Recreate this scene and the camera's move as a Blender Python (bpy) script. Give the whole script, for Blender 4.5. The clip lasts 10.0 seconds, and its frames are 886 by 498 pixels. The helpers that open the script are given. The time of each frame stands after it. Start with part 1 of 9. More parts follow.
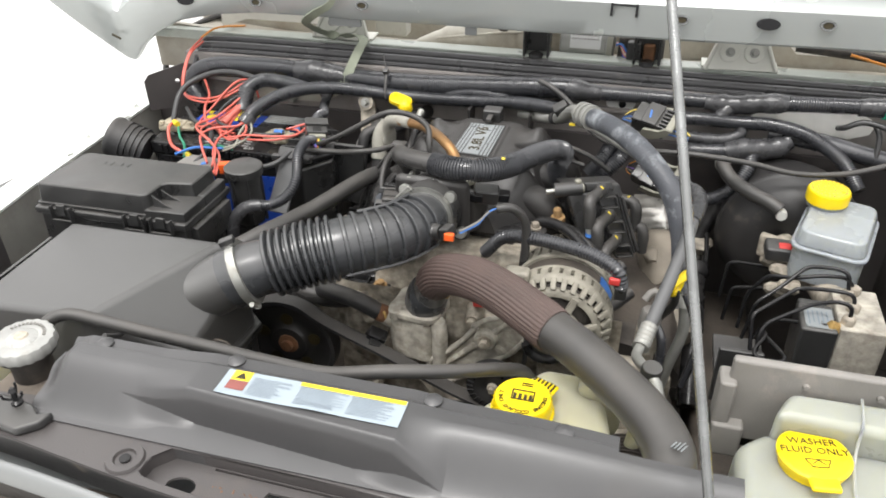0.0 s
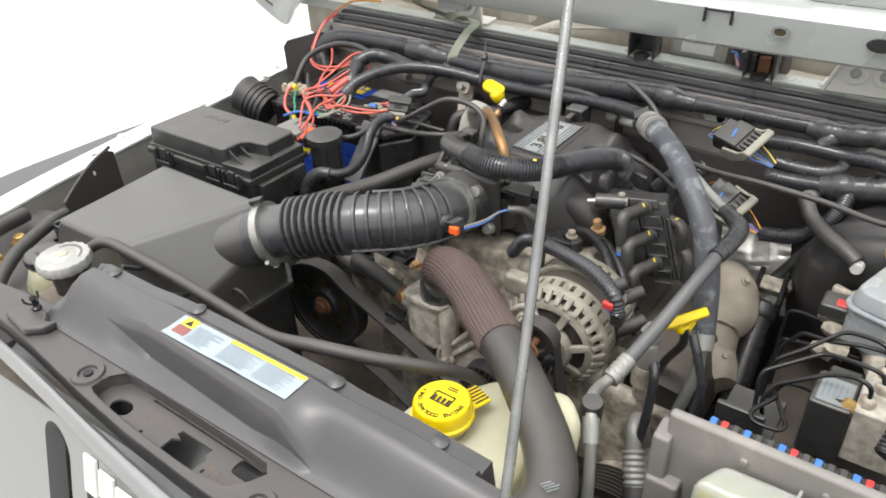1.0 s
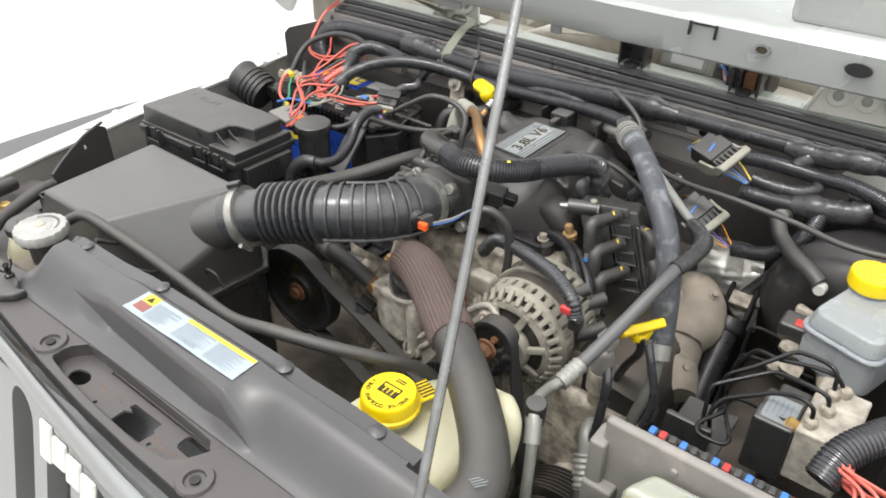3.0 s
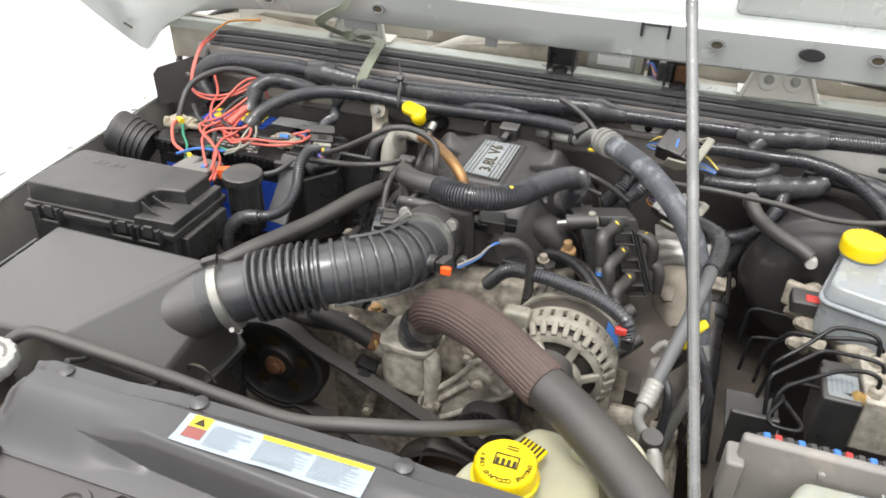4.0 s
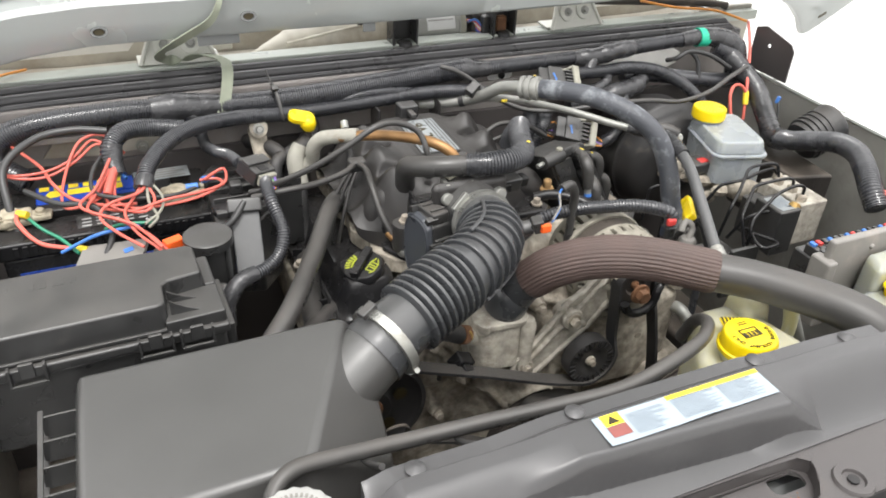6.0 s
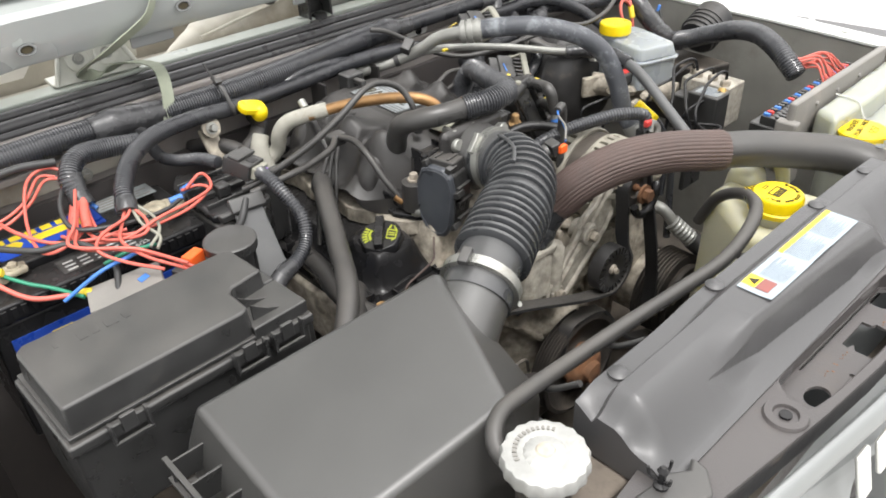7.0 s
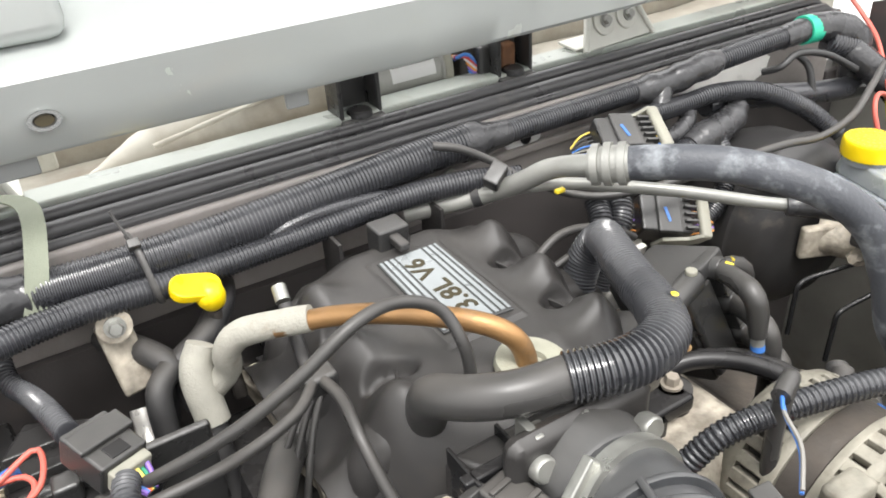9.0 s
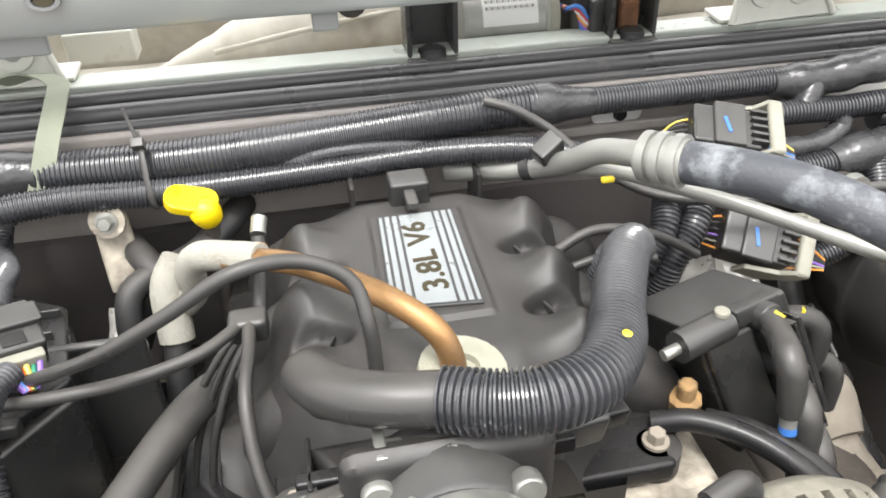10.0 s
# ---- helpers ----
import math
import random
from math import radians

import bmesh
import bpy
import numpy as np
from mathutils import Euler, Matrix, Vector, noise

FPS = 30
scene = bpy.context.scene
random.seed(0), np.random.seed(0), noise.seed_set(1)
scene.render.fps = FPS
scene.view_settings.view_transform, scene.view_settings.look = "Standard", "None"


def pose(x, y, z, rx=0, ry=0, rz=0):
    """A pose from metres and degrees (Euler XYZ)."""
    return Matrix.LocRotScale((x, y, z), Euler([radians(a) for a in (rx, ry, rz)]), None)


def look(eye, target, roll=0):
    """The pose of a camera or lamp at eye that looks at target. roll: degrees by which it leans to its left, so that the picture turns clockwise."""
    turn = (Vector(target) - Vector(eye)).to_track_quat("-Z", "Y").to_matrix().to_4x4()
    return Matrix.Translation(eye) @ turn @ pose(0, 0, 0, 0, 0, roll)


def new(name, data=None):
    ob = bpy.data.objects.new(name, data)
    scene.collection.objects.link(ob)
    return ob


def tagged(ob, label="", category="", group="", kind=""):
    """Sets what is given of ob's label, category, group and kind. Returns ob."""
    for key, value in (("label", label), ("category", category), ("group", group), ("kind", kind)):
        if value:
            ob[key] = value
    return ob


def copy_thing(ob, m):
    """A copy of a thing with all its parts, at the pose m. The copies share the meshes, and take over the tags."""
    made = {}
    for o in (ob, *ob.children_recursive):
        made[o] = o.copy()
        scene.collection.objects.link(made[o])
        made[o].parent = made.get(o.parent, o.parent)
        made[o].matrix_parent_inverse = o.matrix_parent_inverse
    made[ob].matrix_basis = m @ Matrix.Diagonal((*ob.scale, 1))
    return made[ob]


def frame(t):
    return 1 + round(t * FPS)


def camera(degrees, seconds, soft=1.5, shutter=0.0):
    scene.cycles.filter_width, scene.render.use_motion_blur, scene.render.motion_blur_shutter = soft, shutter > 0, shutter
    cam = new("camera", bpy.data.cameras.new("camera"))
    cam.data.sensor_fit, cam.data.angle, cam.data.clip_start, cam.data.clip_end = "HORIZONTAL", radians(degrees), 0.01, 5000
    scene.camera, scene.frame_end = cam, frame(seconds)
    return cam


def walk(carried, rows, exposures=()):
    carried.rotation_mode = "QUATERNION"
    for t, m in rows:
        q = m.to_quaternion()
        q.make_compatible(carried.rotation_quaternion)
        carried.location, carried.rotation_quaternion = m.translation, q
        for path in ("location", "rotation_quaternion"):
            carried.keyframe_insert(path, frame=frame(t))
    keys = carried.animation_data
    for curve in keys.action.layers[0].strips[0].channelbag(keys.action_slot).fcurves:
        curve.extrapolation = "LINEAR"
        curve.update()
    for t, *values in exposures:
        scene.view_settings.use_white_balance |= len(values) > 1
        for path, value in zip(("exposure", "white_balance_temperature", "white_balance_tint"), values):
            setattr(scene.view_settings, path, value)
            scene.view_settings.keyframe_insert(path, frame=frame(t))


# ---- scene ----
cam = camera(59.9, 10.0, soft=1.8)
PATH = [
    (0, (0.202, 0.036, 1.603), (-0.258, 1.648, 0.512), -1.0),
    (0.5, (0.333, 0.086, 1.614), (-0.403, 1.574, 0.5), -2.6),
    (1, (0.467, 0.169, 1.612), (-0.526, 1.494, 0.49), -3.0),
    (1.5, (0.578, 0.247, 1.61), (-0.598, 1.405, 0.481), -2.7),
    (2, (0.644, 0.309, 1.608), (-0.607, 1.369, 0.463), -0.9),
    (2.5, (0.617, 0.284, 1.611), (-0.575, 1.413, 0.47), -0.8),
    (2.7, (0.582, 0.249, 1.615), (-0.551, 1.445, 0.481), -0.5),
    (3.8, (0.292, 0.123, 1.631), (-0.332, 1.645, 0.493), 1.2),
    (4, (0.215, 0.133, 1.615), (-0.313, 1.702, 0.493), 1.1),
    (4.5, (0.064, 0.126, 1.614), (-0.238, 1.757, 0.496), 0.9),
    (5, (-0.14, 0.097, 1.6), (-0.131, 1.757, 0.485), 1.4),
    (5.5, (-0.305, 0.105, 1.579), (0.043, 1.735, 0.473), 2.5),
    (6, (-0.49, 0.153, 1.578), (0.226, 1.664, 0.481), 3.1),
    (6.2, (-0.563, 0.175, 1.577), (0.26, 1.631, 0.479), 2.7),
    (7.3, (-0.75, 0.364, 1.498), (0.431, 1.54, 0.392), -4.2),
    (7.5, (-0.733, 0.418, 1.489), (0.469, 1.587, 0.399), -4.9),
    (8, (-0.63, 0.53, 1.467), (0.541, 1.777, 0.431), -5.7),
    (8.5, (-0.491, 0.609, 1.452), (0.547, 1.979, 0.43), -5.4),
    (9, (-0.309, 0.7, 1.423), (0.541, 2.179, 0.38), -4.0),
    (9.5, (-0.201, 0.741, 1.399), (0.434, 2.297, 0.316), -2.3),
    (10, (-0.12, 0.703, 1.382), (0.172, 2.337, 0.266), -1.9),
]
walk(cam, [(t, look(eye, target, roll)) for t, eye, target, roll in PATH],
     exposures=((0, 0.26), (1.0, 0.22), (2.5, 0.22), (4.5, 0.40), (5.5, 0.42), (6.2, 0.42), (7.5, 0.57), (8.0, 0.68), (8.5, 0.68), (9.0, 0.73), (9.5, 0.75), (10, 0.92)))

# ---- world, light, exposure ----
scene.view_settings.exposure = 0.0
world = bpy.data.worlds.new("white_shop")
world.use_nodes = True
scene.world = world
wn, wl_ = world.node_tree.nodes, world.node_tree.links
bg = wn["Background"]
bg.inputs["Color"].default_value = (1.0, 0.99, 0.985, 1)
wco, wsep, wmap = wn.new("ShaderNodeTexCoord"), wn.new("ShaderNodeSeparateXYZ"), wn.new("ShaderNodeMapRange")
wmap.inputs["From Min"].default_value, wmap.inputs["From Max"].default_value = 0.15, 0.95
wmap.inputs["To Min"].default_value, wmap.inputs["To Max"].default_value = 0.95, 2.7
wl_.new(wco.outputs["Generated"], wsep.inputs["Vector"])
wl_.new(wsep.outputs["Z"], wmap.inputs["Value"])
wl_.new(wmap.outputs["Result"], bg.inputs["Strength"])
key = new("ceiling_light", bpy.data.lights.new("ceiling_light", "SUN"))
key.data.energy, key.data.angle, key.data.color = 2.0, radians(18), (1.0, 0.98, 0.95)
key.matrix_world = look((-0.4, -0.4, 4.5), (0, 0.9, 1.0))

# ---- materials ----
def mat(name, color, rough=0.5, metal=0.0, var=0.25, scale=30.0, bump=0.15, bump_scale=400.0,
        dirt=None, dirt_amount=0.0, dirt_scale=9.0, coat=0.0, sss=0.0, spread=0.0, rough_var=0.12,
        settle=0.0, settle_color=(0.13, 0.12, 0.11), coat_rough=0.16, dirt_soft=0.16):
    """Base colour with blotches and grain, an optional dirt layer with its own roughness, fine relief."""
    m = bpy.data.materials.new(name)
    m.use_nodes = True
    nt = m.node_tree
    n, l = nt.nodes, nt.links
    p = n["Principled BSDF"]
    p.inputs["Metallic"].default_value = metal
    p.inputs["Coat Weight"].default_value = coat
    p.inputs["Coat Roughness"].default_value = coat_rough
    if sss:
        p.inputs["Subsurface Weight"].default_value = sss
        p.inputs["Subsurface Radius"].default_value = (1.0, 0.95, 0.65)
        p.inputs["Subsurface Scale"].default_value = 0.05
    co = n.new("ShaderNodeTexCoord")
    big = n.new("ShaderNodeTexNoise")
    big.inputs["Scale"].default_value, big.inputs["Detail"].default_value = scale, 5
    l.new(co.outputs["Object"], big.inputs["Vector"])
    ramp = n.new("ShaderNodeMapRange")
    ramp.inputs["From Min"].default_value, ramp.inputs["From Max"].default_value = 0.3, 0.7
    ramp.inputs["To Min"].default_value, ramp.inputs["To Max"].default_value = 1 - var, 1 + var
    l.new(big.outputs["Fac"], ramp.inputs["Value"])
    mul = n.new("ShaderNodeMixRGB")
    mul.blend_type = "MULTIPLY"
    mul.inputs["Fac"].default_value = 1.0
    mul.inputs["Color1"].default_value = (*color, 1)
    l.new(ramp.outputs["Result"], mul.inputs["Color2"])
    out = mul.outputs["Color"]
    if spread:
        info = n.new("ShaderNodeObjectInfo")
        rr = n.new("ShaderNodeMapRange")
        rr.inputs["To Min"].default_value, rr.inputs["To Max"].default_value = 1 - spread, 1 + spread
        l.new(info.outputs["Random"], rr.inputs["Value"])
        mu2 = n.new("ShaderNodeMixRGB")
        mu2.blend_type = "MULTIPLY"
        mu2.inputs["Fac"].default_value = 1.0
        l.new(out, mu2.inputs["Color1"])
        l.new(rr.outputs["Result"], mu2.inputs["Color2"])
        out = mu2.outputs["Color"]
    rg = n.new("ShaderNodeMapRange")
    rg.inputs["From Min"].default_value, rg.inputs["From Max"].default_value = 0.3, 0.7
    rg.inputs["To Min"].default_value, rg.inputs["To Max"].default_value = max(0.03, rough - rough_var), min(1, rough + rough_var)
    l.new(big.outputs["Fac"], rg.inputs["Value"])
    rough_out = rg.outputs["Result"]
    if dirt:
        dn = n.new("ShaderNodeTexNoise")
        dn.inputs["Scale"].default_value, dn.inputs["Detail"].default_value, dn.inputs["Roughness"].default_value = dirt_scale, 8, 0.65
        l.new(co.outputs["Object"], dn.inputs["Vector"])
        dr = n.new("ShaderNodeMapRange")
        lo = 0.72 - 0.45 * dirt_amount
        dr.inputs["From Min"].default_value, dr.inputs["From Max"].default_value = lo, lo + dirt_soft
        l.new(dn.outputs["Fac"], dr.inputs["Value"])
        mx = n.new("ShaderNodeMixRGB")
        mx.inputs["Color2"].default_value = (*dirt, 1)
        l.new(dr.outputs["Result"], mx.inputs["Fac"])
        l.new(out, mx.inputs["Color1"])
        out = mx.outputs["Color"]
        r2 = n.new("ShaderNodeMixRGB")
        r2.inputs["Color2"].default_value = (0.9, 0.9, 0.9, 1)
        l.new(dr.outputs["Result"], r2.inputs["Fac"])
        l.new(rough_out, r2.inputs["Color1"])
        rough_out = r2.outputs["Color"]
        if metal:
            mm = n.new("ShaderNodeMapRange")
            mm.inputs["To Min"].default_value, mm.inputs["To Max"].default_value = metal, 0.0
            l.new(dr.outputs["Result"], mm.inputs["Value"])
            l.new(mm.outputs["Result"], p.inputs["Metallic"])
    if settle:
        # dust that has settled on upward faces, in patches
        geo, sep = n.new("ShaderNodeNewGeometry"), n.new("ShaderNodeSeparateXYZ")
        up_, sn, sm, sx = n.new("ShaderNodeMapRange"), n.new("ShaderNodeTexNoise"), n.new("ShaderNodeMapRange"), n.new("ShaderNodeMath")
        l.new(geo.outputs["Normal"], sep.inputs["Vector"])
        up_.inputs["From Min"].default_value, up_.inputs["From Max"].default_value = 0.25, 0.95
        l.new(sep.outputs["Z"], up_.inputs["Value"])
        sn.inputs["Scale"].default_value, sn.inputs["Detail"].default_value, sn.inputs["Roughness"].default_value = 16, 7, 0.62
        l.new(co.outputs["Object"], sn.inputs["Vector"])
        sm.inputs["From Min"].default_value, sm.inputs["From Max"].default_value = 0.36, 0.66
        sm.inputs["To Min"].default_value, sm.inputs["To Max"].default_value = 0.35 * settle, settle
        l.new(sn.outputs["Fac"], sm.inputs["Value"])
        sx.operation = "MULTIPLY"
        l.new(up_.outputs["Result"], sx.inputs[0])
        l.new(sm.outputs["Result"], sx.inputs[1])
        sc, sr = n.new("ShaderNodeMixRGB"), n.new("ShaderNodeMixRGB")
        sc.inputs["Color2"].default_value, sr.inputs["Color2"].default_value = (*settle_color, 1), (0.8, 0.8, 0.8, 1)
        l.new(sx.outputs["Value"], sc.inputs["Fac"])
        l.new(out, sc.inputs["Color1"])
        l.new(sx.outputs["Value"], sr.inputs["Fac"])
        l.new(rough_out, sr.inputs["Color1"])
        out, rough_out = sc.outputs["Color"], sr.outputs["Color"]
    l.new(out, p.inputs["Base Color"])
    l.new(rough_out, p.inputs["Roughness"])
    if bump:
        fine = n.new("ShaderNodeTexNoise")
        fine.inputs["Scale"].default_value, fine.inputs["Detail"].default_value = bump_scale, 3
        l.new(co.outputs["Object"], fine.inputs["Vector"])
        bp = n.new("ShaderNodeBump")
        bp.inputs["Strength"].default_value, bp.inputs["Distance"].default_value = bump, 0.001
        l.new(fine.outputs["Fac"], bp.inputs["Height"])
        l.new(bp.outputs["Normal"], p.inputs["Normal"])
    return m


DUST = (0.22, 0.19, 0.16)
PAINT = mat("silver_green_paint", (0.215, 0.223, 0.222), 0.46, 0.25, 0.05, 6, 0.03, 900, coat=0.12, rough_var=0.04)
HOODIN = mat("hood_inner_paint", (0.39, 0.41, 0.40), 0.24, 0.25, 0.06, 5, 0.03, 700, (0.30, 0.29, 0.26), 0.12, 14, rough_var=0.05)
COWL = mat("dusty_cowl_paint", (0.42, 0.40, 0.345), 0.5, 0.05, 0.2, 9, 0.15, 300, (0.19, 0.148, 0.105), 0.66, 6, dirt_soft=0.36)
LIP = mat("pale_green_folded_paint", (0.36, 0.385, 0.35), 0.34, 0.15, 0.1, 18, 0.1, 300, (0.30, 0.28, 0.23), 0.35, 16, dirt_soft=0.3)
HINGE = mat("cream_grey_hinge_paint", (0.55, 0.55, 0.50), 0.45, 0.1, 0.1, 20, 0.1, 300, (0.30, 0.265, 0.20), 0.32, 22, dirt_soft=0.3)
COVER = mat("grey_black_moulded_plastic", (0.052, 0.051, 0.052), 0.36, 0, 0.10, 10, 0.25, 1800, (0.074, 0.070, 0.067), 0.28, 7, rough_var=0.06, coat=0.35, coat_rough=0.3, dirt_soft=0.4)
AIRLID = mat("grey_air_box_plastic", (0.055, 0.054, 0.052), 0.36, 0, 0.10, 10, 0.25, 1800, (0.075, 0.071, 0.066), 0.25, 7, rough_var=0.06, coat=0.6, coat_rough=0.32, dirt_soft=0.4)
PLASTIC = mat("black_plastic", (0.026, 0.026, 0.026), 0.34, 0, 0.2, 25, 0.2, 1500, (0.08, 0.074, 0.066), 0.22, 20, coat=0.4, coat_rough=0.22, settle=0.65, settle_color=(0.085, 0.080, 0.074), dirt_soft=0.3)
GLOSSY = mat("shiny_black_plastic", (0.012, 0.012, 0.013), 0.24, 0, 0.2, 25, 0.05, 900, DUST, 0.08, 25, settle=0.15)
GLOSSY.node_tree.nodes["Principled BSDF"].inputs["Specular IOR Level"].default_value = 0.28
MANIFOLD = mat("satin_grey_black_composite", (0.027, 0.0255, 0.025), 0.40, 0, 0.15, 14, 0.25, 1400, (0.062, 0.055, 0.048), 0.3, 14, settle=0.35, settle_color=(0.080, 0.074, 0.067), dirt_soft=0.35)
RUBBER = mat("black_rubber", (0.028, 0.028, 0.029), 0.46, 0, 0.25, 20, 0.3, 900, (0.10, 0.088, 0.076), 0.22, 18, settle=0.5, settle_color=(0.10, 0.088, 0.076), dirt_soft=0.35)
BOOT = mat("intake_rubber", (0.040, 0.042, 0.045), 0.27, 0, 0.15, 20, 0.1, 900, rough_var=0.06, settle=0.25, coat=0.3)
HOSE = mat("grey_black_hose", (0.040, 0.039, 0.038), 0.32, 0, 0.15, 12, 0.10, 1100, (0.095, 0.084, 0.074), 0.3, 14, settle=0.5, settle_color=(0.10, 0.090, 0.080), dirt_soft=0.3)
GREYHOSE = mat("faded_grey_hose", (0.088, 0.089, 0.090), 0.4, 0, 0.15, 20, 0.2, 700, (0.14, 0.13, 0.12), 0.3, 30, dirt_soft=0.35)
LOOM = mat("corrugated_conduit_plastic", (0.030, 0.031, 0.035), 0.26, 0, 0.2, 18, 0.05, 700, (0.085, 0.080, 0.075), 0.2, 13, coat=0.5, settle=0.15, settle_color=(0.10, 0.10, 0.105), dirt_soft=0.4)
TAPE = mat("black_cloth_tape", (0.036, 0.036, 0.038), 0.26, 0, 0.3, 40, 0.9, 160, DUST, 0.1, 22)
ACHOSE = mat("chalky_grey_hose", (0.066, 0.070, 0.080), 0.48, 0, 0.25, 15, 0.6, 300, (0.24, 0.255, 0.27), 0.47, 30, dirt_soft=0.16)
SLEEVE = mat("brown_woven_heat_sleeve", (0.080, 0.054, 0.047), 0.55, 0, 0.18, 30, 0.8, 1100, (0.115, 0.082, 0.074), 0.3, 24, dirt_soft=0.4)
CAST = mat("dirty_cast_aluminium", (0.34, 0.305, 0.25), 0.66, 0.1, 0.5, 60, 1.0, 220, (0.105, 0.084, 0.062), 0.55, 34, dirt_soft=0.3)
PALECAST = mat("pale_sandblasted_alloy", (0.37, 0.345, 0.295), 0.7, 0.1, 0.35, 60, 1.0, 240, (0.14, 0.112, 0.084), 0.46, 44, dirt_soft=0.3)
ALTC = mat("grey_cast_alternator_alloy", (0.24, 0.225, 0.185), 0.6, 0.15, 0.3, 45, 0.7, 260, (0.115, 0.095, 0.072), 0.42, 40, dirt_soft=0.3)
ALU = mat("dull_aluminium_tube", (0.29, 0.29, 0.27), 0.42, 0.35, 0.15, 25, 0.25, 350, (0.22, 0.205, 0.175), 0.35, 24, dirt_soft=0.3)
STEEL = mat("zinc_steel", (0.36, 0.36, 0.335), 0.38, 0.75, 0.18, 40, 0.2, 500, (0.20, 0.175, 0.14), 0.34, 30, dirt_soft=0.3)
ROD = mat("grey_steel_rod", (0.22, 0.225, 0.222), 0.22, 0.85, 0.15, 40, 0.2, 600)
CAPM = mat("dull_zinc_cap", (0.33, 0.33, 0.315), 0.5, 0.3, 0.18, 40, 0.3, 300, (0.24, 0.22, 0.185), 0.3, 60, dirt_soft=0.3)
BRASS = mat("yellow_zinc_brass", (0.50, 0.33, 0.12), 0.4, 0.7, 0.2, 60, 0.2, 500, (0.25, 0.18, 0.1), 0.2, 40)
COPPER = mat("bronze_tube", (0.27, 0.152, 0.064), 0.38, 0.55, 0.35, 22, 0.3, 300, (0.13, 0.095, 0.065), 0.42, 34, dirt_soft=0.3)
RUST = mat("orange_rust", (0.17, 0.082, 0.040), 0.9, 0, 0.4, 60, 0.8, 300, (0.16, 0.06, 0.03), 0.4, 50)
RUSTD = mat("brown_rust_flecks", (0.16, 0.085, 0.05), 0.9, 0, 0.3, 60, 0.6, 300)
DARK = mat("grimy_dark_metal", (0.034, 0.030, 0.027), 0.55, 0.1, 0.4, 22, 0.7, 200, (0.12, 0.098, 0.078), 0.38, 24, settle=0.5, settle_color=(0.15, 0.122, 0.096), dirt_soft=0.3)
FIREWALL = mat("grimy_firewall", (0.25, 0.23, 0.218), 0.5, 0, 0.2, 14, 0.25, 160, (0.15, 0.128, 0.112), 0.45, 14, dirt_soft=0.4)
PLATE = mat("brown_black_sheet_metal", (0.062, 0.056, 0.055), 0.42, 0.05, 0.12, 14, 0.3, 500, (0.105, 0.088, 0.076), 0.3, 18, dirt_soft=0.35, coat=0.15, coat_rough=0.3)
SEAL = mat("ribbed_seal_rubber", (0.052, 0.051, 0.053), 0.33, 0, 0.15, 12, 0.15, 700, (0.13, 0.12, 0.11), 0.2, 10)
YELLOW = mat("yellow_cap_plastic", (0.80, 0.58, 0.004), 0.36, 0, 0.07, 25, 0.08, 600, (0.62, 0.42, 0.03), 0.12, 40, sss=0.08)
BOOSTER = mat("dusty_black_booster_paint", (0.024, 0.023, 0.023), 0.5, 0, 0.3, 20, 0.2, 300, (0.10, 0.085, 0.07), 0.25, 14)
ACTUATOR = mat("blue_grey_moulding", (0.048, 0.052, 0.060), 0.32, 0, 0.2, 30, 0.2, 600, (0.12, 0.12, 0.12), 0.25, 50, dirt_soft=0.3)
OCHRE = mat("ochre_rusted_brass", (0.30, 0.185, 0.080), 0.85, 0.1, 0.35, 90, 0.8, 400, (0.13, 0.085, 0.05), 0.45, 70, dirt_soft=0.3)
GRIME = mat("brown_road_grime", (0.125, 0.105, 0.086), 0.85, 0, 0.45, 14, 0.9, 150, (0.055, 0.045, 0.037), 0.48, 26, dirt_soft=0.3)
INK = mat("black_print_and_hole_shade", (0.03, 0.022, 0.005), 0.6, 0, 0.05, 30, 0)
TANK = mat("milky_tank_plastic", (0.30, 0.31, 0.27), 0.36, 0, 0.06, 12, 0.08, 300, (0.36, 0.35, 0.28), 0.2, 10, sss=0.85, dirt_soft=0.35)
AGED = mat("yellowed_tank_plastic", (0.46, 0.445, 0.32), 0.38, 0, 0.08, 12, 0.08, 300, (0.42, 0.375, 0.25), 0.2, 10, sss=0.85, dirt_soft=0.35)
RESV = mat("frosted_reservoir_plastic", (0.265, 0.285, 0.295), 0.3, 0, 0.06, 15, 0.05, 300, (0.24, 0.245, 0.235), 0.2, 18, sss=0.45, dirt_soft=0.35)
FOAM = mat("cream_foam", (0.30, 0.295, 0.235), 0.9, 0, 0.15, 40, 0.5, 500, (0.22, 0.205, 0.16), 0.4, 40, dirt_soft=0.4)
FIBRE = mat("cream_fibre_sleeve", (0.31, 0.30, 0.26), 0.85, 0, 0.12, 40, 0.9, 420, (0.25, 0.22, 0.175), 0.3, 30)
STRAP = mat("olive_webbing", (0.24, 0.26, 0.20), 0.8, 0, 0.12, 30, 0.6, 900)
WHITEP = mat("white_plastic", (0.50, 0.50, 0.47), 0.45, 0, 0.12, 30, 0.1, 500, (0.42, 0.34, 0.25), 0.18, 14)
CREAM = mat("stained_white_ducting", (0.52, 0.495, 0.425), 0.5, 0, 0.12, 14, 0.3, 120, (0.27, 0.21, 0.145), 0.62, 9, dirt_soft=0.36)
BONE = mat("aged_ivory_plastic", (0.25, 0.243, 0.20), 0.55, 0, 0.15, 30, 0.3, 400, (0.17, 0.15, 0.115), 0.3, 40, dirt_soft=0.3)
PAPER = mat("printed_white_label", (0.30, 0.35, 0.385), 0.35, 0, 0.04, 12, 0)
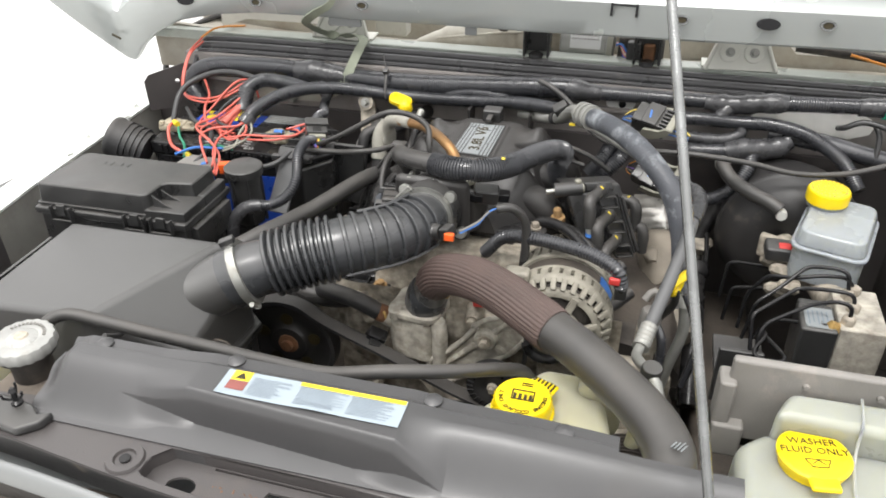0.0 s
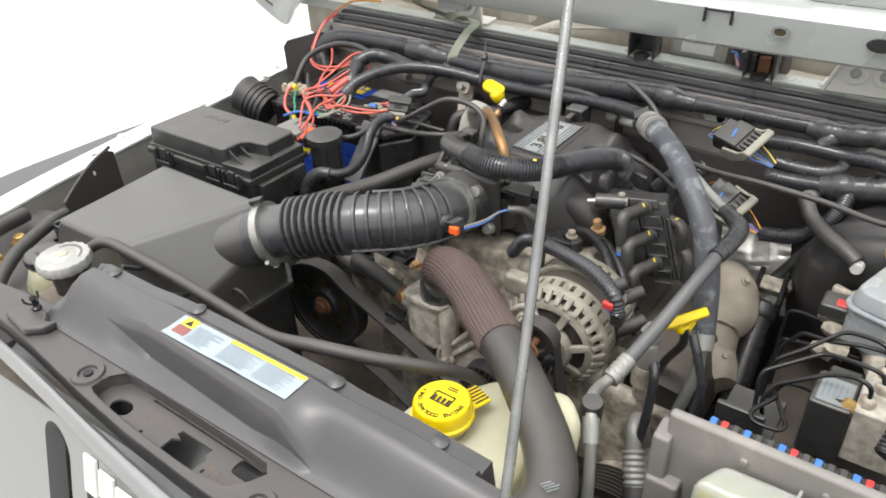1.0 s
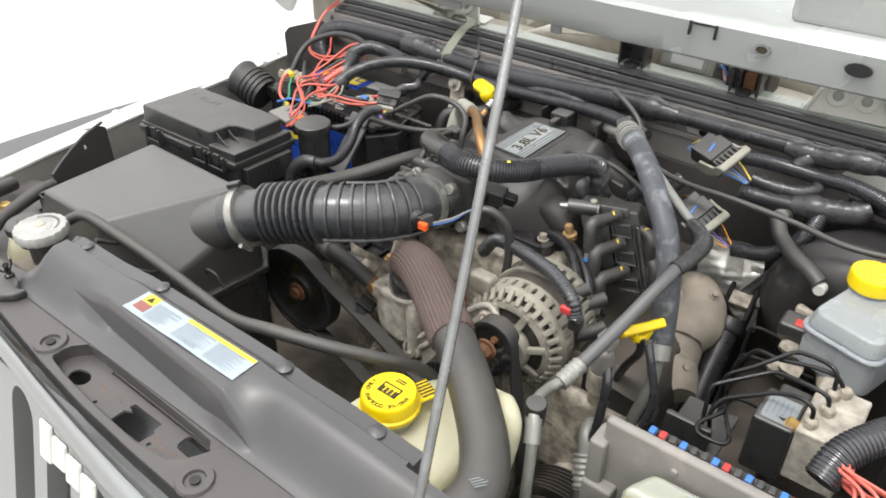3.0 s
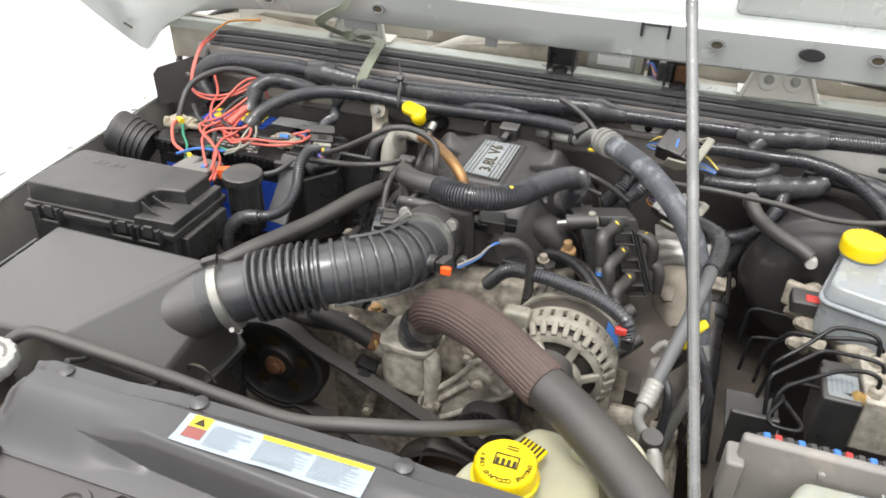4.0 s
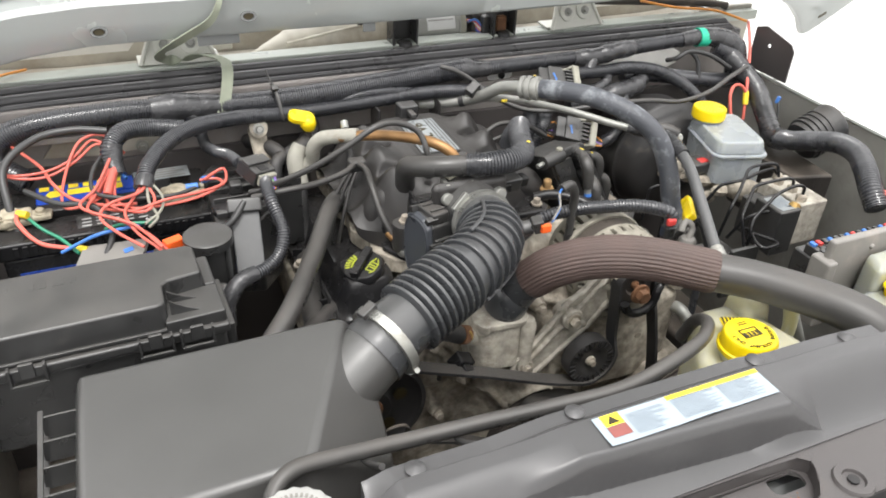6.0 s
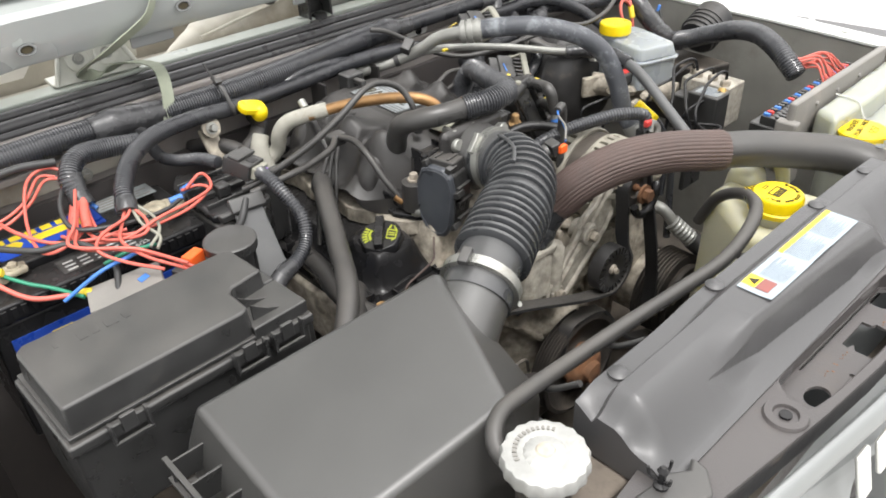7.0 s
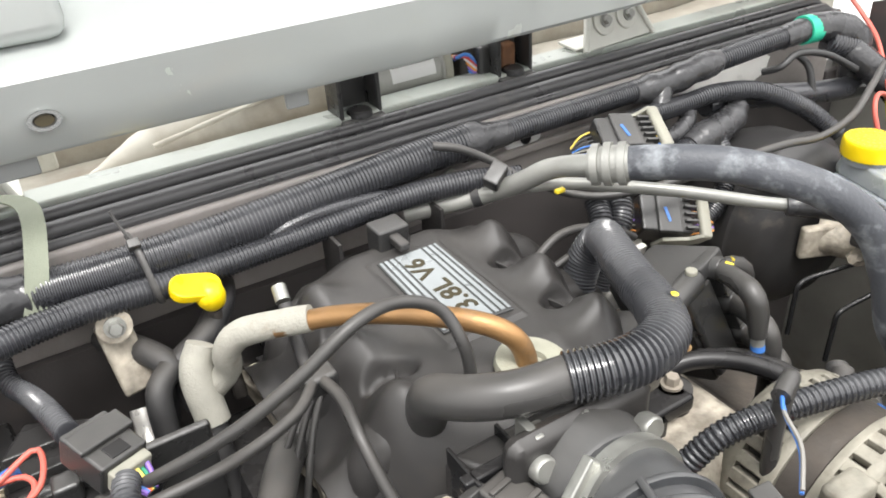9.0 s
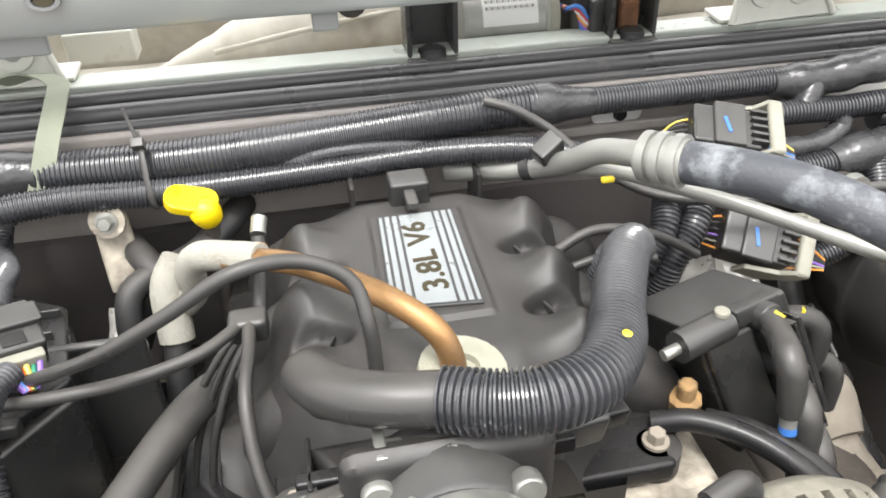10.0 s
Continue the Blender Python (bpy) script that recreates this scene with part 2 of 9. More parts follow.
PAPERW = mat("white_label", (0.58, 0.58, 0.57), 0.4, 0, 0.04, 12, 0)
GREYINK = mat("grey_print", (0.17, 0.20, 0.24), 0.5, 0, 0.1, 60, 0)
LABELY = mat("yellow_label_band", (0.72, 0.55, 0.03), 0.4, 0, 0.05, 30, 0)
LABELR = mat("dull_red_label_box", (0.22, 0.07, 0.06), 0.4, 0, 0.1, 60, 0)
WHITESEAL = mat("white_seam_paint", (0.80, 0.79, 0.75), 0.35, 0, 0.06, 30, 0.1, 300, (0.45, 0.40, 0.33), 0.15, 25)
BANDGREY = mat("grey_plate_band", (0.055, 0.056, 0.056), 0.42, 0.2, 0.1, 40, 0.2, 900)
BADGE = mat("brushed_silver_plate", (0.27, 0.29, 0.295), 0.36, 0.3, 0.08, 40, 0.2, 900, (0.15, 0.145, 0.135), 0.2, 60, dirt_soft=0.3)
RED = mat("red_wire", (0.56, 0.12, 0.09), 0.38, 0, 0.12, 40, 0.05, 500)
BLACKW = mat("black_wire", (0.03, 0.03, 0.03), 0.4, 0, 0.15, 40, 0.05, 500)
GREENW = mat("green_wire", (0.03, 0.22, 0.13), 0.4, 0, 0.1, 40, 0)
BLUEW = mat("blue_wire", (0.05, 0.17, 0.50), 0.4, 0, 0.1, 40, 0)
YELW = mat("yellow_wire", (0.75, 0.58, 0.10), 0.4, 0, 0.1, 40, 0)
ORANGEW = mat("orange_wire", (0.66, 0.26, 0.04), 0.4, 0, 0.1, 40, 0)
PURPLE = mat("violet_wire", (0.22, 0.12, 0.45), 0.4, 0, 0.1, 40, 0)
REDP = mat("red_plastic", (0.50, 0.045, 0.04), 0.4, 0, 0.06, 30, 0.05, 500)
ORANGEP = mat("orange_plastic", (0.80, 0.12, 0.02), 0.4, 0, 0.06, 30, 0.05, 500)
GREENT = mat("green_tape", (0.02, 0.42, 0.26), 0.42, 0, 0.1, 40, 0.2, 300)
BLUEP = mat("blue_battery_label", (0.015, 0.055, 0.33), 0.34, 0, 0.08, 30, 0.03, 500)
CORRODE = mat("corroded_terminal", (0.36, 0.32, 0.24), 0.75, 0.3, 0.35, 70, 0.9, 350, (0.50, 0.46, 0.36), 0.4, 60)
GREYP = mat("grey_plastic_shield", (0.20, 0.19, 0.175), 0.6, 0, 0.12, 18, 0.3, 400, (0.30, 0.27, 0.24), 0.3, 20)
SHIELD = mat("crinkled_heat_shield", (0.60, 0.585, 0.55), 0.36, 0.5, 0.2, 30, 0.5, 120, (0.22, 0.19, 0.16), 0.36, 26, dirt_soft=0.3)
MANIR = mat("dusty_iron_casting", (0.28, 0.245, 0.20), 0.75, 0.1, 0.2, 25, 0.6, 260, (0.36, 0.32, 0.265), 0.36, 14, dirt_soft=0.45)
# silver wing paint lightened: the glare on the flange is in the colour
FLANGE = mat("glare_lit_wing_paint", (0.64, 0.655, 0.62), 0.4, 0.1, 0.06, 8, 0.05, 500, (0.45, 0.43, 0.37), 0.12, 20, dirt_soft=0.3)
INNERWING = mat("dusty_inner_wing_paint", (0.30, 0.292, 0.265), 0.5, 0.1, 0.15, 12, 0.15, 300, (0.16, 0.138, 0.115), 0.42, 9, dirt_soft=0.4)
LIME = mat("yellow_green_print", (0.36, 0.40, 0.03), 0.5, 0, 0.1, 60, 0)
CONCRETE = mat("pale_shop_floor", (0.46, 0.455, 0.44), 0.5, 0, 0.06, 1.5, 0.1, 60)

# ---- building helpers ----
V = Vector


def smooth_path(points, step=0.006):
    """An even walk along a soft curve through the points."""
    p = [V(q) for q in points]
    q = [2 * p[0] - p[1]] + p + [2 * p[-1] - p[-2]]
    fine = []
    for i in range(1, len(q) - 2):
        a, b, c, d = q[i - 1:i + 3]
        k = max(4, int((c - b).length / 0.0015))
        for j in range(k):
            t = j / k
            fine.append(0.5 * (2 * b + (c - a) * t + (2 * a - 5 * b + 4 * c - d) * t * t + (3 * b - a - 3 * c + d) * t ** 3))
    fine.append(p[-1])
    dist = [0.0]
    for a, b in zip(fine, fine[1:]):
        dist.append(dist[-1] + (b - a).length)
    n = max(2, int(round(dist[-1] / step)))
    out, k = [], 0
    for i in range(n + 1):
        s = dist[-1] * i / n
        while k < len(dist) - 2 and dist[k + 1] < s:
            k += 1
        w = (s - dist[k]) / max(1e-9, dist[k + 1] - dist[k])
        out.append(fine[k].lerp(fine[k + 1], min(1, max(0, w))))
    return out, dist[-1]


def skin(bm, rings, closed_ends=True):
    """Faces between rings of equally many vertices."""
    vs = [[bm.verts.new(c) for c in ring] for ring in rings]
    n = len(vs[0])
    for a, b in zip(vs, vs[1:]):
        for i in range(n):
            f = bm.faces.new((a[i], a[(i + 1) % n], b[(i + 1) % n], b[i]))
            f.smooth = True
    if closed_ends:
        bm.faces.new(vs[0][::-1])
        bm.faces.new(vs[-1])
    return bm


def tube(points, r, seg=12, step=0.006, rib=None, bm=None, flat=1.0, up=(0, 0, 1), wobble=0.0):
    """A hose along points. r: a radius, or one at the start and one at the end, or a list spread along. rib: (pitch, height) of its corrugation. flat: squash along up."""
    bm = bm or bmesh.new()
    radii = list(r) if isinstance(r, (list, tuple)) else [r, r]
    if rib:
        step = rib[0] / 4
    path, length = smooth_path(points, step)
    rings = []
    t0 = (path[1] - path[0]).normalized()
    side = t0.cross(V(up))
    if side.length < 0.05:
        side = t0.cross(V((1, 0, 0)))
    side.normalize()
    for i, c in enumerate(path):
        t = (path[min(i + 1, len(path) - 1)] - path[max(i - 1, 0)]).normalized()
        side = (side - t * side.dot(t)).normalized()
        nrm = side.cross(t)
        f = i / (len(path) - 1) * (len(radii) - 1)
        k = min(int(f), len(radii) - 2)
        rad = radii[k] + (radii[k + 1] - radii[k]) * (f - k)
        if rib and i % 4 in (0, 3):
            rad -= rib[1]
        if wobble:
            rad *= 1 + wobble * noise.noise(c * 60)
        rings.append([c + rad * (math.cos(a) * side + flat * math.sin(a) * nrm) for a in (2 * math.pi * j / seg for j in range(seg))])
    return skin(bm, rings)


def lathe(profile, m, seg=24, bm=None, lobes=None):
    """A turned body: (radius, height) pairs about the z axis of the pose m. lobes: (count, depth) scallops the rim."""
    bm = bm or bmesh.new()
    rings = []
    for r, z in profile:
        ring = []
        for j in range(seg):
            a = 2 * math.pi * j / seg
            rr = r * (1 + lobes[1] * math.cos(lobes[0] * a)) if lobes else r
            ring.append(m @ V((rr * math.cos(a), rr * math.sin(a), z)))
        rings.append(ring)
    return skin(bm, rings)


def axis(a, b):
    """A pose at a whose z axis points at b."""
    d = V(b) - V(a)
    return Matrix.Translation(V(a)) @ d.to_track_quat("Z", "Y").to_matrix().to_4x4()


def rod_between(a, b, r, seg=10, bm=None, r2=None):
    return lathe([(r, 0), (r if r2 is None else r2, (V(b) - V(a)).length)], axis(a, b), seg, bm)


def bevelled(bm, width, segments=2, faces_from=0):
    if width:
        edges = [e for e in bm.edges if e.index < 0 or True]
        bmesh.ops.bevel(bm, geom=edges, offset=width, segments=segments, profile=0.5, affect="EDGES", clamp_overlap=True)
    return bm


def merge(bm, other, m=None):
    """Adds other to bm."""
    tmp = bpy.data.meshes.new("tmp")
    if m is not None:
        bmesh.ops.transform(other, matrix=m, verts=other.verts[:])
    other.to_mesh(tmp)
    other.free()
    bm.from_mesh(tmp)
    bpy.data.meshes.remove(tmp)
    return bm


def box(x0, x1, y0, y1, z0, z1, bevel=0.002, m=None, bm=None, top=0.0, segments=2):
    """A bevelled box; top: how far the upper face is drawn in."""
    b = bmesh.new()
    v = [b.verts.new(c) for c in ((x0, y0, z0), (x1, y0, z0), (x1, y1, z0), (x0, y1, z0),
                                  (x0 + top, y0 + top, z1), (x1 - top, y0 + top, z1), (x1 - top, y1 - top, z1), (x0 + top, y1 - top, z1))]
    for f in ((3, 2, 1, 0), (4, 5, 6, 7), (0, 1, 5, 4), (1, 2, 6, 5), (2, 3, 7, 6), (3, 0, 4, 7)):
        b.faces.new([v[i] for i in f])
    bevelled(b, bevel, segments)
    if m is not None:
        bmesh.ops.transform(b, matrix=m, verts=b.verts[:])
    return merge(bm, b) if bm is not None else b


def prism(poly, z0, z1, bevel=0.002, m=None, bm=None, top=0.0, segments=2, offset=(0, 0)):
    """An upright body over a polygon of (x, y); top: how far the upper outline is drawn in towards the middle."""
    b = bmesh.new()
    cx, cy = sum(p[0] for p in poly) / len(poly), sum(p[1] for p in poly) / len(poly)
    lo = [b.verts.new((x, y, z0)) for x, y in poly]
    hi = []
    for x, y in poly:
        d = math.hypot(x - cx, y - cy)
        k = 1 - top / d if d else 1
        hi.append(b.verts.new((cx + (x - cx) * k + offset[0], cy + (y - cy) * k + offset[1], z1)))
    b.faces.new(lo[::-1])
    b.faces.new(hi)
    for i in range(len(poly)):
        j = (i + 1) % len(poly)
        b.faces.new((lo[i], lo[j], hi[j], hi[i]))
    bmesh.ops.recalc_face_normals(b, faces=b.faces[:])
    bevelled(b, bevel, segments)
    if m is not None:
        bmesh.ops.transform(b, matrix=m, verts=b.verts[:])
    return merge(bm, b) if bm is not None else b


def circle(cx, cy, rx, ry=None, n=16, a0=0.0):
    ry = rx if ry is None else ry
    return [(cx + rx * math.cos(a0 + 2 * math.pi * i / n), cy + ry * math.sin(a0 + 2 * math.pi * i / n)) for i in range(n)]


def rounded(x0, x1, y0, y1, r, n=4):
    out = []
    for cx, cy, a in ((x1 - r, y1 - r, 0), (x0 + r, y1 - r, 90), (x0 + r, y0 + r, 180), (x1 - r, y0 + r, 270)):
        for i in range(n + 1):
            t = radians(a + 90 * i / n)
            out.append((cx + r * math.cos(t), cy + r * math.sin(t)))
    return out


def sheet(outline, holes, thick, m=None):
    """A flat sheet with real holes, its top at z = 0, thick downwards."""
    b = bmesh.new()
    edges = []
    for loop in [outline] + list(holes):
        vs = [b.verts.new((x, y, 0)) for x, y in loop]
        edges += [b.edges.new((vs[i], vs[(i + 1) % len(vs)])) for i in range(len(vs))]
    bmesh.ops.triangle_fill(b, use_beauty=True, use_dissolve=False, edges=edges, normal=(0, 0, 1))
    r = bmesh.ops.extrude_face_region(b, geom=b.faces[:])
    bmesh.ops.translate(b, vec=(0, 0, -thick), verts=[e for e in r["geom"] if isinstance(e, bmesh.types.BMVert)])
    bmesh.ops.recalc_face_normals(b, faces=b.faces[:])
    if m is not None:
        bmesh.ops.transform(b, matrix=m, verts=b.verts[:])
    return b


def field(xs, ys, height, skirt=None):
    """A moulded top: height(x, y) over a grid, with a skirt down to the level skirt."""
    b = bmesh.new()
    g = [[b.verts.new((x, y, height(x, y))) for x in xs] for y in ys]
    for j in range(len(ys) - 1):
        for i in range(len(xs) - 1):
            f = b.faces.new((g[j][i], g[j][i + 1], g[j + 1][i + 1], g[j + 1][i]))
            f.smooth = True
    if skirt is not None:
        rim = g[0] + [row[-1] for row in g[1:]] + g[-1][-2::-1] + [row[0] for row in g[-2:0:-1]]
        low = [b.verts.new((v.co.x, v.co.y, skirt)) for v in rim]
        for i in range(len(rim)):
            j = (i + 1) % len(rim)
            b.faces.new((rim[j], rim[i], low[i], low[j]))
    return b


def span(a, b, n):
    return [a + (b - a) * i / (n - 1) for i in range(n)]


def ramp01(x, a, b):
    t = min(1, max(0, (x - a) / (b - a)))
    return t * t * (3 - 2 * t)


def origin(ob):
    o = V((0, 0, 0))
    while ob:
        o += ob.location
        ob = ob.parent
    return o


def mesh_of(name, bm, material, o, sharp=35):
    bmesh.ops.recalc_face_normals(bm, faces=bm.faces[:])
    bmesh.ops.translate(bm, vec=-o, verts=bm.verts[:])
    me = bpy.data.meshes.new(name)
    for f in bm.faces:
        f.smooth = True
    for e in bm.edges:
        if len(e.link_faces) == 2 and e.calc_face_angle(0) > radians(sharp):
            e.smooth = False
    weighted = None
    if len(bm.faces) < 1500:
        # flat faces stay flat beside their bevels
        bm.normal_update()
        limit, area = math.cos(radians(max(sharp, 50))), {f: f.calc_area() for f in bm.faces}
        weighted = []
        for f in bm.faces:
            for v in f.verts:
                n_ = V((0, 0, 0))
                for g_ in v.link_faces:
                    if g_.normal.dot(f.normal) > limit:
                        n_ += g_.normal * area[g_]
                weighted.append(n_.normalized() if n_.length else f.normal.copy())
    bm.to_mesh(me)
    bm.free()
    if weighted:
        me.normals_split_custom_set(weighted)
    me.materials.append(material)
    return me


def thing(name, o, label, category, group="", kind=""):
    """An Empty at the base of a thing that has parts."""
    ob = new(name)
    ob.location = o
    ob.empty_display_size = 0.02
    return tagged(ob, label, category, group, kind)


def part(name, bm, material, parent, label="", sharp=35):
    """One mesh under a thing or under a part; bm is in world places."""
    ob = new(name, mesh_of(name, bm, material, origin(parent), sharp))
    ob.parent = parent
    return tagged(ob, label)


def solo(name, bm, material, label, category, group="", kind="", sharp=35):
    """A thing of one mesh; its origin is its lowest middle."""
    lo = V((min(v.co.x for v in bm.verts), min(v.co.y for v in bm.verts), min(v.co.z for v in bm.verts)))
    hi = V((max(v.co.x for v in bm.verts), max(v.co.y for v in bm.verts), max(v.co.z for v in bm.verts)))
    o = V(((lo.x + hi.x) / 2, (lo.y + hi.y) / 2, lo.z))
    ob = new(name, mesh_of(name, bm, material, o, sharp))
    ob.location = o
    return tagged(ob, label, category, group, kind)


def letters(text, size, m, thick=0.0004, bm=None, spacing=1.0, bold=0.0):
    """Raised lettering in the built-in font, centred on the pose m, reading along its x axis."""
    cu = bpy.data.curves.new("lettering", "FONT")
    cu.body, cu.size, cu.align_x, cu.align_y, cu.extrude, cu.resolution_u = text, size, "CENTER", "CENTER", thick, 2
    cu.space_character, cu.offset = spacing, bold
    ob = bpy.data.objects.new("lettering", cu)
    me = ob.to_mesh()
    b = bmesh.new()
    b.from_mesh(me)
    ob.to_mesh_clear()
    bpy.data.objects.remove(ob)
    bpy.data.curves.remove(cu)
    bmesh.ops.transform(b, matrix=m, verts=b.verts[:])
    return merge(bm, b) if bm is not None else b


def arc_letters(text, size, radius, start, sweep, m, bm):
    """Lettering round an arc; start and sweep in degrees, clockwise."""
    for i, ch in enumerate(text):
        if ch != " ":
            a = start - sweep * i / max(1, len(text) - 1)
            letters(ch, size, m @ pose(radius * math.cos(radians(a)), radius * math.sin(radians(a)), 0, 0, 0, a - 90), bm=bm)
    return bm


def bolt(bm, at, way=(0, 0, 1), r=0.007, h=0.006, washer=True):
    m = axis(at, V(at) + V(way))
    if washer:
        lathe([(r * 1.45, 0), (r * 1.45, h * 0.25)], m, 16, bm)
    lathe([(r, h * 0.2), (r, h * 0.9), (r * 0.85, h)], m, 6, bm)
    return bm


def wire(name, pts, r, material, parent=None, label="", category="cable", group="", seg=8, step=0.008):
    bm = tube(pts, r, seg, step)
    if parent:
        return part(name, bm, material, parent, label)
    return solo(name, bm, material, label, category, group)


# ---- setting: floor, body shell round the engine bay ----
solo("ground", box(-30, 30, -30, 30, -0.2, 0.0, 0), CONCRETE, "pale smooth shop floor", "floor", kind="structure")

# firewall with its bare-paint patches and grommet plate
fw = tagged(thing("firewall", (0, 1.335, 0.5), "grimy brown-grey steel firewall behind the engine", "firewall", kind="structure"))
part("panel", box(-0.69, 0.70, 1.328, 1.36, 0.42, 1.112, 0.004), FIREWALL, fw)
part("corner_panel", box(-0.80, -0.691, 1.328, 1.36, 0.42, 1.035, 0.004), PLATE, fw)
part("corner_panel", box(0.701, 0.80, 1.328, 1.36, 0.42, 1.035, 0.004), PLATE, fw)
part("ledge", prism([(-0.69, 1.31), (-0.55, 1.30), (-0.40, 1.312), (-0.2, 1.318), (0.36, 1.318), (0.36, 1.327), (-0.69, 1.327)], 1.066, 1.076, 0.002), FIREWALL, fw)
bm = prism([(x, y) for x, y in rounded(0.134, 0.184, -0.013, 0.011, 0.010)], 0, 0.004, 0.001, Matrix.Translation((0, 1.327, 1.087)) @ pose(0, 0, 0, 90))
part("grommet_plate", bm, PAPERW, fw, "white oval plate with a dark hole")
part("grommet", lathe([(0.007, 0), (0.006, 0.004)], axis((0.162, 1.324, 1.083), (0.162, 1.30, 1.083)), 12), GLOSSY, fw)
bm = prism([(0.372, -0.008), (0.390, 0.014), (0.47, 0.022), (0.535, 0.016), (0.565, 0.0), (0.558, -0.020), (0.528, -0.031), (0.48, -0.024), (0.42, -0.014)], 0, 0.003, 0.001, Matrix.Translation((0, 1.3275, 1.086)) @ pose(0, 0, 0, 90))
part("bare_patch", bm, WHITESEAL, fw, "patch of white sealed panel with a ragged edge")
bm = prism([(-0.60, -0.014), (-0.58, 0.012), (-0.42, 0.016), (-0.36, 0.004), (-0.40, -0.016), (-0.52, -0.02)], 0, 0.005, 0.001, Matrix.Translation((0, 1.327, 1.05)) @ pose(0, 0, 0, 90))
part("dusty_patch", bm, COWL, fw, "dusty bare strip of panel above the battery")

# added dark sheet, stands in for the shade low on the firewall
b = bmesh.new()
gx, gz = span(-0.70, 0.70, 60), span(0.50, 1.022, 26)
g = [[b.verts.new((x, 1.315 + 0.006 * noise.noise(V((x * 7, z * 7, 3))) + 0.003 * abs(math.sin(x * 22)) * abs(math.sin(z * 22)), z)) for x in gx] for z in gz]
for j in range(len(gz) - 1):
    for i in range(len(gx) - 1):
        b.faces.new((g[j][i], g[j][i + 1], g[j + 1][i + 1], g[j + 1][i]))
ext = bmesh.ops.extrude_face_region(b, geom=b.faces[:])
bmesh.ops.translate(b, vec=(0, 0.010, 0), verts=[e for e in ext["geom"] if isinstance(e, bmesh.types.BMVert)])
part("firewall_shade_sheet", b, PLATE, fw, "dark quilted sheet added for the shade on the lower firewall")

# cowl: drip channel, seal, top panel, scuttle wall
cowl = thing("cowl", (0, 1.42, 1.10), "dusty silver-green cowl panel below the windscreen", "cowl", kind="structure")


def cowl_z(x, y):
    return 1.133 - 0.05 * ramp01(y, 1.41, 1.47) + 0.004 * noise.noise(V((x * 9, y * 9, 0))) + (0.012 * ramp01(abs(x), 0.55, 0.8))


part("top_panel", field(span(-0.80, 0.80, 60), span(1.400, 1.58, 16), cowl_z, 1.05), COWL, cowl)
part("front_lip", box(-0.80, 0.80, 1.380, 1.414, 1.118, 1.137, 0.0022), LIP, cowl, "pale silver-green folded lip")
part("scuttle_wall", box(-0.80, 0.80, 1.585, 1.60, 0.9, 1.15, 0.003), COWL, cowl)
part("rear_panel", sheet([(-0.700, -0.02), (-0.640, 0.0), (-0.450, 0.0), (-0.425, 0.030), (-0.425, 0.09), (-0.700, 0.09)], [], 0.004, pose(0, 1.500, 1.128, 90)), WHITESEAL, cowl, "pale painted panel below the windscreen")
part("rear_panel", sheet([(0.42, 0.030), (0.45, 0.0), (0.66, 0.0), (0.72, -0.02), (0.72, 0.09), (0.42, 0.09)], [], 0.004, pose(0, 1.500, 1.134, 90)), WHITESEAL, cowl, "pale painted panel below the windscreen")
for k in (-1, 1):
    part("corner_seal", tube([(k * (0.80 + 0.02 * (k > 0)), 1.40, 1.02), (k * 0.812, 1.45, 1.06), (k * 0.803, 1.508, 1.086), (k * 0.775, 1.56, 1.100), (k * 0.72, 1.60, 1.112)], 0.0065, 10), RUBBER, cowl, "black rubber seal round the cowl corner")
seal = thing("cowl_seal", (0, 1.355, 1.11), "twin-ribbed black rubber seal along the cowl edge", "seal", kind="structure")

for name, y, z, r in (("rib", 1.352, 1.119, 0.0085), ("rib", 1.369, 1.126, 0.0070), ("lip", 1.3375, 1.113, 0.005)):
    pts = [(-0.672, y - 0.045, z - 0.075), (-0.671, y - 0.028, z - 0.045), (-0.662, y - 0.008, z - 0.014), (-0.635, y, z), (-0.3, y + 0.002, z + 0.001), (0, y + 0.003, z), (0.3, y + 0.001, z), (0.66, y - 0.002, z), (0.694, y - 0.006, z - 0.003), (0.714, y - 0.020, z - 0.022), (0.718, y - 0.034, z - 0.06)]
    part(name, tube(pts, r, 12, 0.02), SEAL, seal)
part("channel", box(-0.66, 0.72, 1.335, 1.382, 1.100, 1.117, 0.002), SEAL, seal)

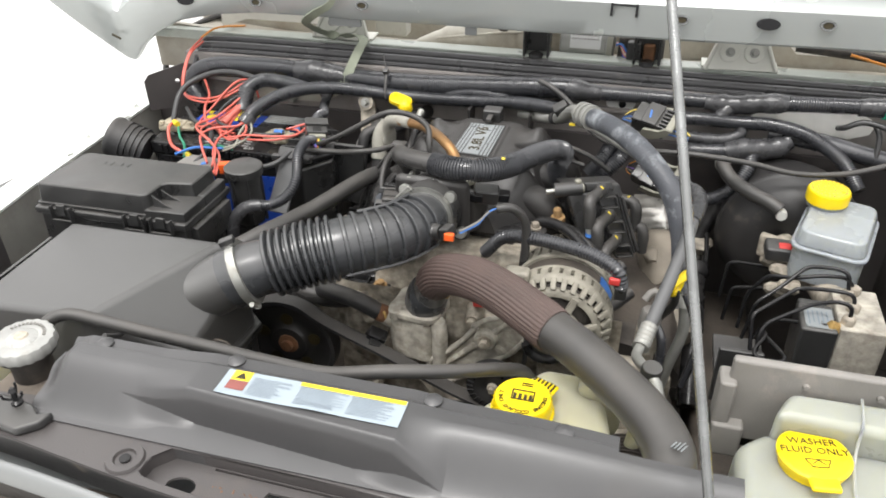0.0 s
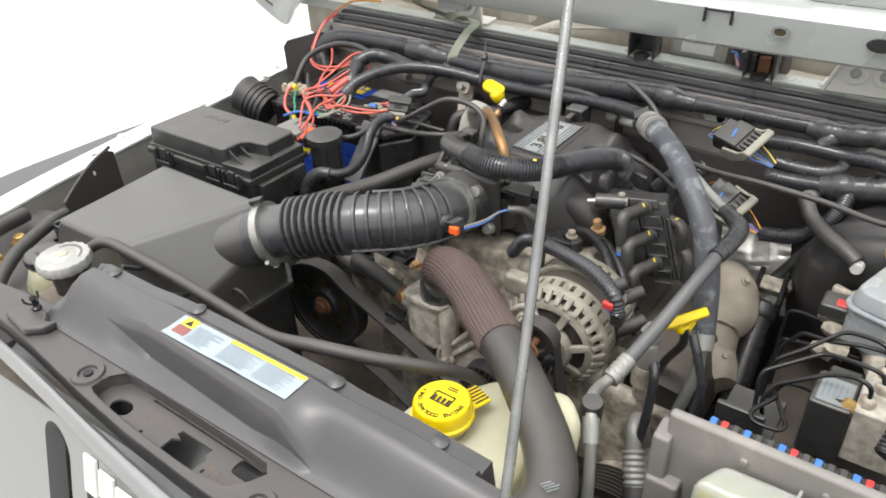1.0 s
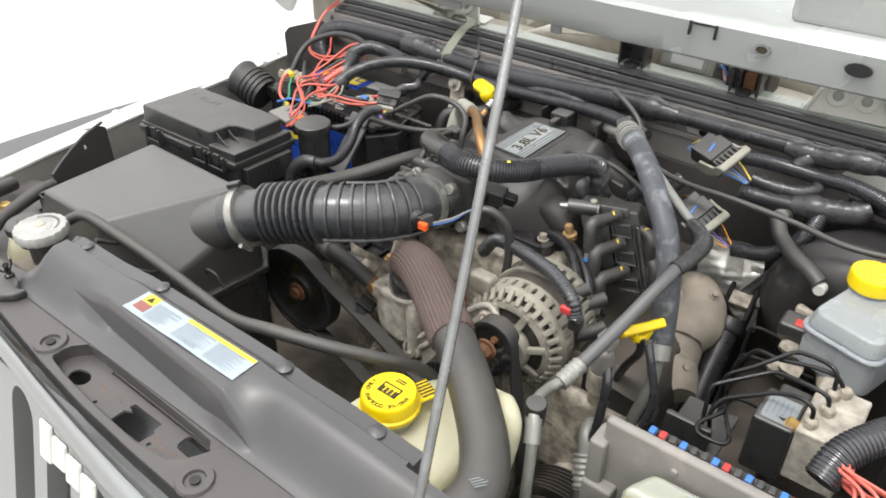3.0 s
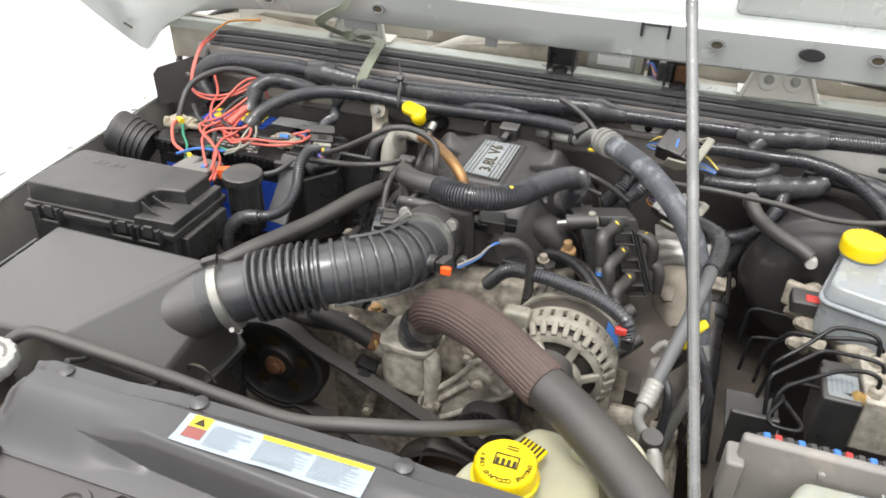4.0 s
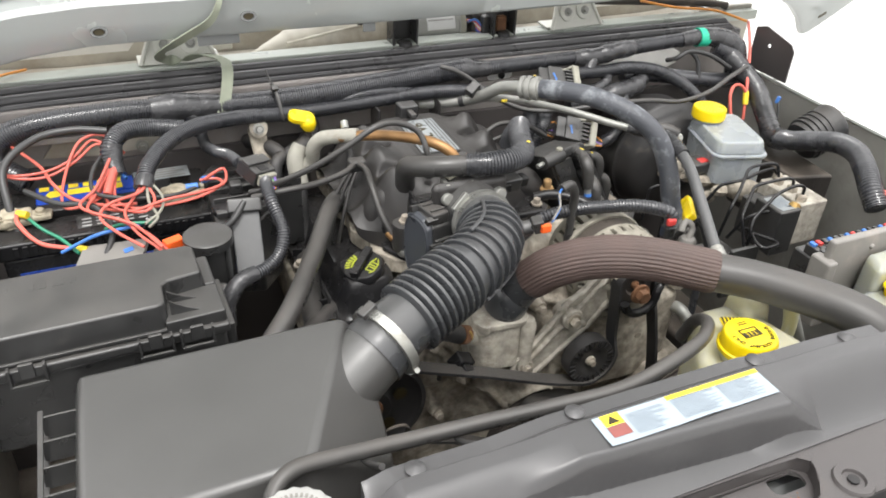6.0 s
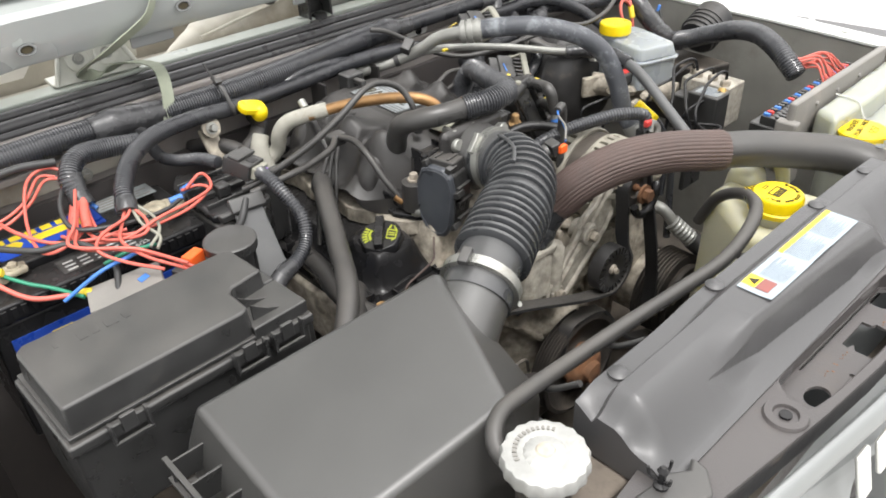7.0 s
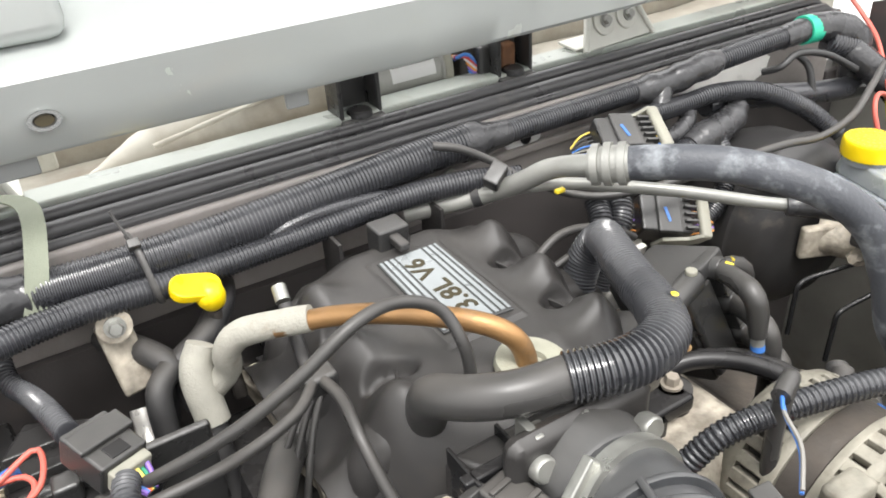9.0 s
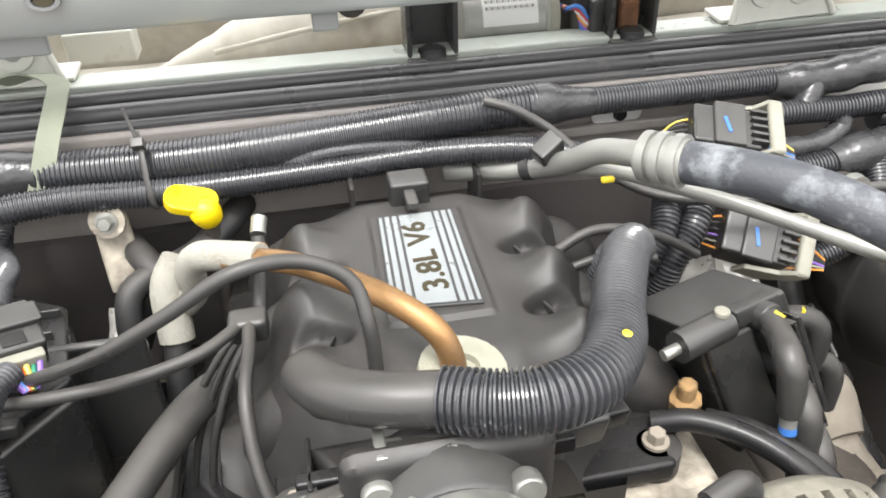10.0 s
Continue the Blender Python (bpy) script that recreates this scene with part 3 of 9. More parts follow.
# inner wings and outer wings
for side, n in ((-1, "west"), (1, "east")):
    w = thing("wing_" + n, (side * 0.78, 0.9, 0.6), "silver-green front wing with a black inner liner", "wing", kind="structure")
    sx, sz = (0.0, 0.0) if side < 0 else (-0.045, 0.042)

    def at(points):
        return [(side * x + sx, y) for x, y in points]

    holes = [circle(side * 0.772 + sx, y, 0.005, 0.007) for y in (0.80, 1.05, 1.22)]
    part("flange", sheet(at([(0.695, 0.44), (0.735, 0.70), (0.757, 0.93), (0.77, 1.30), (0.79, 1.42), (0.835, 1.42), (0.82, 1.30), (0.805, 0.93), (0.785, 0.70), (0.75, 0.44)]), holes, 0.004, pose(0, 0, 1.008 + sz)), FLANGE, w, "silver flange with bolt holes, strong light put into its colour")
    part("outer_panel", prism(at(((0.757, 0.44), (0.79, 0.70), (0.81, 0.93), (0.825, 1.30), (0.84, 1.42), (0.98, 1.42), (0.98, 0.44))), 0.50, 0.80, 0.012), PAINT, w)
    part("liner", prism(at(((0.70, 0.44), (0.74, 0.70), (0.762, 0.93), (0.775, 1.34), (0.787, 1.34), (0.772, 0.93), (0.75, 0.70), (0.71, 0.44))), 0.42, 1.0 + sz, 0.002), INNERWING, w)
    part("flare", prism(at(((0.757, 0.40), (0.790, 0.70), (0.808, 0.93), (0.815, 0.98), (0.835, 0.88), (0.855, 0.70), (0.86, 0.40))), 0.93, 1.004 + sz, 0.006), COVER, w, "black plastic wheel-arch flare")
    for y in (0.87, 1.12, 1.27):
        part("wing_bolt", bolt(bmesh.new(), (side * 0.790 + sx, y, 1.0082 + sz), (0, 0, 1), 0.006, 0.006), FLANGE, w)
solo("undertray", box(-0.78, 0.78, 0.42, 1.34, 0.40, 0.42, 0.002), GRIME, "brown grimy tray under the engine", "tray", kind="structure")
rad = thing("radiator", (0, 0.52, 0.48), "black radiator under its cover with a scalloped silver cap", "radiator")
part("core", box(-0.45, 0.45, 0.50, 0.546, 0.48, 1.022, 0.004), GRIME, rad)

# splash flaps and corner sheet beside the air box
b = bmesh.new()
low_, high_ = [], []
for i, t in enumerate(span(0, 1, 14)):
    x, y = -0.655 - 0.058 * t, 0.668 + 0.135 * t
    high_.append(b.verts.new((x - 0.004 * math.sin(t * 3), y, 1.008 + 0.030 * math.sin(min(1, t * 1.15) * 1.57) - (0.03 * max(0, t - 0.9) * 10 * 0.3))))
    low_.append(b.verts.new((x, y, 0.93)))
for i in range(13):
    b.faces.new((low_[i], low_[i + 1], high_[i + 1], high_[i]))
ext = bmesh.ops.extrude_face_region(b, geom=b.faces[:])
bmesh.ops.translate(b, vec=(0.0025, 0.001, 0), verts=[e for e in ext["geom"] if isinstance(e, bmesh.types.BMVert)])
sf = thing("splash_sheet", (-0.69, 0.74, 0.93), "dark brown rubber splash sheet standing by the wing", "flap")
part("sheet", b, PLATE, sf)
part("edge_bead", tube([(-0.655, 0.668, 1.010), (-0.674, 0.705, 1.022), (-0.695, 0.752, 1.034), (-0.713, 0.800, 1.039)], 0.0028, 8), RUBBER, sf)
part("eyelet", lathe([(0.004, 0), (0.004, 0.003)], axis((-0.692, 0.748, 1.018), (-0.6, 0.7, 1.02)), 10), PAPERW, sf)
cs = thing("corner_shelf", (-0.58, 0.53, 0.98), "dusty brown sheet-metal shelf with bolts beside the radiator", "shelf", kind="structure")
part("shelf", prism([(-0.70, 0.44), (-0.44, 0.44), (-0.44, 0.52), (-0.54, 0.60), (-0.66, 0.68), (-0.72, 0.66)], 0.975, 0.985, 0.002), PLATE, cs)
for x, y in ((-0.630, 0.535), (-0.605, 0.495), (-0.655, 0.585)):
    part("bolt", bolt(bmesh.new(), (x, y, 0.985), (0, 0, 1), 0.009, 0.012), BRASS, cs)
part("weatherstrip", tube([(-0.50, 0.45, 0.995), (-0.55, 0.50, 1.005), (-0.585, 0.55, 1.012), (-0.62, 0.62, 1.010), (-0.645, 0.66, 1.0)], 0.010, 12), RUBBER, cs)
part("weatherstrip", tube([(-0.60, 0.44, 0.995), (-0.64, 0.49, 1.01), (-0.67, 0.55, 1.012), (-0.69, 0.62, 1.005)], 0.012, 12), RUBBER, cs)

# grille: painted front with seven slots, brown top plate
gr = thing("grille", (0, 0.40, 0.55), "silver-green front grille panel with tall rounded slots", "grille", kind="structure")
slots = [rounded(cx - 0.034, cx + 0.034, -0.14, 0.408, 0.033, 6) for cx in (-0.324, -0.216, -0.108, 0.0, 0.108, 0.216, 0.324)]


def bow(x):
    return 0.0085 + 0.12 * (math.sqrt((x - 0.06) ** 2 + 0.0025) - 0.05)


face = sheet(rounded(-0.66, 0.66, -0.22, 0.478, 0.03, 4), slots, 0.025, pose(0, 0.2553, 0.535, 74))
for v in face.verts:
    v.co.y += bow(v.co.x)
part("front_panel", face, PAINT, gr)
part("backing", box(-0.42, 0.46, 0.428, 0.434, 0.30, 0.99, 0.0), DARK, gr)
LIP_SHAPE = ((0.0, 1.008), (0.03, 1.016), (0.10, 1.0225), (0.25, 1.0265), (0.42, 1.0278), (0.54, 1.0268), (0.60, 1.022), (0.63, 1.008), (0.90, 1.004), (1.0, 1.004))
PLATE_FRONT_X = (-0.55, -0.35, -0.21, -0.12, -0.03, 0.08, 0.20, 0.35, 0.55)
PLATE_FRONT_Y = (0.452, 0.433, 0.4155, 0.4075, 0.4035, 0.4015, 0.407, 0.424, 0.452)
bm = bmesh.new()
rows_ = []
for x in span(-0.60, 0.60, 40):
    y0, back = 0.3575 + bow(x), float(np.interp(x, PLATE_FRONT_X, PLATE_FRONT_Y)) - 0.0035
    dz = 0.022 * ramp01(abs(x), 0.25, 0.60)
    row = [(y0 + 0.003, 1.000)] + [(y0 + k * (back - y0), z) for k, z in LIP_SHAPE] + [(back, 1.0)]
    rows_.append([bm.verts.new((x, y, z - dz)) for y, z in row])
for r0, r1 in zip(rows_, rows_[1:]):
    for i in range(len(r0) - 1):
        bm.faces.new((r0[i], r0[i + 1], r1[i + 1], r1[i]))
bm.faces.new(rows_[0])
bm.faces.new(rows_[-1][::-1])
bmesh.ops.recalc_face_normals(bm, faces=bm.faces[:])
part("top_lip", bm, PAINT, gr, "rounded silver-green top edge", sharp=50)
# emblem: plain raised bars in place of the maker's name
emblem = thing("emblem", (-0.12, 0.352, 0.955), "pale silver emblem of raised bars on the grille", "emblem")
for x, w, h in ((-0.185, 0.024, 0.05), (-0.153, 0.028, 0.036), (-0.118, 0.028, 0.036), (-0.084, 0.026, 0.048)):
    part("bar", box(x, x + w, -0.006, 0.0, 0, h, 0.003, pose(0, 0.3470 + bow(x) - 0.28 * (0.012 if h > 0.04 else 0), 0.958 - (0.012 if h > 0.04 else 0), -16)), WHITEP, emblem)

plate_outline = [(-0.55, 0.47), (-0.54, 0.448), (-0.35, 0.433), (-0.21, 0.4155), (-0.12, 0.4075), (-0.03, 0.4035), (0.08, 0.4015), (0.20, 0.407), (0.35, 0.424), (0.54, 0.448), (0.55, 0.47), (0.30, 0.50), (-0.30, 0.50)]
recess = [(-0.211, 0.430), (-0.209, 0.447), (-0.193, 0.4640), (0.026, 0.4605), (0.038, 0.450), (0.030, 0.434), (0.014, 0.417), (-0.03, 0.4125), (-0.10, 0.4145), (-0.165, 0.419), (-0.203, 0.4245)]
outer_holes = [circle(-0.395, 0.450, 0.013, 0.009, 20), circle(0.41, 0.452, 0.013, 0.010), rounded(-0.375, -0.352, 0.459, 0.472, 0.003)]
inner_holes = [circle(-0.172, 0.4345, 0.0150, 0.0105, 20), [(-0.090, 0.419), (-0.053, 0.4155), (-0.040, 0.420), (-0.037, 0.437), (-0.042, 0.4395), (-0.042, 0.449), (-0.088, 0.449), (-0.090, 0.443), (-0.082, 0.4405), (-0.090, 0.436)], rounded(-0.008, 0.030, 0.439, 0.4585, 0.007), circle(-0.125, 0.424, 0.0025), circle(-0.030, 0.425, 0.0025), [(-0.150, 0.4595), (0.022, 0.4570), (0.022, 0.4592), (-0.150, 0.4620)]]
part("top_plate", sheet(plate_outline, [recess] + outer_holes, 0.003, pose(0, 0, 1.042)), PLATE, gr, "brown-black pressed plate with latch openings")
# plate's front edge, coloured black for the shade in the gap
b = bmesh.new()
fr_ = [p for p in plate_outline if p[1] < 0.45]
lo_, hi_ = [b.verts.new((x, y + 0.001, 1.012)) for x, y in fr_], [b.verts.new((x, y, 1.043)) for x, y in fr_]
for i in range(len(fr_) - 1):
    b.faces.new((lo_[i], lo_[i + 1], hi_[i + 1], hi_[i]))
part("plate_edge_shade", b, BOOSTER, gr)
ring = [V((x, y, 1.0405)) for x, y in recess]
part("recess_wall", tube(ring + [ring[0]], 0.0016, 8, 0.003), PLATE, gr)
b = bmesh.new()
lo_, hi_ = [b.verts.new((x, y, 1.018)) for x, y in recess], [b.verts.new((x, y, 1.0415)) for x, y in recess]
for i in range(len(recess)):
    b.faces.new((lo_[i], lo_[(i + 1) % len(recess)], hi_[(i + 1) % len(recess)], hi_[i]))
part("recess_side", b, PLATE, gr)
part("latch_floor", sheet([(x * 1.005, y) for x, y in recess], inner_holes, 0.003, pose(0, 0, 1.0262)), PLATE, gr, "sunken latch floor with openings")
part("under_plate", box(-0.5, 0.5, 0.42, 0.49, 0.945, 0.95, 0.001), DARK, gr)
bm = bmesh.new()
for cx, cy in ((-0.230, 0.4385), (0.056, 0.4195)):
    lathe([(0.019, 0.0), (0.0175, 0.003), (0.011, 0.003), (0.0095, -0.001), (0.0, -0.001)], pose(cx, cy, 1.0422), 24, bm)
part("grommet_ring", bm, PLATE, gr)
bm = bmesh.new()
for cx, cy in ((-0.230, 0.4385), (0.056, 0.4195)):
    lathe([(0.0055, 0), (0.0055, 0.0022), (0.003, 0.0026)], pose(cx, cy, 1.0422), 10, bm)
part("rivet", bm, GLOSSY, gr)
bm = bmesh.new()
for i in range(34):
    x = random.choice((random.uniform(-0.148, -0.096), random.uniform(-0.034, -0.012), random.uniform(-0.03, 0.012)))
    y = 0.4405 + random.uniform(-0.002, 0.002) if x < -0.05 else random.uniform(0.422, 0.436)
    lathe([(random.uniform(0.0005, 0.0014), 0), (0.0004, 0.0005)], pose(x, y, 1.0264, 0, 0, i * 40), 7, bm)
part("weld_rust", bm, RUSTD, gr, "flecks of rust along a seam")
# rubber hood rest with its pin
rest = thing("hood_rest", (-0.372, 0.466, 1.04), "black rubber hood rest with a pronged clip on the plate", "bumper")
part("base", prism([(-0.034, -0.018), (0.020, -0.018), (0.036, 0.0), (0.036, 0.016), (0.024, 0.008), (0.010, 0.016), (-0.034, 0.016)], 0, 0.011, 0.003, pose(-0.368, 0.456, 1.0425, 0, 0, -8)), PLASTIC, rest)
bm = lathe([(0.006, 0), (0.006, 0.006), (0.003, 0.008), (0.003, 0.018), (0.0045, 0.02), (0.002, 0.024)], pose(-0.372, 0.467, 1.050), 10)
for a in (0, 120, 240):
    tube([(-0.372, 0.467, 1.06), (-0.372 + 0.009 * math.cos(radians(a)), 0.467 + 0.009 * math.sin(radians(a)), 1.064), (-0.372 + 0.011 * math.cos(radians(a)), 0.467 + 0.011 * math.sin(radians(a)), 1.072)], 0.0014, 6, bm=bm)
part("clip", bm, GLOSSY, rest)

# radiator cover: moulded plastic with a dropped front under the label


def cover_z(x, y):
    v = max(0.0, min(1.0, (x + 0.25) / 0.06, (0.072 - x) / 0.045))
    # crease of the wedge-shaped scoop, running slantwise to a tip at either end
    crease = 0.4945 - 0.064 * (x + 0.267)
    depth = max(0.0, min(1.0, (x + 0.267) / 0.085, (0.102 - x) / 0.115))
    slope = 1.044 + 0.044 * ramp01(y, 0.463, 0.520)
    pad = 1.044 + 0.044 * ramp01(y, crease - 0.012, crease + 0.008) + 0.003 * v * ramp01(y, crease + 0.004, crease + 0.010) * (1 - ramp01(y, 0.536, 0.542))
    low = 1.044 + 0.26 * (y - 0.463)
    full = max(low, slope + (pad - slope) * v)
    z = min(full, full - depth * max(0.0, full - low) + 9.0 * max(0.0, y - crease))
    z -= 0.010 * ramp01(y, 0.533, 0.539) * (1 - 0.6 * v)
    z -= 0.02 * ramp01(-x, 0.335, 0.362) * ramp01(y, 0.475, 0.505) * (1 - 0.7 * ramp01(y, 0.53, 0.56))
    z -= 0.010 * ramp01(x, 0.10, 0.30)
    # cut back beside the hose neck
    z -= 0.040 * ramp01(x, 0.2195, 0.2235) * ramp01(y, 0.528, 0.5315)
    return z


cover = thing("radiator_cover", (0, 0.51, 1.03), "grey-black moulded plastic radiator cover with push clips", "cover")
part("shell", field(span(-0.362, 0.325, 300), span(0.4635, 0.556, 130), cover_z, 1.025), COVER, cover, sharp=16)
for x, y in ((-0.318, 0.546), (-0.164, 0.549), (0.170, 0.545), (0.044, 0.547)):
    part("push_clip", lathe([(0.0090, 0), (0.0090, 0.002), (0.006, 0.004), (0.0, 0.0045)], pose(x, y, cover_z(x, y) + 0.0005), 18), COVER, cover)
# warning label, slightly buckled
lab = thing("warning_label", (-0.07, 0.52, 1.09), "white printed warning label with yellow headings, peeling at the edge", "label")
LX, LY = (-0.160, 0.025), (0.497, 0.5305)


def label_grid(u0, u1, v0, v1, lift):
    def h(x, y):
        return cover_z(min(max(x, -0.155), 0.012), min(max(y, 0.502), 0.530)) + lift + 0.0012 * max(0, math.sin((x + 0.2) * 55)) * ramp01(0.508 - y, 0, 0.010)
    n = max(3, int(40 * (u1 - u0)))
    return field(span(LX[0] + (LX[1] - LX[0]) * u0, LX[0] + (LX[1] - LX[0]) * u1, n), span(LY[0] + (LY[1] - LY[0]) * v0, LY[0] + (LY[1] - LY[0]) * v1, max(3, int(14 * (v1 - v0)))), h)


part("paper", label_grid(0, 1, 0, 1, 0.0012), PAPER, lab)
part("yellow_band", label_grid(0.42, 0.995, 0.84, 0.985, 0.0017), LABELY, lab)
part("warning_box", label_grid(0.04, 0.145, 0.60, 0.985, 0.0017), LABELY, lab)
bm = bmesh.new()
for k in range(7):
    merge(bm, label_grid(0.0925 - 0.030 * (1 - k / 7), 0.0925 + 0.030 * (1 - k / 7), 0.66 + 0.036 * k, 0.66 + 0.036 * (k + 1), 0.0020))
part("warning_triangle", bm, INK, lab, "black warning triangle")
part("red_box", label_grid(0.04, 0.145, 0.22, 0.585, 0.0017), LABELR, lab)
bm = bmesh.new()
rnd = random.Random(4)
for i in range(14):
    v = 0.80 - 0.052 * i
    for u0, u1 in ((0.165, 0.40), (0.43, 0.70), (0.715, 0.97)):
        merge(bm, label_grid(u0, u1 - rnd.uniform(0, 0.1), v, v + 0.016, 0.0019))
part("small_print", bm, GREYINK, lab, "small grey print")

# raised hood: inner skin, rear flange, corner flaps
HOOD_Y, HOOD_Z = 1.285, 1.212


EDGE_A = (0.0, 0.40, 0.50, 0.58, 0.66, 0.725, 0.775, 0.812, 0.825, 0.838, 0.862, 0.900, 0.940)
EDGE_DROP = (0.0, 0.0, 0.0, 0.008, 0.025, 0.055, 0.090, 0.126, 0.135, 0.124, 0.087, 0.047, 0.005)
EDGE_Y = (1.278, 1.290, 1.290, 1.290, 1.293, 1.308, 1.325, 1.342, 1.347, 1.341, 1.318, 1.302, 1.290)


def hood_edge(x):
    """Lower edge of the raised hood at x: (y, z); a rounded corner hangs down at each side."""
    a = abs(x) - (0.088 * ramp01(x, 0.3, 0.6) if x > 0 else 0)
    y, drop = float(np.interp(a, EDGE_A, EDGE_Y)), float(np.interp(a, EDGE_A, EDGE_DROP))
    if x > 0:
        y -= 0.0168 * ramp01(x, 0, 0.4) * (1 - ramp01(x, 0.55, 0.8))
    return y, HOOD_Z + 0.006 * (1 if x > 0 else -0.5) * ramp01(abs(x), 0, 0.5) - drop


hood = thing("hood", (0, 1.28, 1.2), "raised silver-grey hood seen from its painted inner side", "hood", kind="structure")
b = bmesh.new()
rows = []
profile = [(0.0, 0.0), (-0.004, 0.004), (-0.009, 0.030), (-0.013, 0.056), (-0.008, 0.064), (0.012, 0.072), (0.060, 0.086), (0.085, 0.10), (0.092, 0.14), (0.085, 0.3), (0.05, 0.55), (0.0, 0.8), (-0.04, 1.0)]
xs = span(-0.94, 1.028, 132)
for dy, dz in profile:
    row = []
    for x in xs:
        ey, ez = hood_edge(x)
        k = min(1, dz / 0.2)
        y = (1 - k) * ey + k * 1.285 + dy
        z = (1 - k) * (ez + dz) + k * (HOOD_Z + dz)
        row.append(b.verts.new((x * (1 - 0.12 * dz), y, z)))
    rows.append(row)
for r0, r1 in zip(rows, rows[1:]):
    for i in range(len(xs) - 1):
        b.faces.new((r0[i], r0[i + 1], r1[i + 1], r1[i]))
ext = bmesh.ops.extrude_face_region(b, geom=b.faces[:])
bmesh.ops.translate(b, vec=(0, 0.012, 0.0), verts=[e for e in ext["geom"] if isinstance(e, bmesh.types.BMVert)])
part("inner_skin", b, HOODIN, hood)
part("outer_skin", box(-0.80, 0.80, 0, 0.01, 0.12, 1.02, 0.004, pose(0, 1.405, HOOD_Z, 8)), PAINT, hood)
# black strips on the skin stand for the shade inside the slots
for x, z in ((-0.827, 1.135), (0.915, 1.137)):
    part("slot_shade", box(-0.010, 0.010, -0.003, 0.0, -0.0025, 0.0025, 0.001, pose(x, 1.3155, z, 20, 25 if x < 0 else -25, 0)), INK, hood)
for x, w in ((-0.33, 0.06), (-0.10, 0.02)):
    ey, ez = hood_edge(x)
    part("hem_tab", box(x - w / 2, x + w / 2, ey + 0.006, ey + 0.012, ez - 0.016, ez + 0.01, 0.0015), PAINT, hood)
bm = bmesh.new()
for x, dz in ((-0.489, 0.022), (-0.288, 0.028), (0.237, 0.036), (0.443, 0.038), (0.62, 0.038)):
    ey, ez = hood_edge(x)
    m = axis((x, ey - 0.0155 + 0.004, ez + dz), (x, ey - 0.05, ez + dz + 0.006))
    lathe([(0.0115, 0), (0.0115, 0.003), (0.008, 0.003), (0.0065, 0.0005), (0.0, 0.0005)], m @ Matrix.Diagonal((1, 0.62, 1, 1)), 20, bm)
part("flange_hole", bm, ROD, hood, "oval pressed hole rim")
# black discs give the shade inside the pressed holes
bm = bmesh.new()
for x, dz in ((-0.489, 0.022), (-0.288, 0.028), (0.237, 0.036), (0.443, 0.038), (0.62, 0.038)):
    ey, ez = hood_edge(x)
    lathe([(0.0066, 0), (0.0066, 0.0009)], axis((x, ey - 0.0118, ez + dz), (x, ey - 0.05, ez + dz + 0.006)) @ Matrix.Diagonal((1, 0.62, 1, 1)), 16, bm)
part("hole_shadow", bm, INK, hood)
bm = bmesh.new()
for x, dz in ((0.361, 0.036), (-0.632, 0.036)):
    ey, ez = hood_edge(x)
    lathe([(0.017, 0), (0.017, 0.003), (0.014, 0.0035)], axis((x, ey - 0.012, ez + dz), (x, ey - 0.05, ez + dz + 0.006)) @ Matrix.Diagonal((1, 0.5, 1, 1)), 20, bm)
part("drain_plug", bm, GLOSSY, hood)
ey, ez = hood_edge(0.15)
bm = box(-0.019, 0.019, -0.004, 0, 0, 0.003, 0.0008, pose(0.15, ey - 0.009, ez + 0.052, -8))
box(-0.021, -0.017, -0.004, 0, -0.016, 0.004, 0.0008, pose(0.15, ey - 0.009, ez + 0.052, -8), bm)
box(0.017, 0.021, -0.004, 0, -0.016, 0.004, 0.0008, pose(0.15, ey - 0.009, ez + 0.052, -8), bm)
part("slot_tab", bm, GLOSSY, hood)
# deep stiffening pockets pressed into the inner skin
for x in (-0.502, 0.502):
    part("stiffener", box(-0.25, 0.25, -0.082, 0.0, 0, 0.38, 0.014, pose(x, 1.372, HOOD_Z + 0.078, 5), top=0.018, segments=3), HOODIN, hood)

# prop rod
ra, rb = V((0.287, 0.459, 1.125)), V((0.209, 0.683, 1.438))
d = (rb - ra).normalized()
rod = thing("hood_prop_rod", tuple(ra - d * 0.10), "thin grey steel rod propping the hood open", "rod")
part("shaft", rod_between(ra - d * 0.10, ra + d * 1.06, 0.0042, 14), ROD, rod)
part("foot", lathe([(0.009, 0), (0.011, 0.006), (0.011, 0.014), (0.006, 0.02)], axis(ra - d * 0.112, ra), 14), RUBBER, rod)

# ---- battery side: air box, fuse box, battery, wiring ----
# air box
ab = thing("air_box", (-0.45, 0.70, 0.80), "large black plastic air filter box with a sloping lid", "air box")
A_, B_, C_, D_ = V((-0.572, 0.808, 1.040)), V((-0.308, 0.775, 1.067)), V((-0.392, 0.600, 1.060)), V((-0.580, 0.618, 1.033))
E_, F_ = V((-0.284, 0.780, 1.028)), V((-0.300, 0.640, 0.982))
b = bmesh.new()
tops = [D_, C_, B_, A_]
up_v = [b.verts.new(p) for p in tops]
mid_pts = [V((-0.592, 0.605, 0.985)), V((-0.385, 0.588, 0.985)), F_, E_, V((-0.315, 0.800, 0.99)), V((-0.585, 0.825, 0.985))]
mid = [b.verts.new(p) for p in mid_pts]
low = [b.verts.new((p.x, p.y, 0.93)) for p in mid_pts]
b.faces.new(up_v)
b.faces.new((mid[0], mid[1], up_v[1], up_v[0]))
b.faces.new((mid[1], mid[2], up_v[1]))
b.faces.new((mid[2], mid[3], up_v[2], up_v[1]))
b.faces.new((mid[3], mid[4], up_v[2]))
b.faces.new((mid[4], mid[5], up_v[3], up_v[2]))
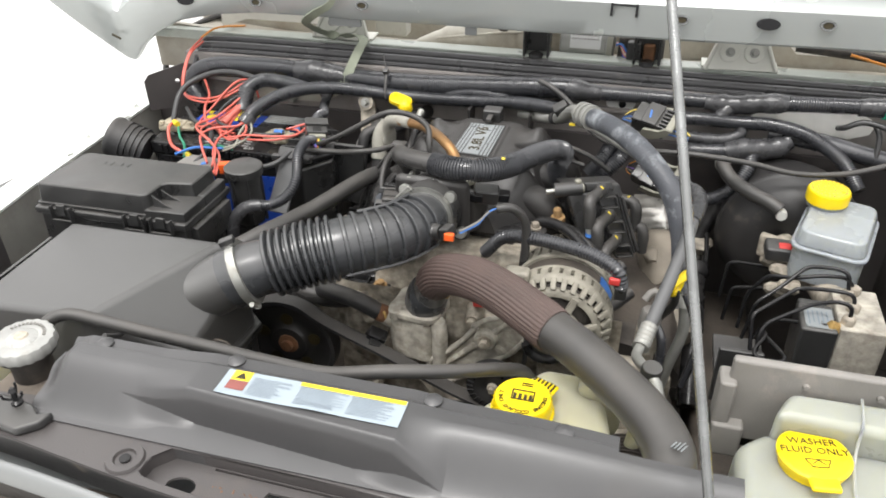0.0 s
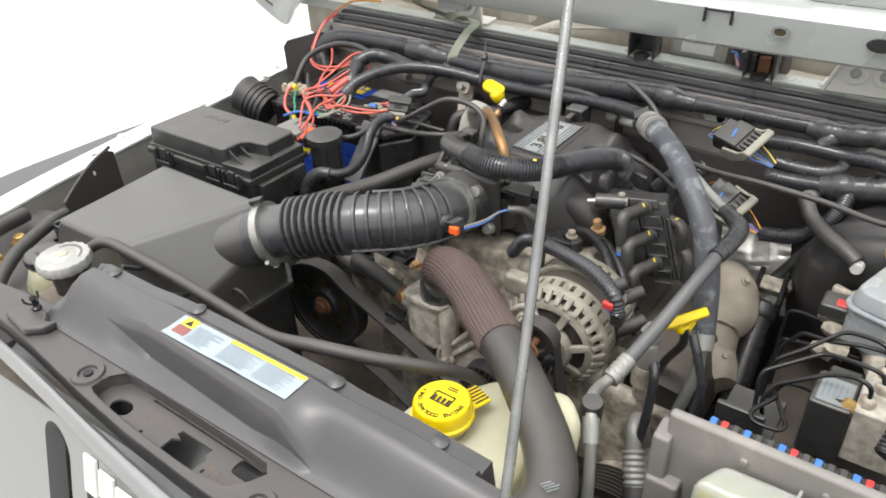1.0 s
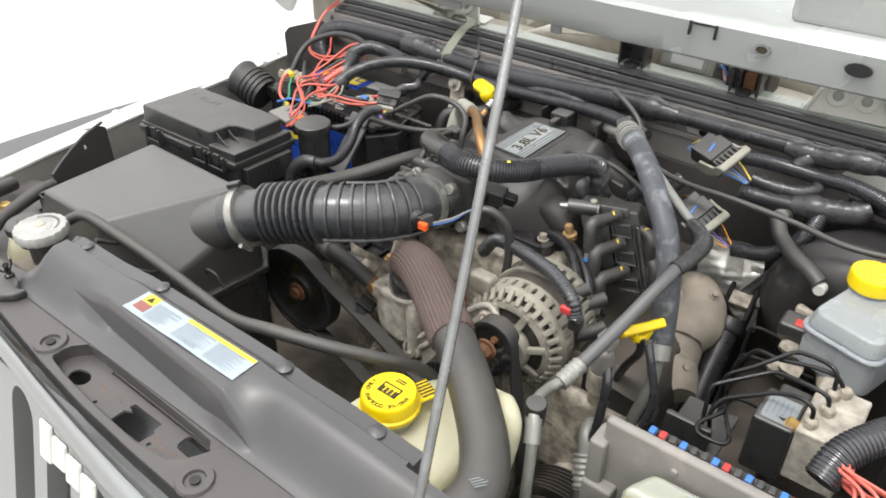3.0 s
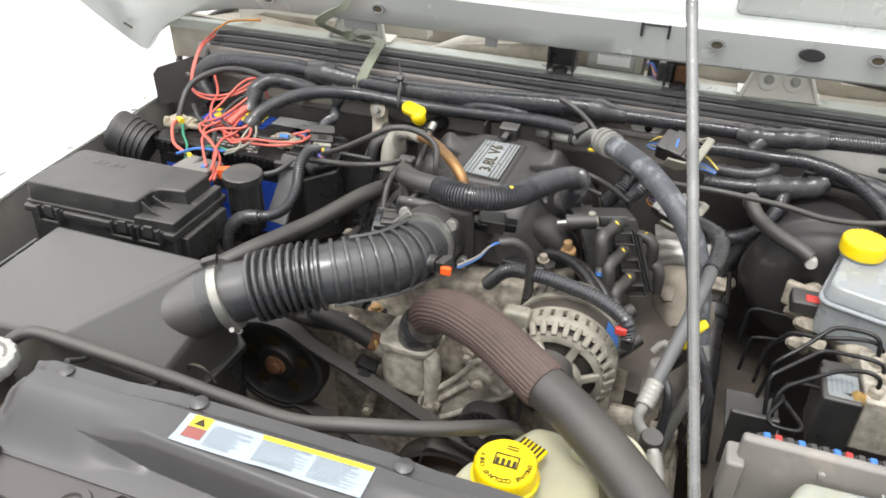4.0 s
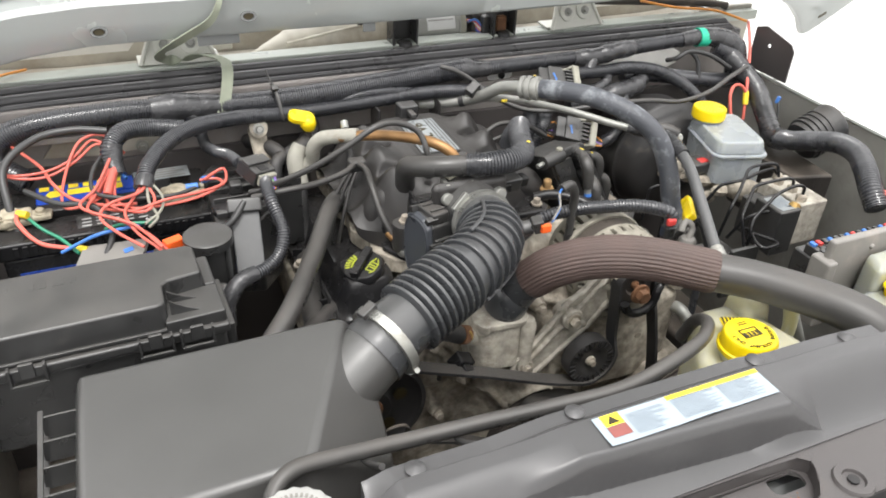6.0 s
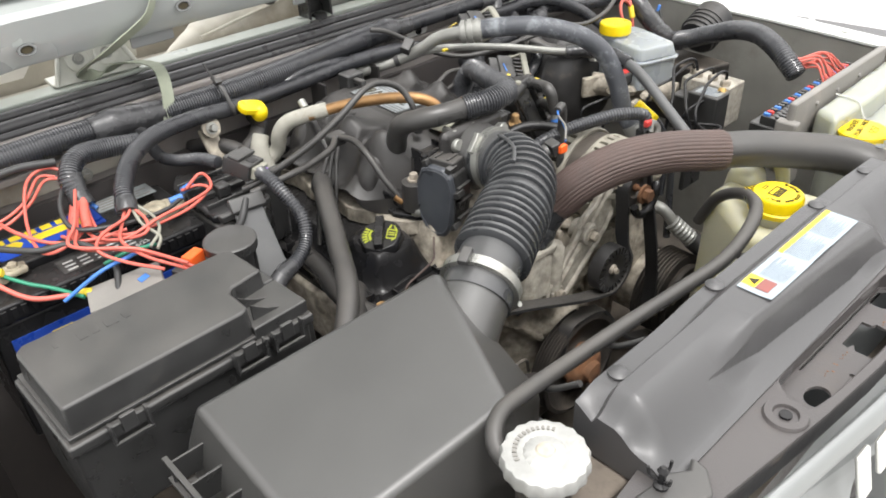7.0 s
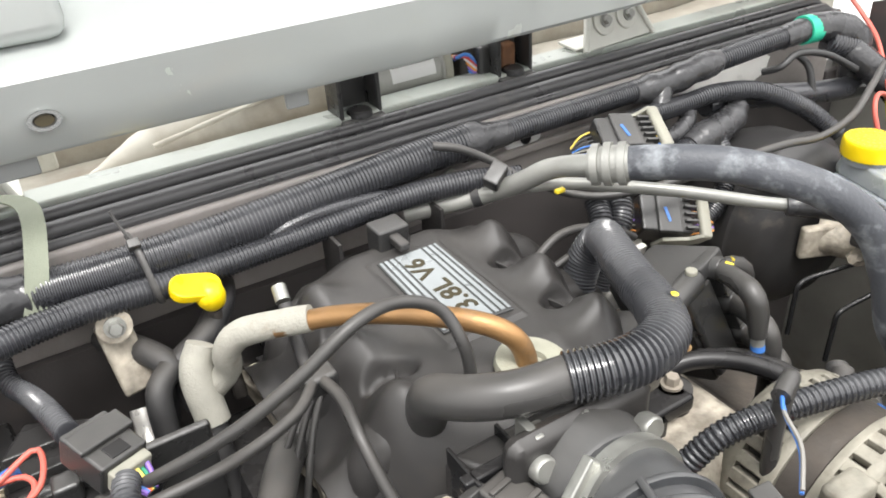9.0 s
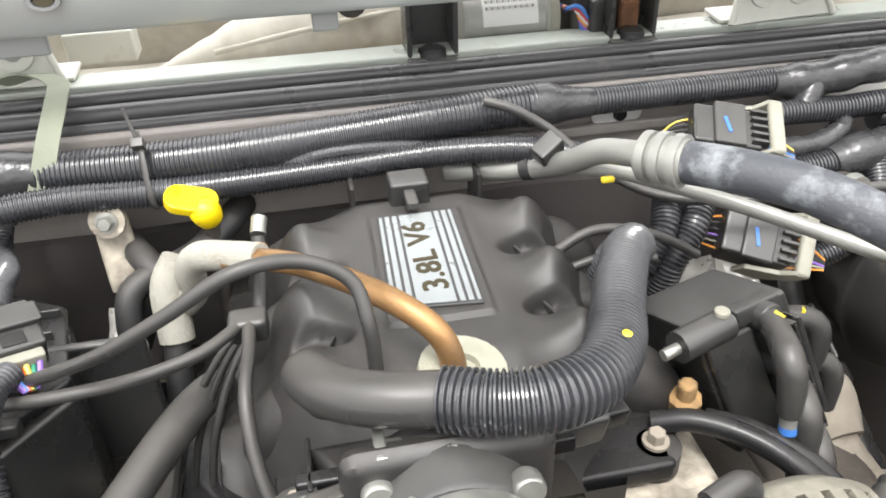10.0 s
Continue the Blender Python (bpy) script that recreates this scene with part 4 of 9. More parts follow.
b.faces.new((mid[5], mid[0], up_v[0], up_v[3]))
for i in range(6):
    j = (i + 1) % 6
    b.faces.new((low[i], low[j], mid[j], mid[i]))
b.faces.new(low[::-1])
bmesh.ops.recalc_face_normals(b, faces=b.faces[:])
bevelled(b, 0.007, 4)
part("lid", b, AIRLID, ab, sharp=60)
part("base", prism([(p.x, p.y) for p in mid_pts], 0.72, 0.928, 0.008), PLASTIC, ab)
bm = bmesh.new()
rim = [(-0.602, 0.595), (-0.38, 0.578), (-0.290, 0.632), (-0.276, 0.782), (-0.312, 0.812), (-0.595, 0.838)]
prism(rim, 0.921, 0.934, 0.003, bm=bm)
part("rim", bm, PLASTIC, ab)
for i in range(6):
    y = 0.62 + 0.034 * i
    part("rim_rib", box(-0.612, -0.578, y, y + 0.0025, 0.985, 1.012, 0.0005), PLASTIC, ab)
for z in (0.985, 1.010):
    part("rim_rail", box(-0.614, -0.609, 0.615, 0.80, z, z + 0.003, 0.0005), PLASTIC, ab)
for x, y in ((-0.33, 0.60), (-0.60, 0.71), (-0.28, 0.70)):
    bm = tube([(x - 0.02, y - 0.01, 0.95), (x - 0.01, y - 0.014, 0.975), (x + 0.01, y - 0.014, 0.975), (x + 0.02, y - 0.01, 0.95)], 0.0018, 6)
    part("lid_clip", bm, DARK, ab)
neck = [(-0.352, 0.7165, 1.0035), (-0.330, 0.7262, 1.0130), (-0.310, 0.735, 1.021), (-0.297, 0.741, 1.027), (-0.285, 0.746, 1.032), (-0.268, 0.753, 1.039)]
part("outlet_neck", tube(neck, [0.042, 0.0405, 0.0392, 0.0385, 0.0382, 0.0390], 40, 0.003), AIRLID, ab, sharp=60)

# intake boot: ribbed rubber elbow with clamps
bt = thing("intake_boot", (-0.16, 0.83, 1.02), "ribbed black rubber intake boot between air box and throttle", "intake hose")
bend = [(-0.287, 0.744, 1.031), (-0.262, 0.755, 1.042), (-0.20, 0.783, 1.058), (-0.142, 0.812, 1.066), (-0.098, 0.848, 1.066), (-0.078, 0.892, 1.062), (-0.076, 0.925, 1.056)]
part("hose", tube(bend, [0.040, 0.036, 0.036, 0.0375, 0.0375, 0.037, 0.038], 36, 0.004), BOOT, bt)
path, length = smooth_path(bend, 0.001)


def along(s):
    i = int(s * (len(path) - 1))
    t = (path[min(i + 3, len(path) - 1)] - path[max(i - 3, 0)]).normalized()
    return path[i], t


for i in range(9):
    c, t = along(0.20 + 0.032 * i)
    part("rib", lathe([(0.034, -0.0046), (0.0405, -0.0034), (0.0438, -0.0016), (0.0440, 0.0016), (0.0405, 0.0034), (0.034, 0.0046)], axis(c, c + t), 36), BOOT, bt)
for i in range(8):
    c, t = along(0.515 + 0.05 * i)
    part("stiffening_ring", lathe([(0.035, -0.0036), (0.0415, -0.0022), (0.0425, 0.0), (0.0415, 0.0022), (0.035, 0.0036)], axis(c, c + t), 36), BOOT, bt)
bm = bmesh.new()
for k in (-1, 1):
    pts = []
    for i in range(8):
        c, t = along(0.50 + 0.054 * i)
        side = t.cross(V((0, 0, 1))).normalized()
        pts.append(c + side * 0.036 * k + V((0, 0, -0.022 if k > 0 else -0.018)))
    tube(pts, 0.0022, 6, bm=bm)
part("side_bead", bm, BOOT, bt)
bm = bmesh.new()
pts = []
for i in range(9):
    c, t = along(0.60 + 0.035 * i)
    pts.append(c + V((-0.010, 0.004, 0.0405)))
tube(pts, 0.0028, 8, bm=bm)
part("top_ridge", bm, BOOT, bt)
c, t = along(0.80)
part("tab", box(-0.004, 0.004, -0.016, 0.016, 0.040, 0.0475, 0.002, axis(c, c + t) @ pose(0, 0, 0, 90, 0, 0) @ pose(0, 0, 0, 0, 0, 0)), BOOT, bt)


def clamp(s, r, wdt, lab="steel worm clamp"):
    c, t = along(s)
    m = axis(c, c + t)
    band = lathe([(r - 0.002, -wdt), (r + 0.0008, -wdt), (r + 0.0008, wdt), (r - 0.002, wdt)], m, 36)
    cl = part("clamp", band, STEEL, bt, lab)
    return cl, m


cl, m = clamp(0.075, 0.0435, 0.0055)
part("screw_housing", box(-0.008, 0.012, -0.0055, 0.0055, 0.0, 0.008, 0.0015, m @ pose(0.010, 0.043, 0, 0, 90, 90)), PLASTIC, cl)
part("screw", lathe([(0.0034, -0.010), (0.0034, 0.010), (0.0044, 0.010), (0.0044, 0.014)], m @ pose(-0.034, -0.03, 0, 90, 0, 45), 8), STEEL, cl)
cl, m = clamp(0.955, 0.0415, 0.005, "steel clamp at the throttle end")
part("screw_housing", box(-0.014, 0.014, -0.0055, 0.0055, 0.0, 0.008, 0.0015, m @ pose(0.028, 0.030, 0.0, 0, 0, -45)), STEEL, cl)
# air temperature sensor with its orange lock
st = thing("air_temperature_sensor", (-0.03, 0.858, 1.05), "black sensor plug with an orange lock in the intake boot", "sensor")
part("body", lathe([(0.011, 0), (0.012, 0.010), (0.010, 0.012), (0.010, 0.020)], axis((-0.052, 0.866, 1.066), (-0.015, 0.852, 1.078)), 16), PLASTIC, st)
part("plug", box(-0.008, 0.012, -0.008, 0.008, -0.007, 0.007, 0.0015, axis((-0.026, 0.855, 1.075), (-0.01, 0.85, 1.08))), PLASTIC, st)
part("lock", box(-0.027, -0.014, 0.842, 0.849, 1.070, 1.080, 0.001), ORANGEP, st, "orange locking tab")
for i, mt in enumerate((BLUEW, GREYP)):
    part("lead", tube([(-0.008, 0.851, 1.079 + 0.003 * i), (0.012, 0.868, 1.086 + 0.003 * i), (0.022, 0.888, 1.094), (0.035, 0.90, 1.096)], 0.0014, 6), mt, st)
part("lead_sleeve", tube([(0.030, 0.897, 1.095), (0.05, 0.905, 1.094), (0.066, 0.915, 1.070), (0.068, 0.918, 1.03), (0.066, 0.915, 0.99)], 0.0062, 10), HOSE, st)

# fuse box on a slant
fb_m = pose(-0.664, 0.852, 1.036, -2.5, 0, 1)
fb = thing("fuse_box", tuple(fb_m.translation), "black power distribution box with a clipped lid", "fuse box")
lidp = [(0.0, 0.0), (0.180, 0.0), (0.187, 0.006), (0.189, 0.040), (0.195, 0.047), (0.233, 0.053), (0.233, 0.113), (0.226, 0.120), (0.008, 0.120), (0.0, 0.112)]
part("lid", prism(lidp, 0.0, 0.032, 0.0035, fb_m, top=0.002, segments=3), PLASTIC, fb)
part("lid_lip", prism([(-0.003, -0.003), (0.186, -0.003), (0.192, 0.045), (0.236, 0.05), (0.236, 0.123), (-0.003, 0.123)], -0.002, 0.002, 0.001, fb_m), PLASTIC, fb)
part("lid_shelf", prism([(0.182, -0.004), (0.246, -0.002), (0.246, 0.056), (0.190, 0.052)], -0.004, 0.011, 0.002, fb_m), PLASTIC, fb)
for y, k in ((0.010, 1.0), (0.034, 0.85)):
    part("gusset", prism([(0.0, 0.0), (0.0, 0.019 * k), (0.006, 0.014 * k), (0.018, 0.006 * k), (0.032, 0.0)], -0.0011, 0.0011, 0.0004, fb_m @ pose(0.190, y, 0.0105, 90, 0, 0)), PLASTIC, fb)
part("corner_step", box(0.232, 0.246, 0.056, 0.120, -0.012, 0.012, 0.003, fb_m), PLASTIC, fb)
part("rim", box(-0.007, 0.248, -0.008, 0.127, -0.016, -0.004, 0.003, fb_m), PLASTIC, fb)
part("base", box(-0.003, 0.244, -0.003, 0.122, -0.11, -0.0165, 0.004, fb_m), PLASTIC, fb)
for x in (0.045, 0.169, 0.212):
    c = part("latch", box(x - 0.018, x + 0.018, -0.011, -0.003, -0.016, -0.002, 0.0015, fb_m), PLASTIC, fb)
    for k in (-0.0165, 0.0165):
        part("latch_arm", box(x + k - 0.0014, x + k + 0.0014, -0.0175, -0.010, -0.020, 0.004, 0.0005, fb_m), PLASTIC, c)
    part("latch_bar", box(x - 0.018, x + 0.018, -0.0178, -0.0145, -0.0205, -0.0165, 0.0006, fb_m), PLASTIC, c)
    part("latch_tongue", box(x - 0.007, x + 0.007, -0.0150, -0.0105, -0.012, 0.006, 0.001, fb_m), PLASTIC, c)
part("side_step", box(0.242, 0.256, 0.01, 0.11, -0.06, -0.018, 0.002, fb_m), PLASTIC, fb)
for x, w in ((0.052, 0.008), (0.064, 0.008), (0.078, 0.012), (0.096, 0.006)):
    part("moulded_mark", box(x, x + w, 0.082, 0.094, 0.0316, 0.0326, 0.0003, fb_m), PLASTIC, fb)
part("moulded_tick", box(0.030, 0.034, 0.088, 0.096, 0.0316, 0.0324, 0.0003, fb_m), PLASTIC, fb)

# vacuum canister
cn = thing("vacuum_canister", (-0.411, 1.019, 0.93), "round black canister with a flat lid beside the fuse box", "canister")
part("body", lathe([(0.022, 0), (0.026, 0.02), (0.026, 0.09)], pose(-0.411, 1.019, 0.945), 24), PLASTIC, cn)
part("lid", lathe([(0.0305, 0), (0.031, 0.004), (0.031, 0.012), (0.028, 0.0145), (0.0, 0.0145)], pose(-0.411, 1.019, 1.032), 28), PLASTIC, cn)
for a in range(6):
    part("rib", box(0.024, 0.029, -0.0012, 0.0012, 0, 0.085, 0.0004, pose(-0.411, 1.019, 0.947, 0, 0, 60 * a + 10)), PLASTIC, cn)
# ribbed breather near the wing
br = thing("breather", (-0.742, 1.135, 0.93), "ribbed round black breather cap by the wing", "breather")
brm = pose(-0.674, 1.132, 0.988, 6, -66, 0)
part("cap", lathe([(0.034, 0.0), (0.0355, 0.012), (0.037, 0.055), (0.0385, 0.060), (0.0385, 0.066), (0.036, 0.070), (0.034, 0.067), (0.0, 0.067)], brm, 32), RUBBER, br)
for i in range(4):
    part("rib", lathe([(0.034, 0), (0.0388, 0.001), (0.0388, 0.0045), (0.034, 0.0055)], brm @ pose(0, 0, 0.008 + 0.0105 * i), 28), RUBBER, br)
part("lid_bar", box(-0.030, 0.030, -0.004, 0.004, 0.069, 0.073, 0.001, brm @ pose(0, 0, 0, 0, 0, 25)), PLATE, br)
part("lid_bar", box(-0.026, 0.026, -0.003, 0.003, 0.069, 0.072, 0.001, brm @ pose(0, 0.014, 0, 0, 0, 25)), PLATE, br)
# side flap
fl = thing("side_flap", (-0.742, 1.30, 0.99), "dark rubber splash flap with a hole at the cowl corner", "flap")
part("sheet", sheet([(-0.03, -0.06), (0.075, -0.06), (0.075, 0.02), (0.05, 0.028), (-0.02, 0.012), (-0.03, 0.0)], [circle(0.032, -0.006, 0.0045)], 0.003, pose(-0.728, 1.285, 1.064, 90, 0, 36)), PLATE, fl)

copy_thing(fl, pose(0.700, 1.215, 1.041, 0, 0, 54))
copy_thing(br, pose(0.681, 1.015, 0.960, 0, 0, 172))

# battery
bx0, bx1, by0, by1, bz = -0.664, -0.384, 1.128, 1.275, 1.012
bat = thing("battery", ((bx0 + bx1) / 2, (by0 + by1) / 2, 0.82), "black car battery with blue labels and corroded posts", "battery")
part("case", box(bx0 + 0.004, bx1 - 0.004, by0 + 0.004, by1 - 0.004, 0.82, bz - 0.026, 0.004), GLOSSY, bat)
part("top", box(bx0, bx1, by0, by1, bz - 0.025, bz, 0.004), GLOSSY, bat)
part("raised_top", box(bx0 + 0.05, bx1 - 0.05, by0 + 0.055, by1 - 0.012, bz - 0.002, bz + 0.012, 0.003), GLOSSY, bat)
for i in range(22):
    x = bx0 + 0.02 + i * 0.0112
    part("front_tooth", box(x, x + 0.007, by0 - 0.003, by0 + 0.002, bz - 0.018, bz - 0.004, 0.0008), GLOSSY, bat)
part("top_label", box(bx0 + 0.052, bx1 - 0.10, by0 + 0.075, by1 - 0.022, bz + 0.012, bz + 0.0126, 0), BLUEP, bat, "blue top label with a yellow stripe")
bm = box(bx0 + 0.092, bx1 - 0.115, by0 + 0.092, by0 + 0.108, bz + 0.0126, bz + 0.0130, 0)
part("yellow_stripe", bm, LABELY, bat)
for i in range(6):
    part("yellow_bar", box(bx0 + 0.056 + 0.019 * i, bx0 + 0.069 + 0.019 * i, by0 + 0.112, by0 + 0.124, bz + 0.0126, bz + 0.0130, 0), LABELY, bat)
part("hexagon_mark", lathe([(0.011, 0), (0.011, 0.0004)], pose(bx0 + 0.075, by0 + 0.1, bz + 0.0126), 6), LABELY, bat)
part("white_label", box(bx1 - 0.098, bx1 - 0.02, by0 + 0.10, by1 - 0.014, bz + 0.0123, bz + 0.0127, 0), BADGE, bat, "grey printed label")
for j in range(4):
    part("label_line", box(bx1 - 0.094, bx1 - 0.026 - 0.012 * (j % 2), by0 + 0.1045 + 0.0072 * j, by0 + 0.1075 + 0.0072 * j, bz + 0.0127, bz + 0.0130, 0), GREYP, bat)
part("info_label", box(bx0 + 0.10, bx0 + 0.20, by0 + 0.014, by0 + 0.048, bz + 0.0003, bz + 0.0007, 0), PLASTIC, bat)
bm = bmesh.new()
for i in range(5):
    for j in range(3):
        box(bx0 + 0.106 + 0.018 * i, bx0 + 0.118 + 0.018 * i, by0 + 0.018 + 0.009 * j, by0 + 0.021 + 0.009 * j, bz + 0.0007, bz + 0.0010, 0, bm=bm)
part("small_print", bm, PAPERW, bat)
part("date_sticker", letters("6/22", 0.0105, pose(bx1 - 0.085, by0 + 0.012, bz + 0.0006, 0, 0, 8), 0.0003), PAPERW, bat, "white date 6/22")
part("front_label", box(bx0 + 0.02, bx1 - 0.02, by0 + 0.0025, by0 + 0.004, 0.86, 0.965, 0), BLUEP, bat, "blue front label with a yellow hexagon")
part("front_hexagon", lathe([(0.024, 0), (0.024, 0.0006)], axis((bx0 + 0.075, by0 + 0.0025, 0.935), (bx0 + 0.075, by0 - 0.1, 0.935)), 6), LABELY, bat)
part("front_hexagon_bar", box(bx0 + 0.058, bx0 + 0.092, by0 + 0.0008, by0 + 0.0018, 0.929, 0.941, 0), BLUEP, bat)
for px in (bx0 + 0.022, bx1 - 0.045):
    ps = part("post", lathe([(0.010, 0), (0.009, 0.018), (0.0, 0.018)], pose(px, by0 + 0.052, bz), 16), CORRODE, bat)
    tm = box(px - 0.022, px + 0.026, by0 + 0.034, by0 + 0.068, bz + 0.004, bz + 0.017, 0.004)
    lathe([(0.017, 0), (0.016, 0.016), (0.011, 0.019)], pose(px, by0 + 0.052, bz + 0.003), 14, tm)
    box(px + 0.02, px + 0.05, by0 + 0.040, by0 + 0.062, bz + 0.005, bz + 0.014, 0.003, bm=tm)
    bolt(tm, (px + 0.036, by0 + 0.051, bz + 0.014), r=0.006)
    bolt(tm, (px - 0.014, by0 + 0.040, bz + 0.017), r=0.005)
    for v in tm.verts:
        v.co += 0.0022 * V((noise.noise(v.co * 90), noise.noise(v.co * 90 + V((7, 0, 0))), noise.noise(v.co * 90 + V((0, 9, 0)))))
    part("terminal_clamp", tm, CORRODE, ps, "pale corroded lead clamp")

# red add-on wires over the battery
wl = thing("red_wire_bundle", (-0.52, 1.17, 1.02), "tangle of red add-on wires over the battery", "wiring")
runs = [
    [(-0.50, 1.215, 1.075), (-0.53, 1.16, 1.055), (-0.545, 1.12, 1.05), (-0.51, 1.09, 1.045), (-0.478, 1.06, 1.035), (-0.455, 1.005, 1.03)],
    [(-0.505, 1.21, 1.07), (-0.515, 1.17, 1.05), (-0.55, 1.145, 1.045), (-0.575, 1.16, 1.04), (-0.57, 1.21, 1.055), (-0.545, 1.255, 1.085), (-0.512, 1.262, 1.09), (-0.488, 1.235, 1.07)],
    [(-0.50, 1.208, 1.068), (-0.51, 1.155, 1.045), (-0.49, 1.12, 1.043), (-0.448, 1.112, 1.045), (-0.405, 1.118, 1.046), (-0.372, 1.135, 1.05), (-0.375, 1.155, 1.05), (-0.398, 1.158, 1.05)],
    [(-0.468, 1.155, 1.065), (-0.49, 1.13, 1.05), (-0.502, 1.105, 1.045), (-0.492, 1.065, 1.038), (-0.47, 1.03, 1.03), (-0.46, 1.0, 1.03)],
    [(-0.465, 1.155, 1.068), (-0.478, 1.135, 1.058), (-0.518, 1.118, 1.056), (-0.532, 1.098, 1.05), (-0.515, 1.07, 1.04), (-0.487, 1.035, 1.033)],
    [(-0.47, 1.150, 1.064), (-0.462, 1.125, 1.05), (-0.475, 1.10, 1.047), (-0.50, 1.12, 1.04), (-0.53, 1.15, 1.035), (-0.545, 1.18, 1.04)],
]
rw_ = random.Random(11)
for k in range(2):
    base = runs[(0, 2)[k]]
    runs.append([(x + rw_.uniform(-0.012, 0.012), y + rw_.uniform(-0.012, 0.012), z + rw_.uniform(0.0, 0.010)) for x, y, z in base])
for r_ in runs:
    part("wire", tube(r_, 0.0021, 8), RED, wl)
loop1 = [(-0.655, 1.345, 1.135), (-0.667, 1.31, 1.115), (-0.665, 1.27, 1.08), (-0.645, 1.24, 1.06), (-0.60, 1.232, 1.058), (-0.56, 1.24, 1.067), (-0.53, 1.262, 1.083), (-0.512, 1.255, 1.08)]
for k in range(2):
    part("wire", tube([(x + 0.004 * k, y - 0.005 * k, z - 0.005 * k + 0.003 * (i % 2) * k) for i, (x, y, z) in enumerate(loop1)], 0.0020, 8), RED, wl)
part("wire", tube([(-0.60, 1.42, 1.14), (-0.64, 1.38, 1.145), (-0.657, 1.345, 1.135)], 0.0021, 8), ORANGEW, wl)
part("ring_lead", tube([(-0.632, 1.175, 1.035), (-0.632, 1.15, 1.03), (-0.610, 1.118, 1.015), (-0.575, 1.10, 1.01)], 0.003, 8), RED, wl)
for p_ in ((-0.632, 1.17, 1.034), (-0.566, 1.096, 1.01)):
    part("crimp", tube([p_, (p_[0] + 0.012, p_[1] - 0.008, p_[2])], 0.0052, 10), LABELY, wl, "yellow crimp connector")
for p_, q_ in (((-0.395, 1.162, 1.047), (-0.378, 1.168, 1.047)), ((-0.418, 1.152, 1.045), (-0.402, 1.150, 1.046))):
    part("crimp", tube([p_, q_], 0.0048, 10), BLUEW, wl, "blue crimp connector")
for pts, mt, r in (([(-0.625, 1.17, 1.03), (-0.605, 1.14, 1.022), (-0.585, 1.12, 1.015), (-0.565, 1.085, 1.01)], GREENW, 0.0024),
                   ([(-0.53, 1.10, 1.03), (-0.505, 1.095, 1.036), (-0.47, 1.09, 1.034)], GREENW, 0.0024),
                   ([(-0.585, 1.09, 1.012), (-0.54, 1.085, 1.032), (-0.50, 1.088, 1.034), (-0.475, 1.10, 1.03)], BLUEW, 0.0024),
                   ([(-0.505, 1.235, 1.075), (-0.50, 1.21, 1.06), (-0.492, 1.195, 1.05)], BLUEW, 0.003),
                   ([(-0.468, 1.158, 1.066), (-0.452, 1.13, 1.05), (-0.458, 1.10, 1.044), (-0.480, 1.08, 1.04)], BONE, 0.002),
                   ([(-0.466, 1.16, 1.066), (-0.47, 1.12, 1.05), (-0.463, 1.09, 1.042), (-0.476, 1.07, 1.04)], BONE, 0.002),
                   ([(-0.62, 1.20, 1.05), (-0.58, 1.16, 1.045), (-0.54, 1.14, 1.045), (-0.52, 1.10, 1.03), (-0.535, 1.06, 1.01)], BLACKW, 0.004),
                   ([(-0.50, 1.24, 1.085), (-0.53, 1.20, 1.07), (-0.535, 1.16, 1.055), (-0.50, 1.14, 1.05), (-0.44, 1.135, 1.045), (-0.40, 1.15, 1.045)], BLACKW, 0.003)):
    part("side_wire", tube(pts, r, 8), mt, wl)
part("thick_cable", tube([(-0.635, 1.16, 1.0), (-0.642, 1.19, 1.04), (-0.64, 1.23, 1.075), (-0.60, 1.262, 1.095), (-0.55, 1.268, 1.10), (-0.505, 1.262, 1.095)], 0.0055, 10), BLACKW, wl)
part("shrink_tube", tube([(-0.50, 1.208, 1.07), (-0.512, 1.18, 1.058), (-0.520, 1.158, 1.048)], 0.0062, 12), RED, wl, "red heat-shrink tube")
part("shrink_tube", tube([(-0.508, 1.212, 1.066), (-0.526, 1.186, 1.050), (-0.540, 1.165, 1.038)], 0.0055, 12), RED, wl, "red heat-shrink tube")
part("wire", tube([(-0.640, 1.300, 1.080), (-0.600, 1.250, 1.060), (-0.585, 1.205, 1.052), (-0.560, 1.165, 1.044), (-0.520, 1.140, 1.042), (-0.485, 1.130, 1.044)], 0.0024, 8), RED, wl)
# fuse holder strips by the box
fh = thing("terminal_block", (-0.50, 1.06, 1.0), "clear terminal cover with an orange fuse beside the battery", "terminal block")
part("cover", box(-0.042, 0.042, -0.022, 0.022, 0, 0.007, 0.002, pose(-0.525, 1.062, 1.010, 6, -8, -18)), GREYP, fh, "clear grey cover plate")
part("block", box(-0.036, 0.036, -0.016, 0.016, -0.016, -0.001, 0.002, pose(-0.525, 1.062, 1.010, 6, -8, -18)), PLASTIC, fh)
part("blue_dab", box(-0.006, 0.006, -0.004, 0.004, 0.0071, 0.0085, 0.0004, pose(-0.505, 1.056, 1.013, 6, -8, 10)), BLUEW, fh)
part("fuse", box(-0.012, 0.012, -0.007, 0.007, 0, 0.018, 0.002, pose(-0.452, 1.035, 1.02, 0, 0, 20)), ORANGEP, fh)
part("fuse_base", box(-0.02, 0.02, -0.012, 0.012, 0, 0.02, 0.002, pose(-0.455, 1.04, 1.002, 0, 0, 20)), PLASTIC, fh)

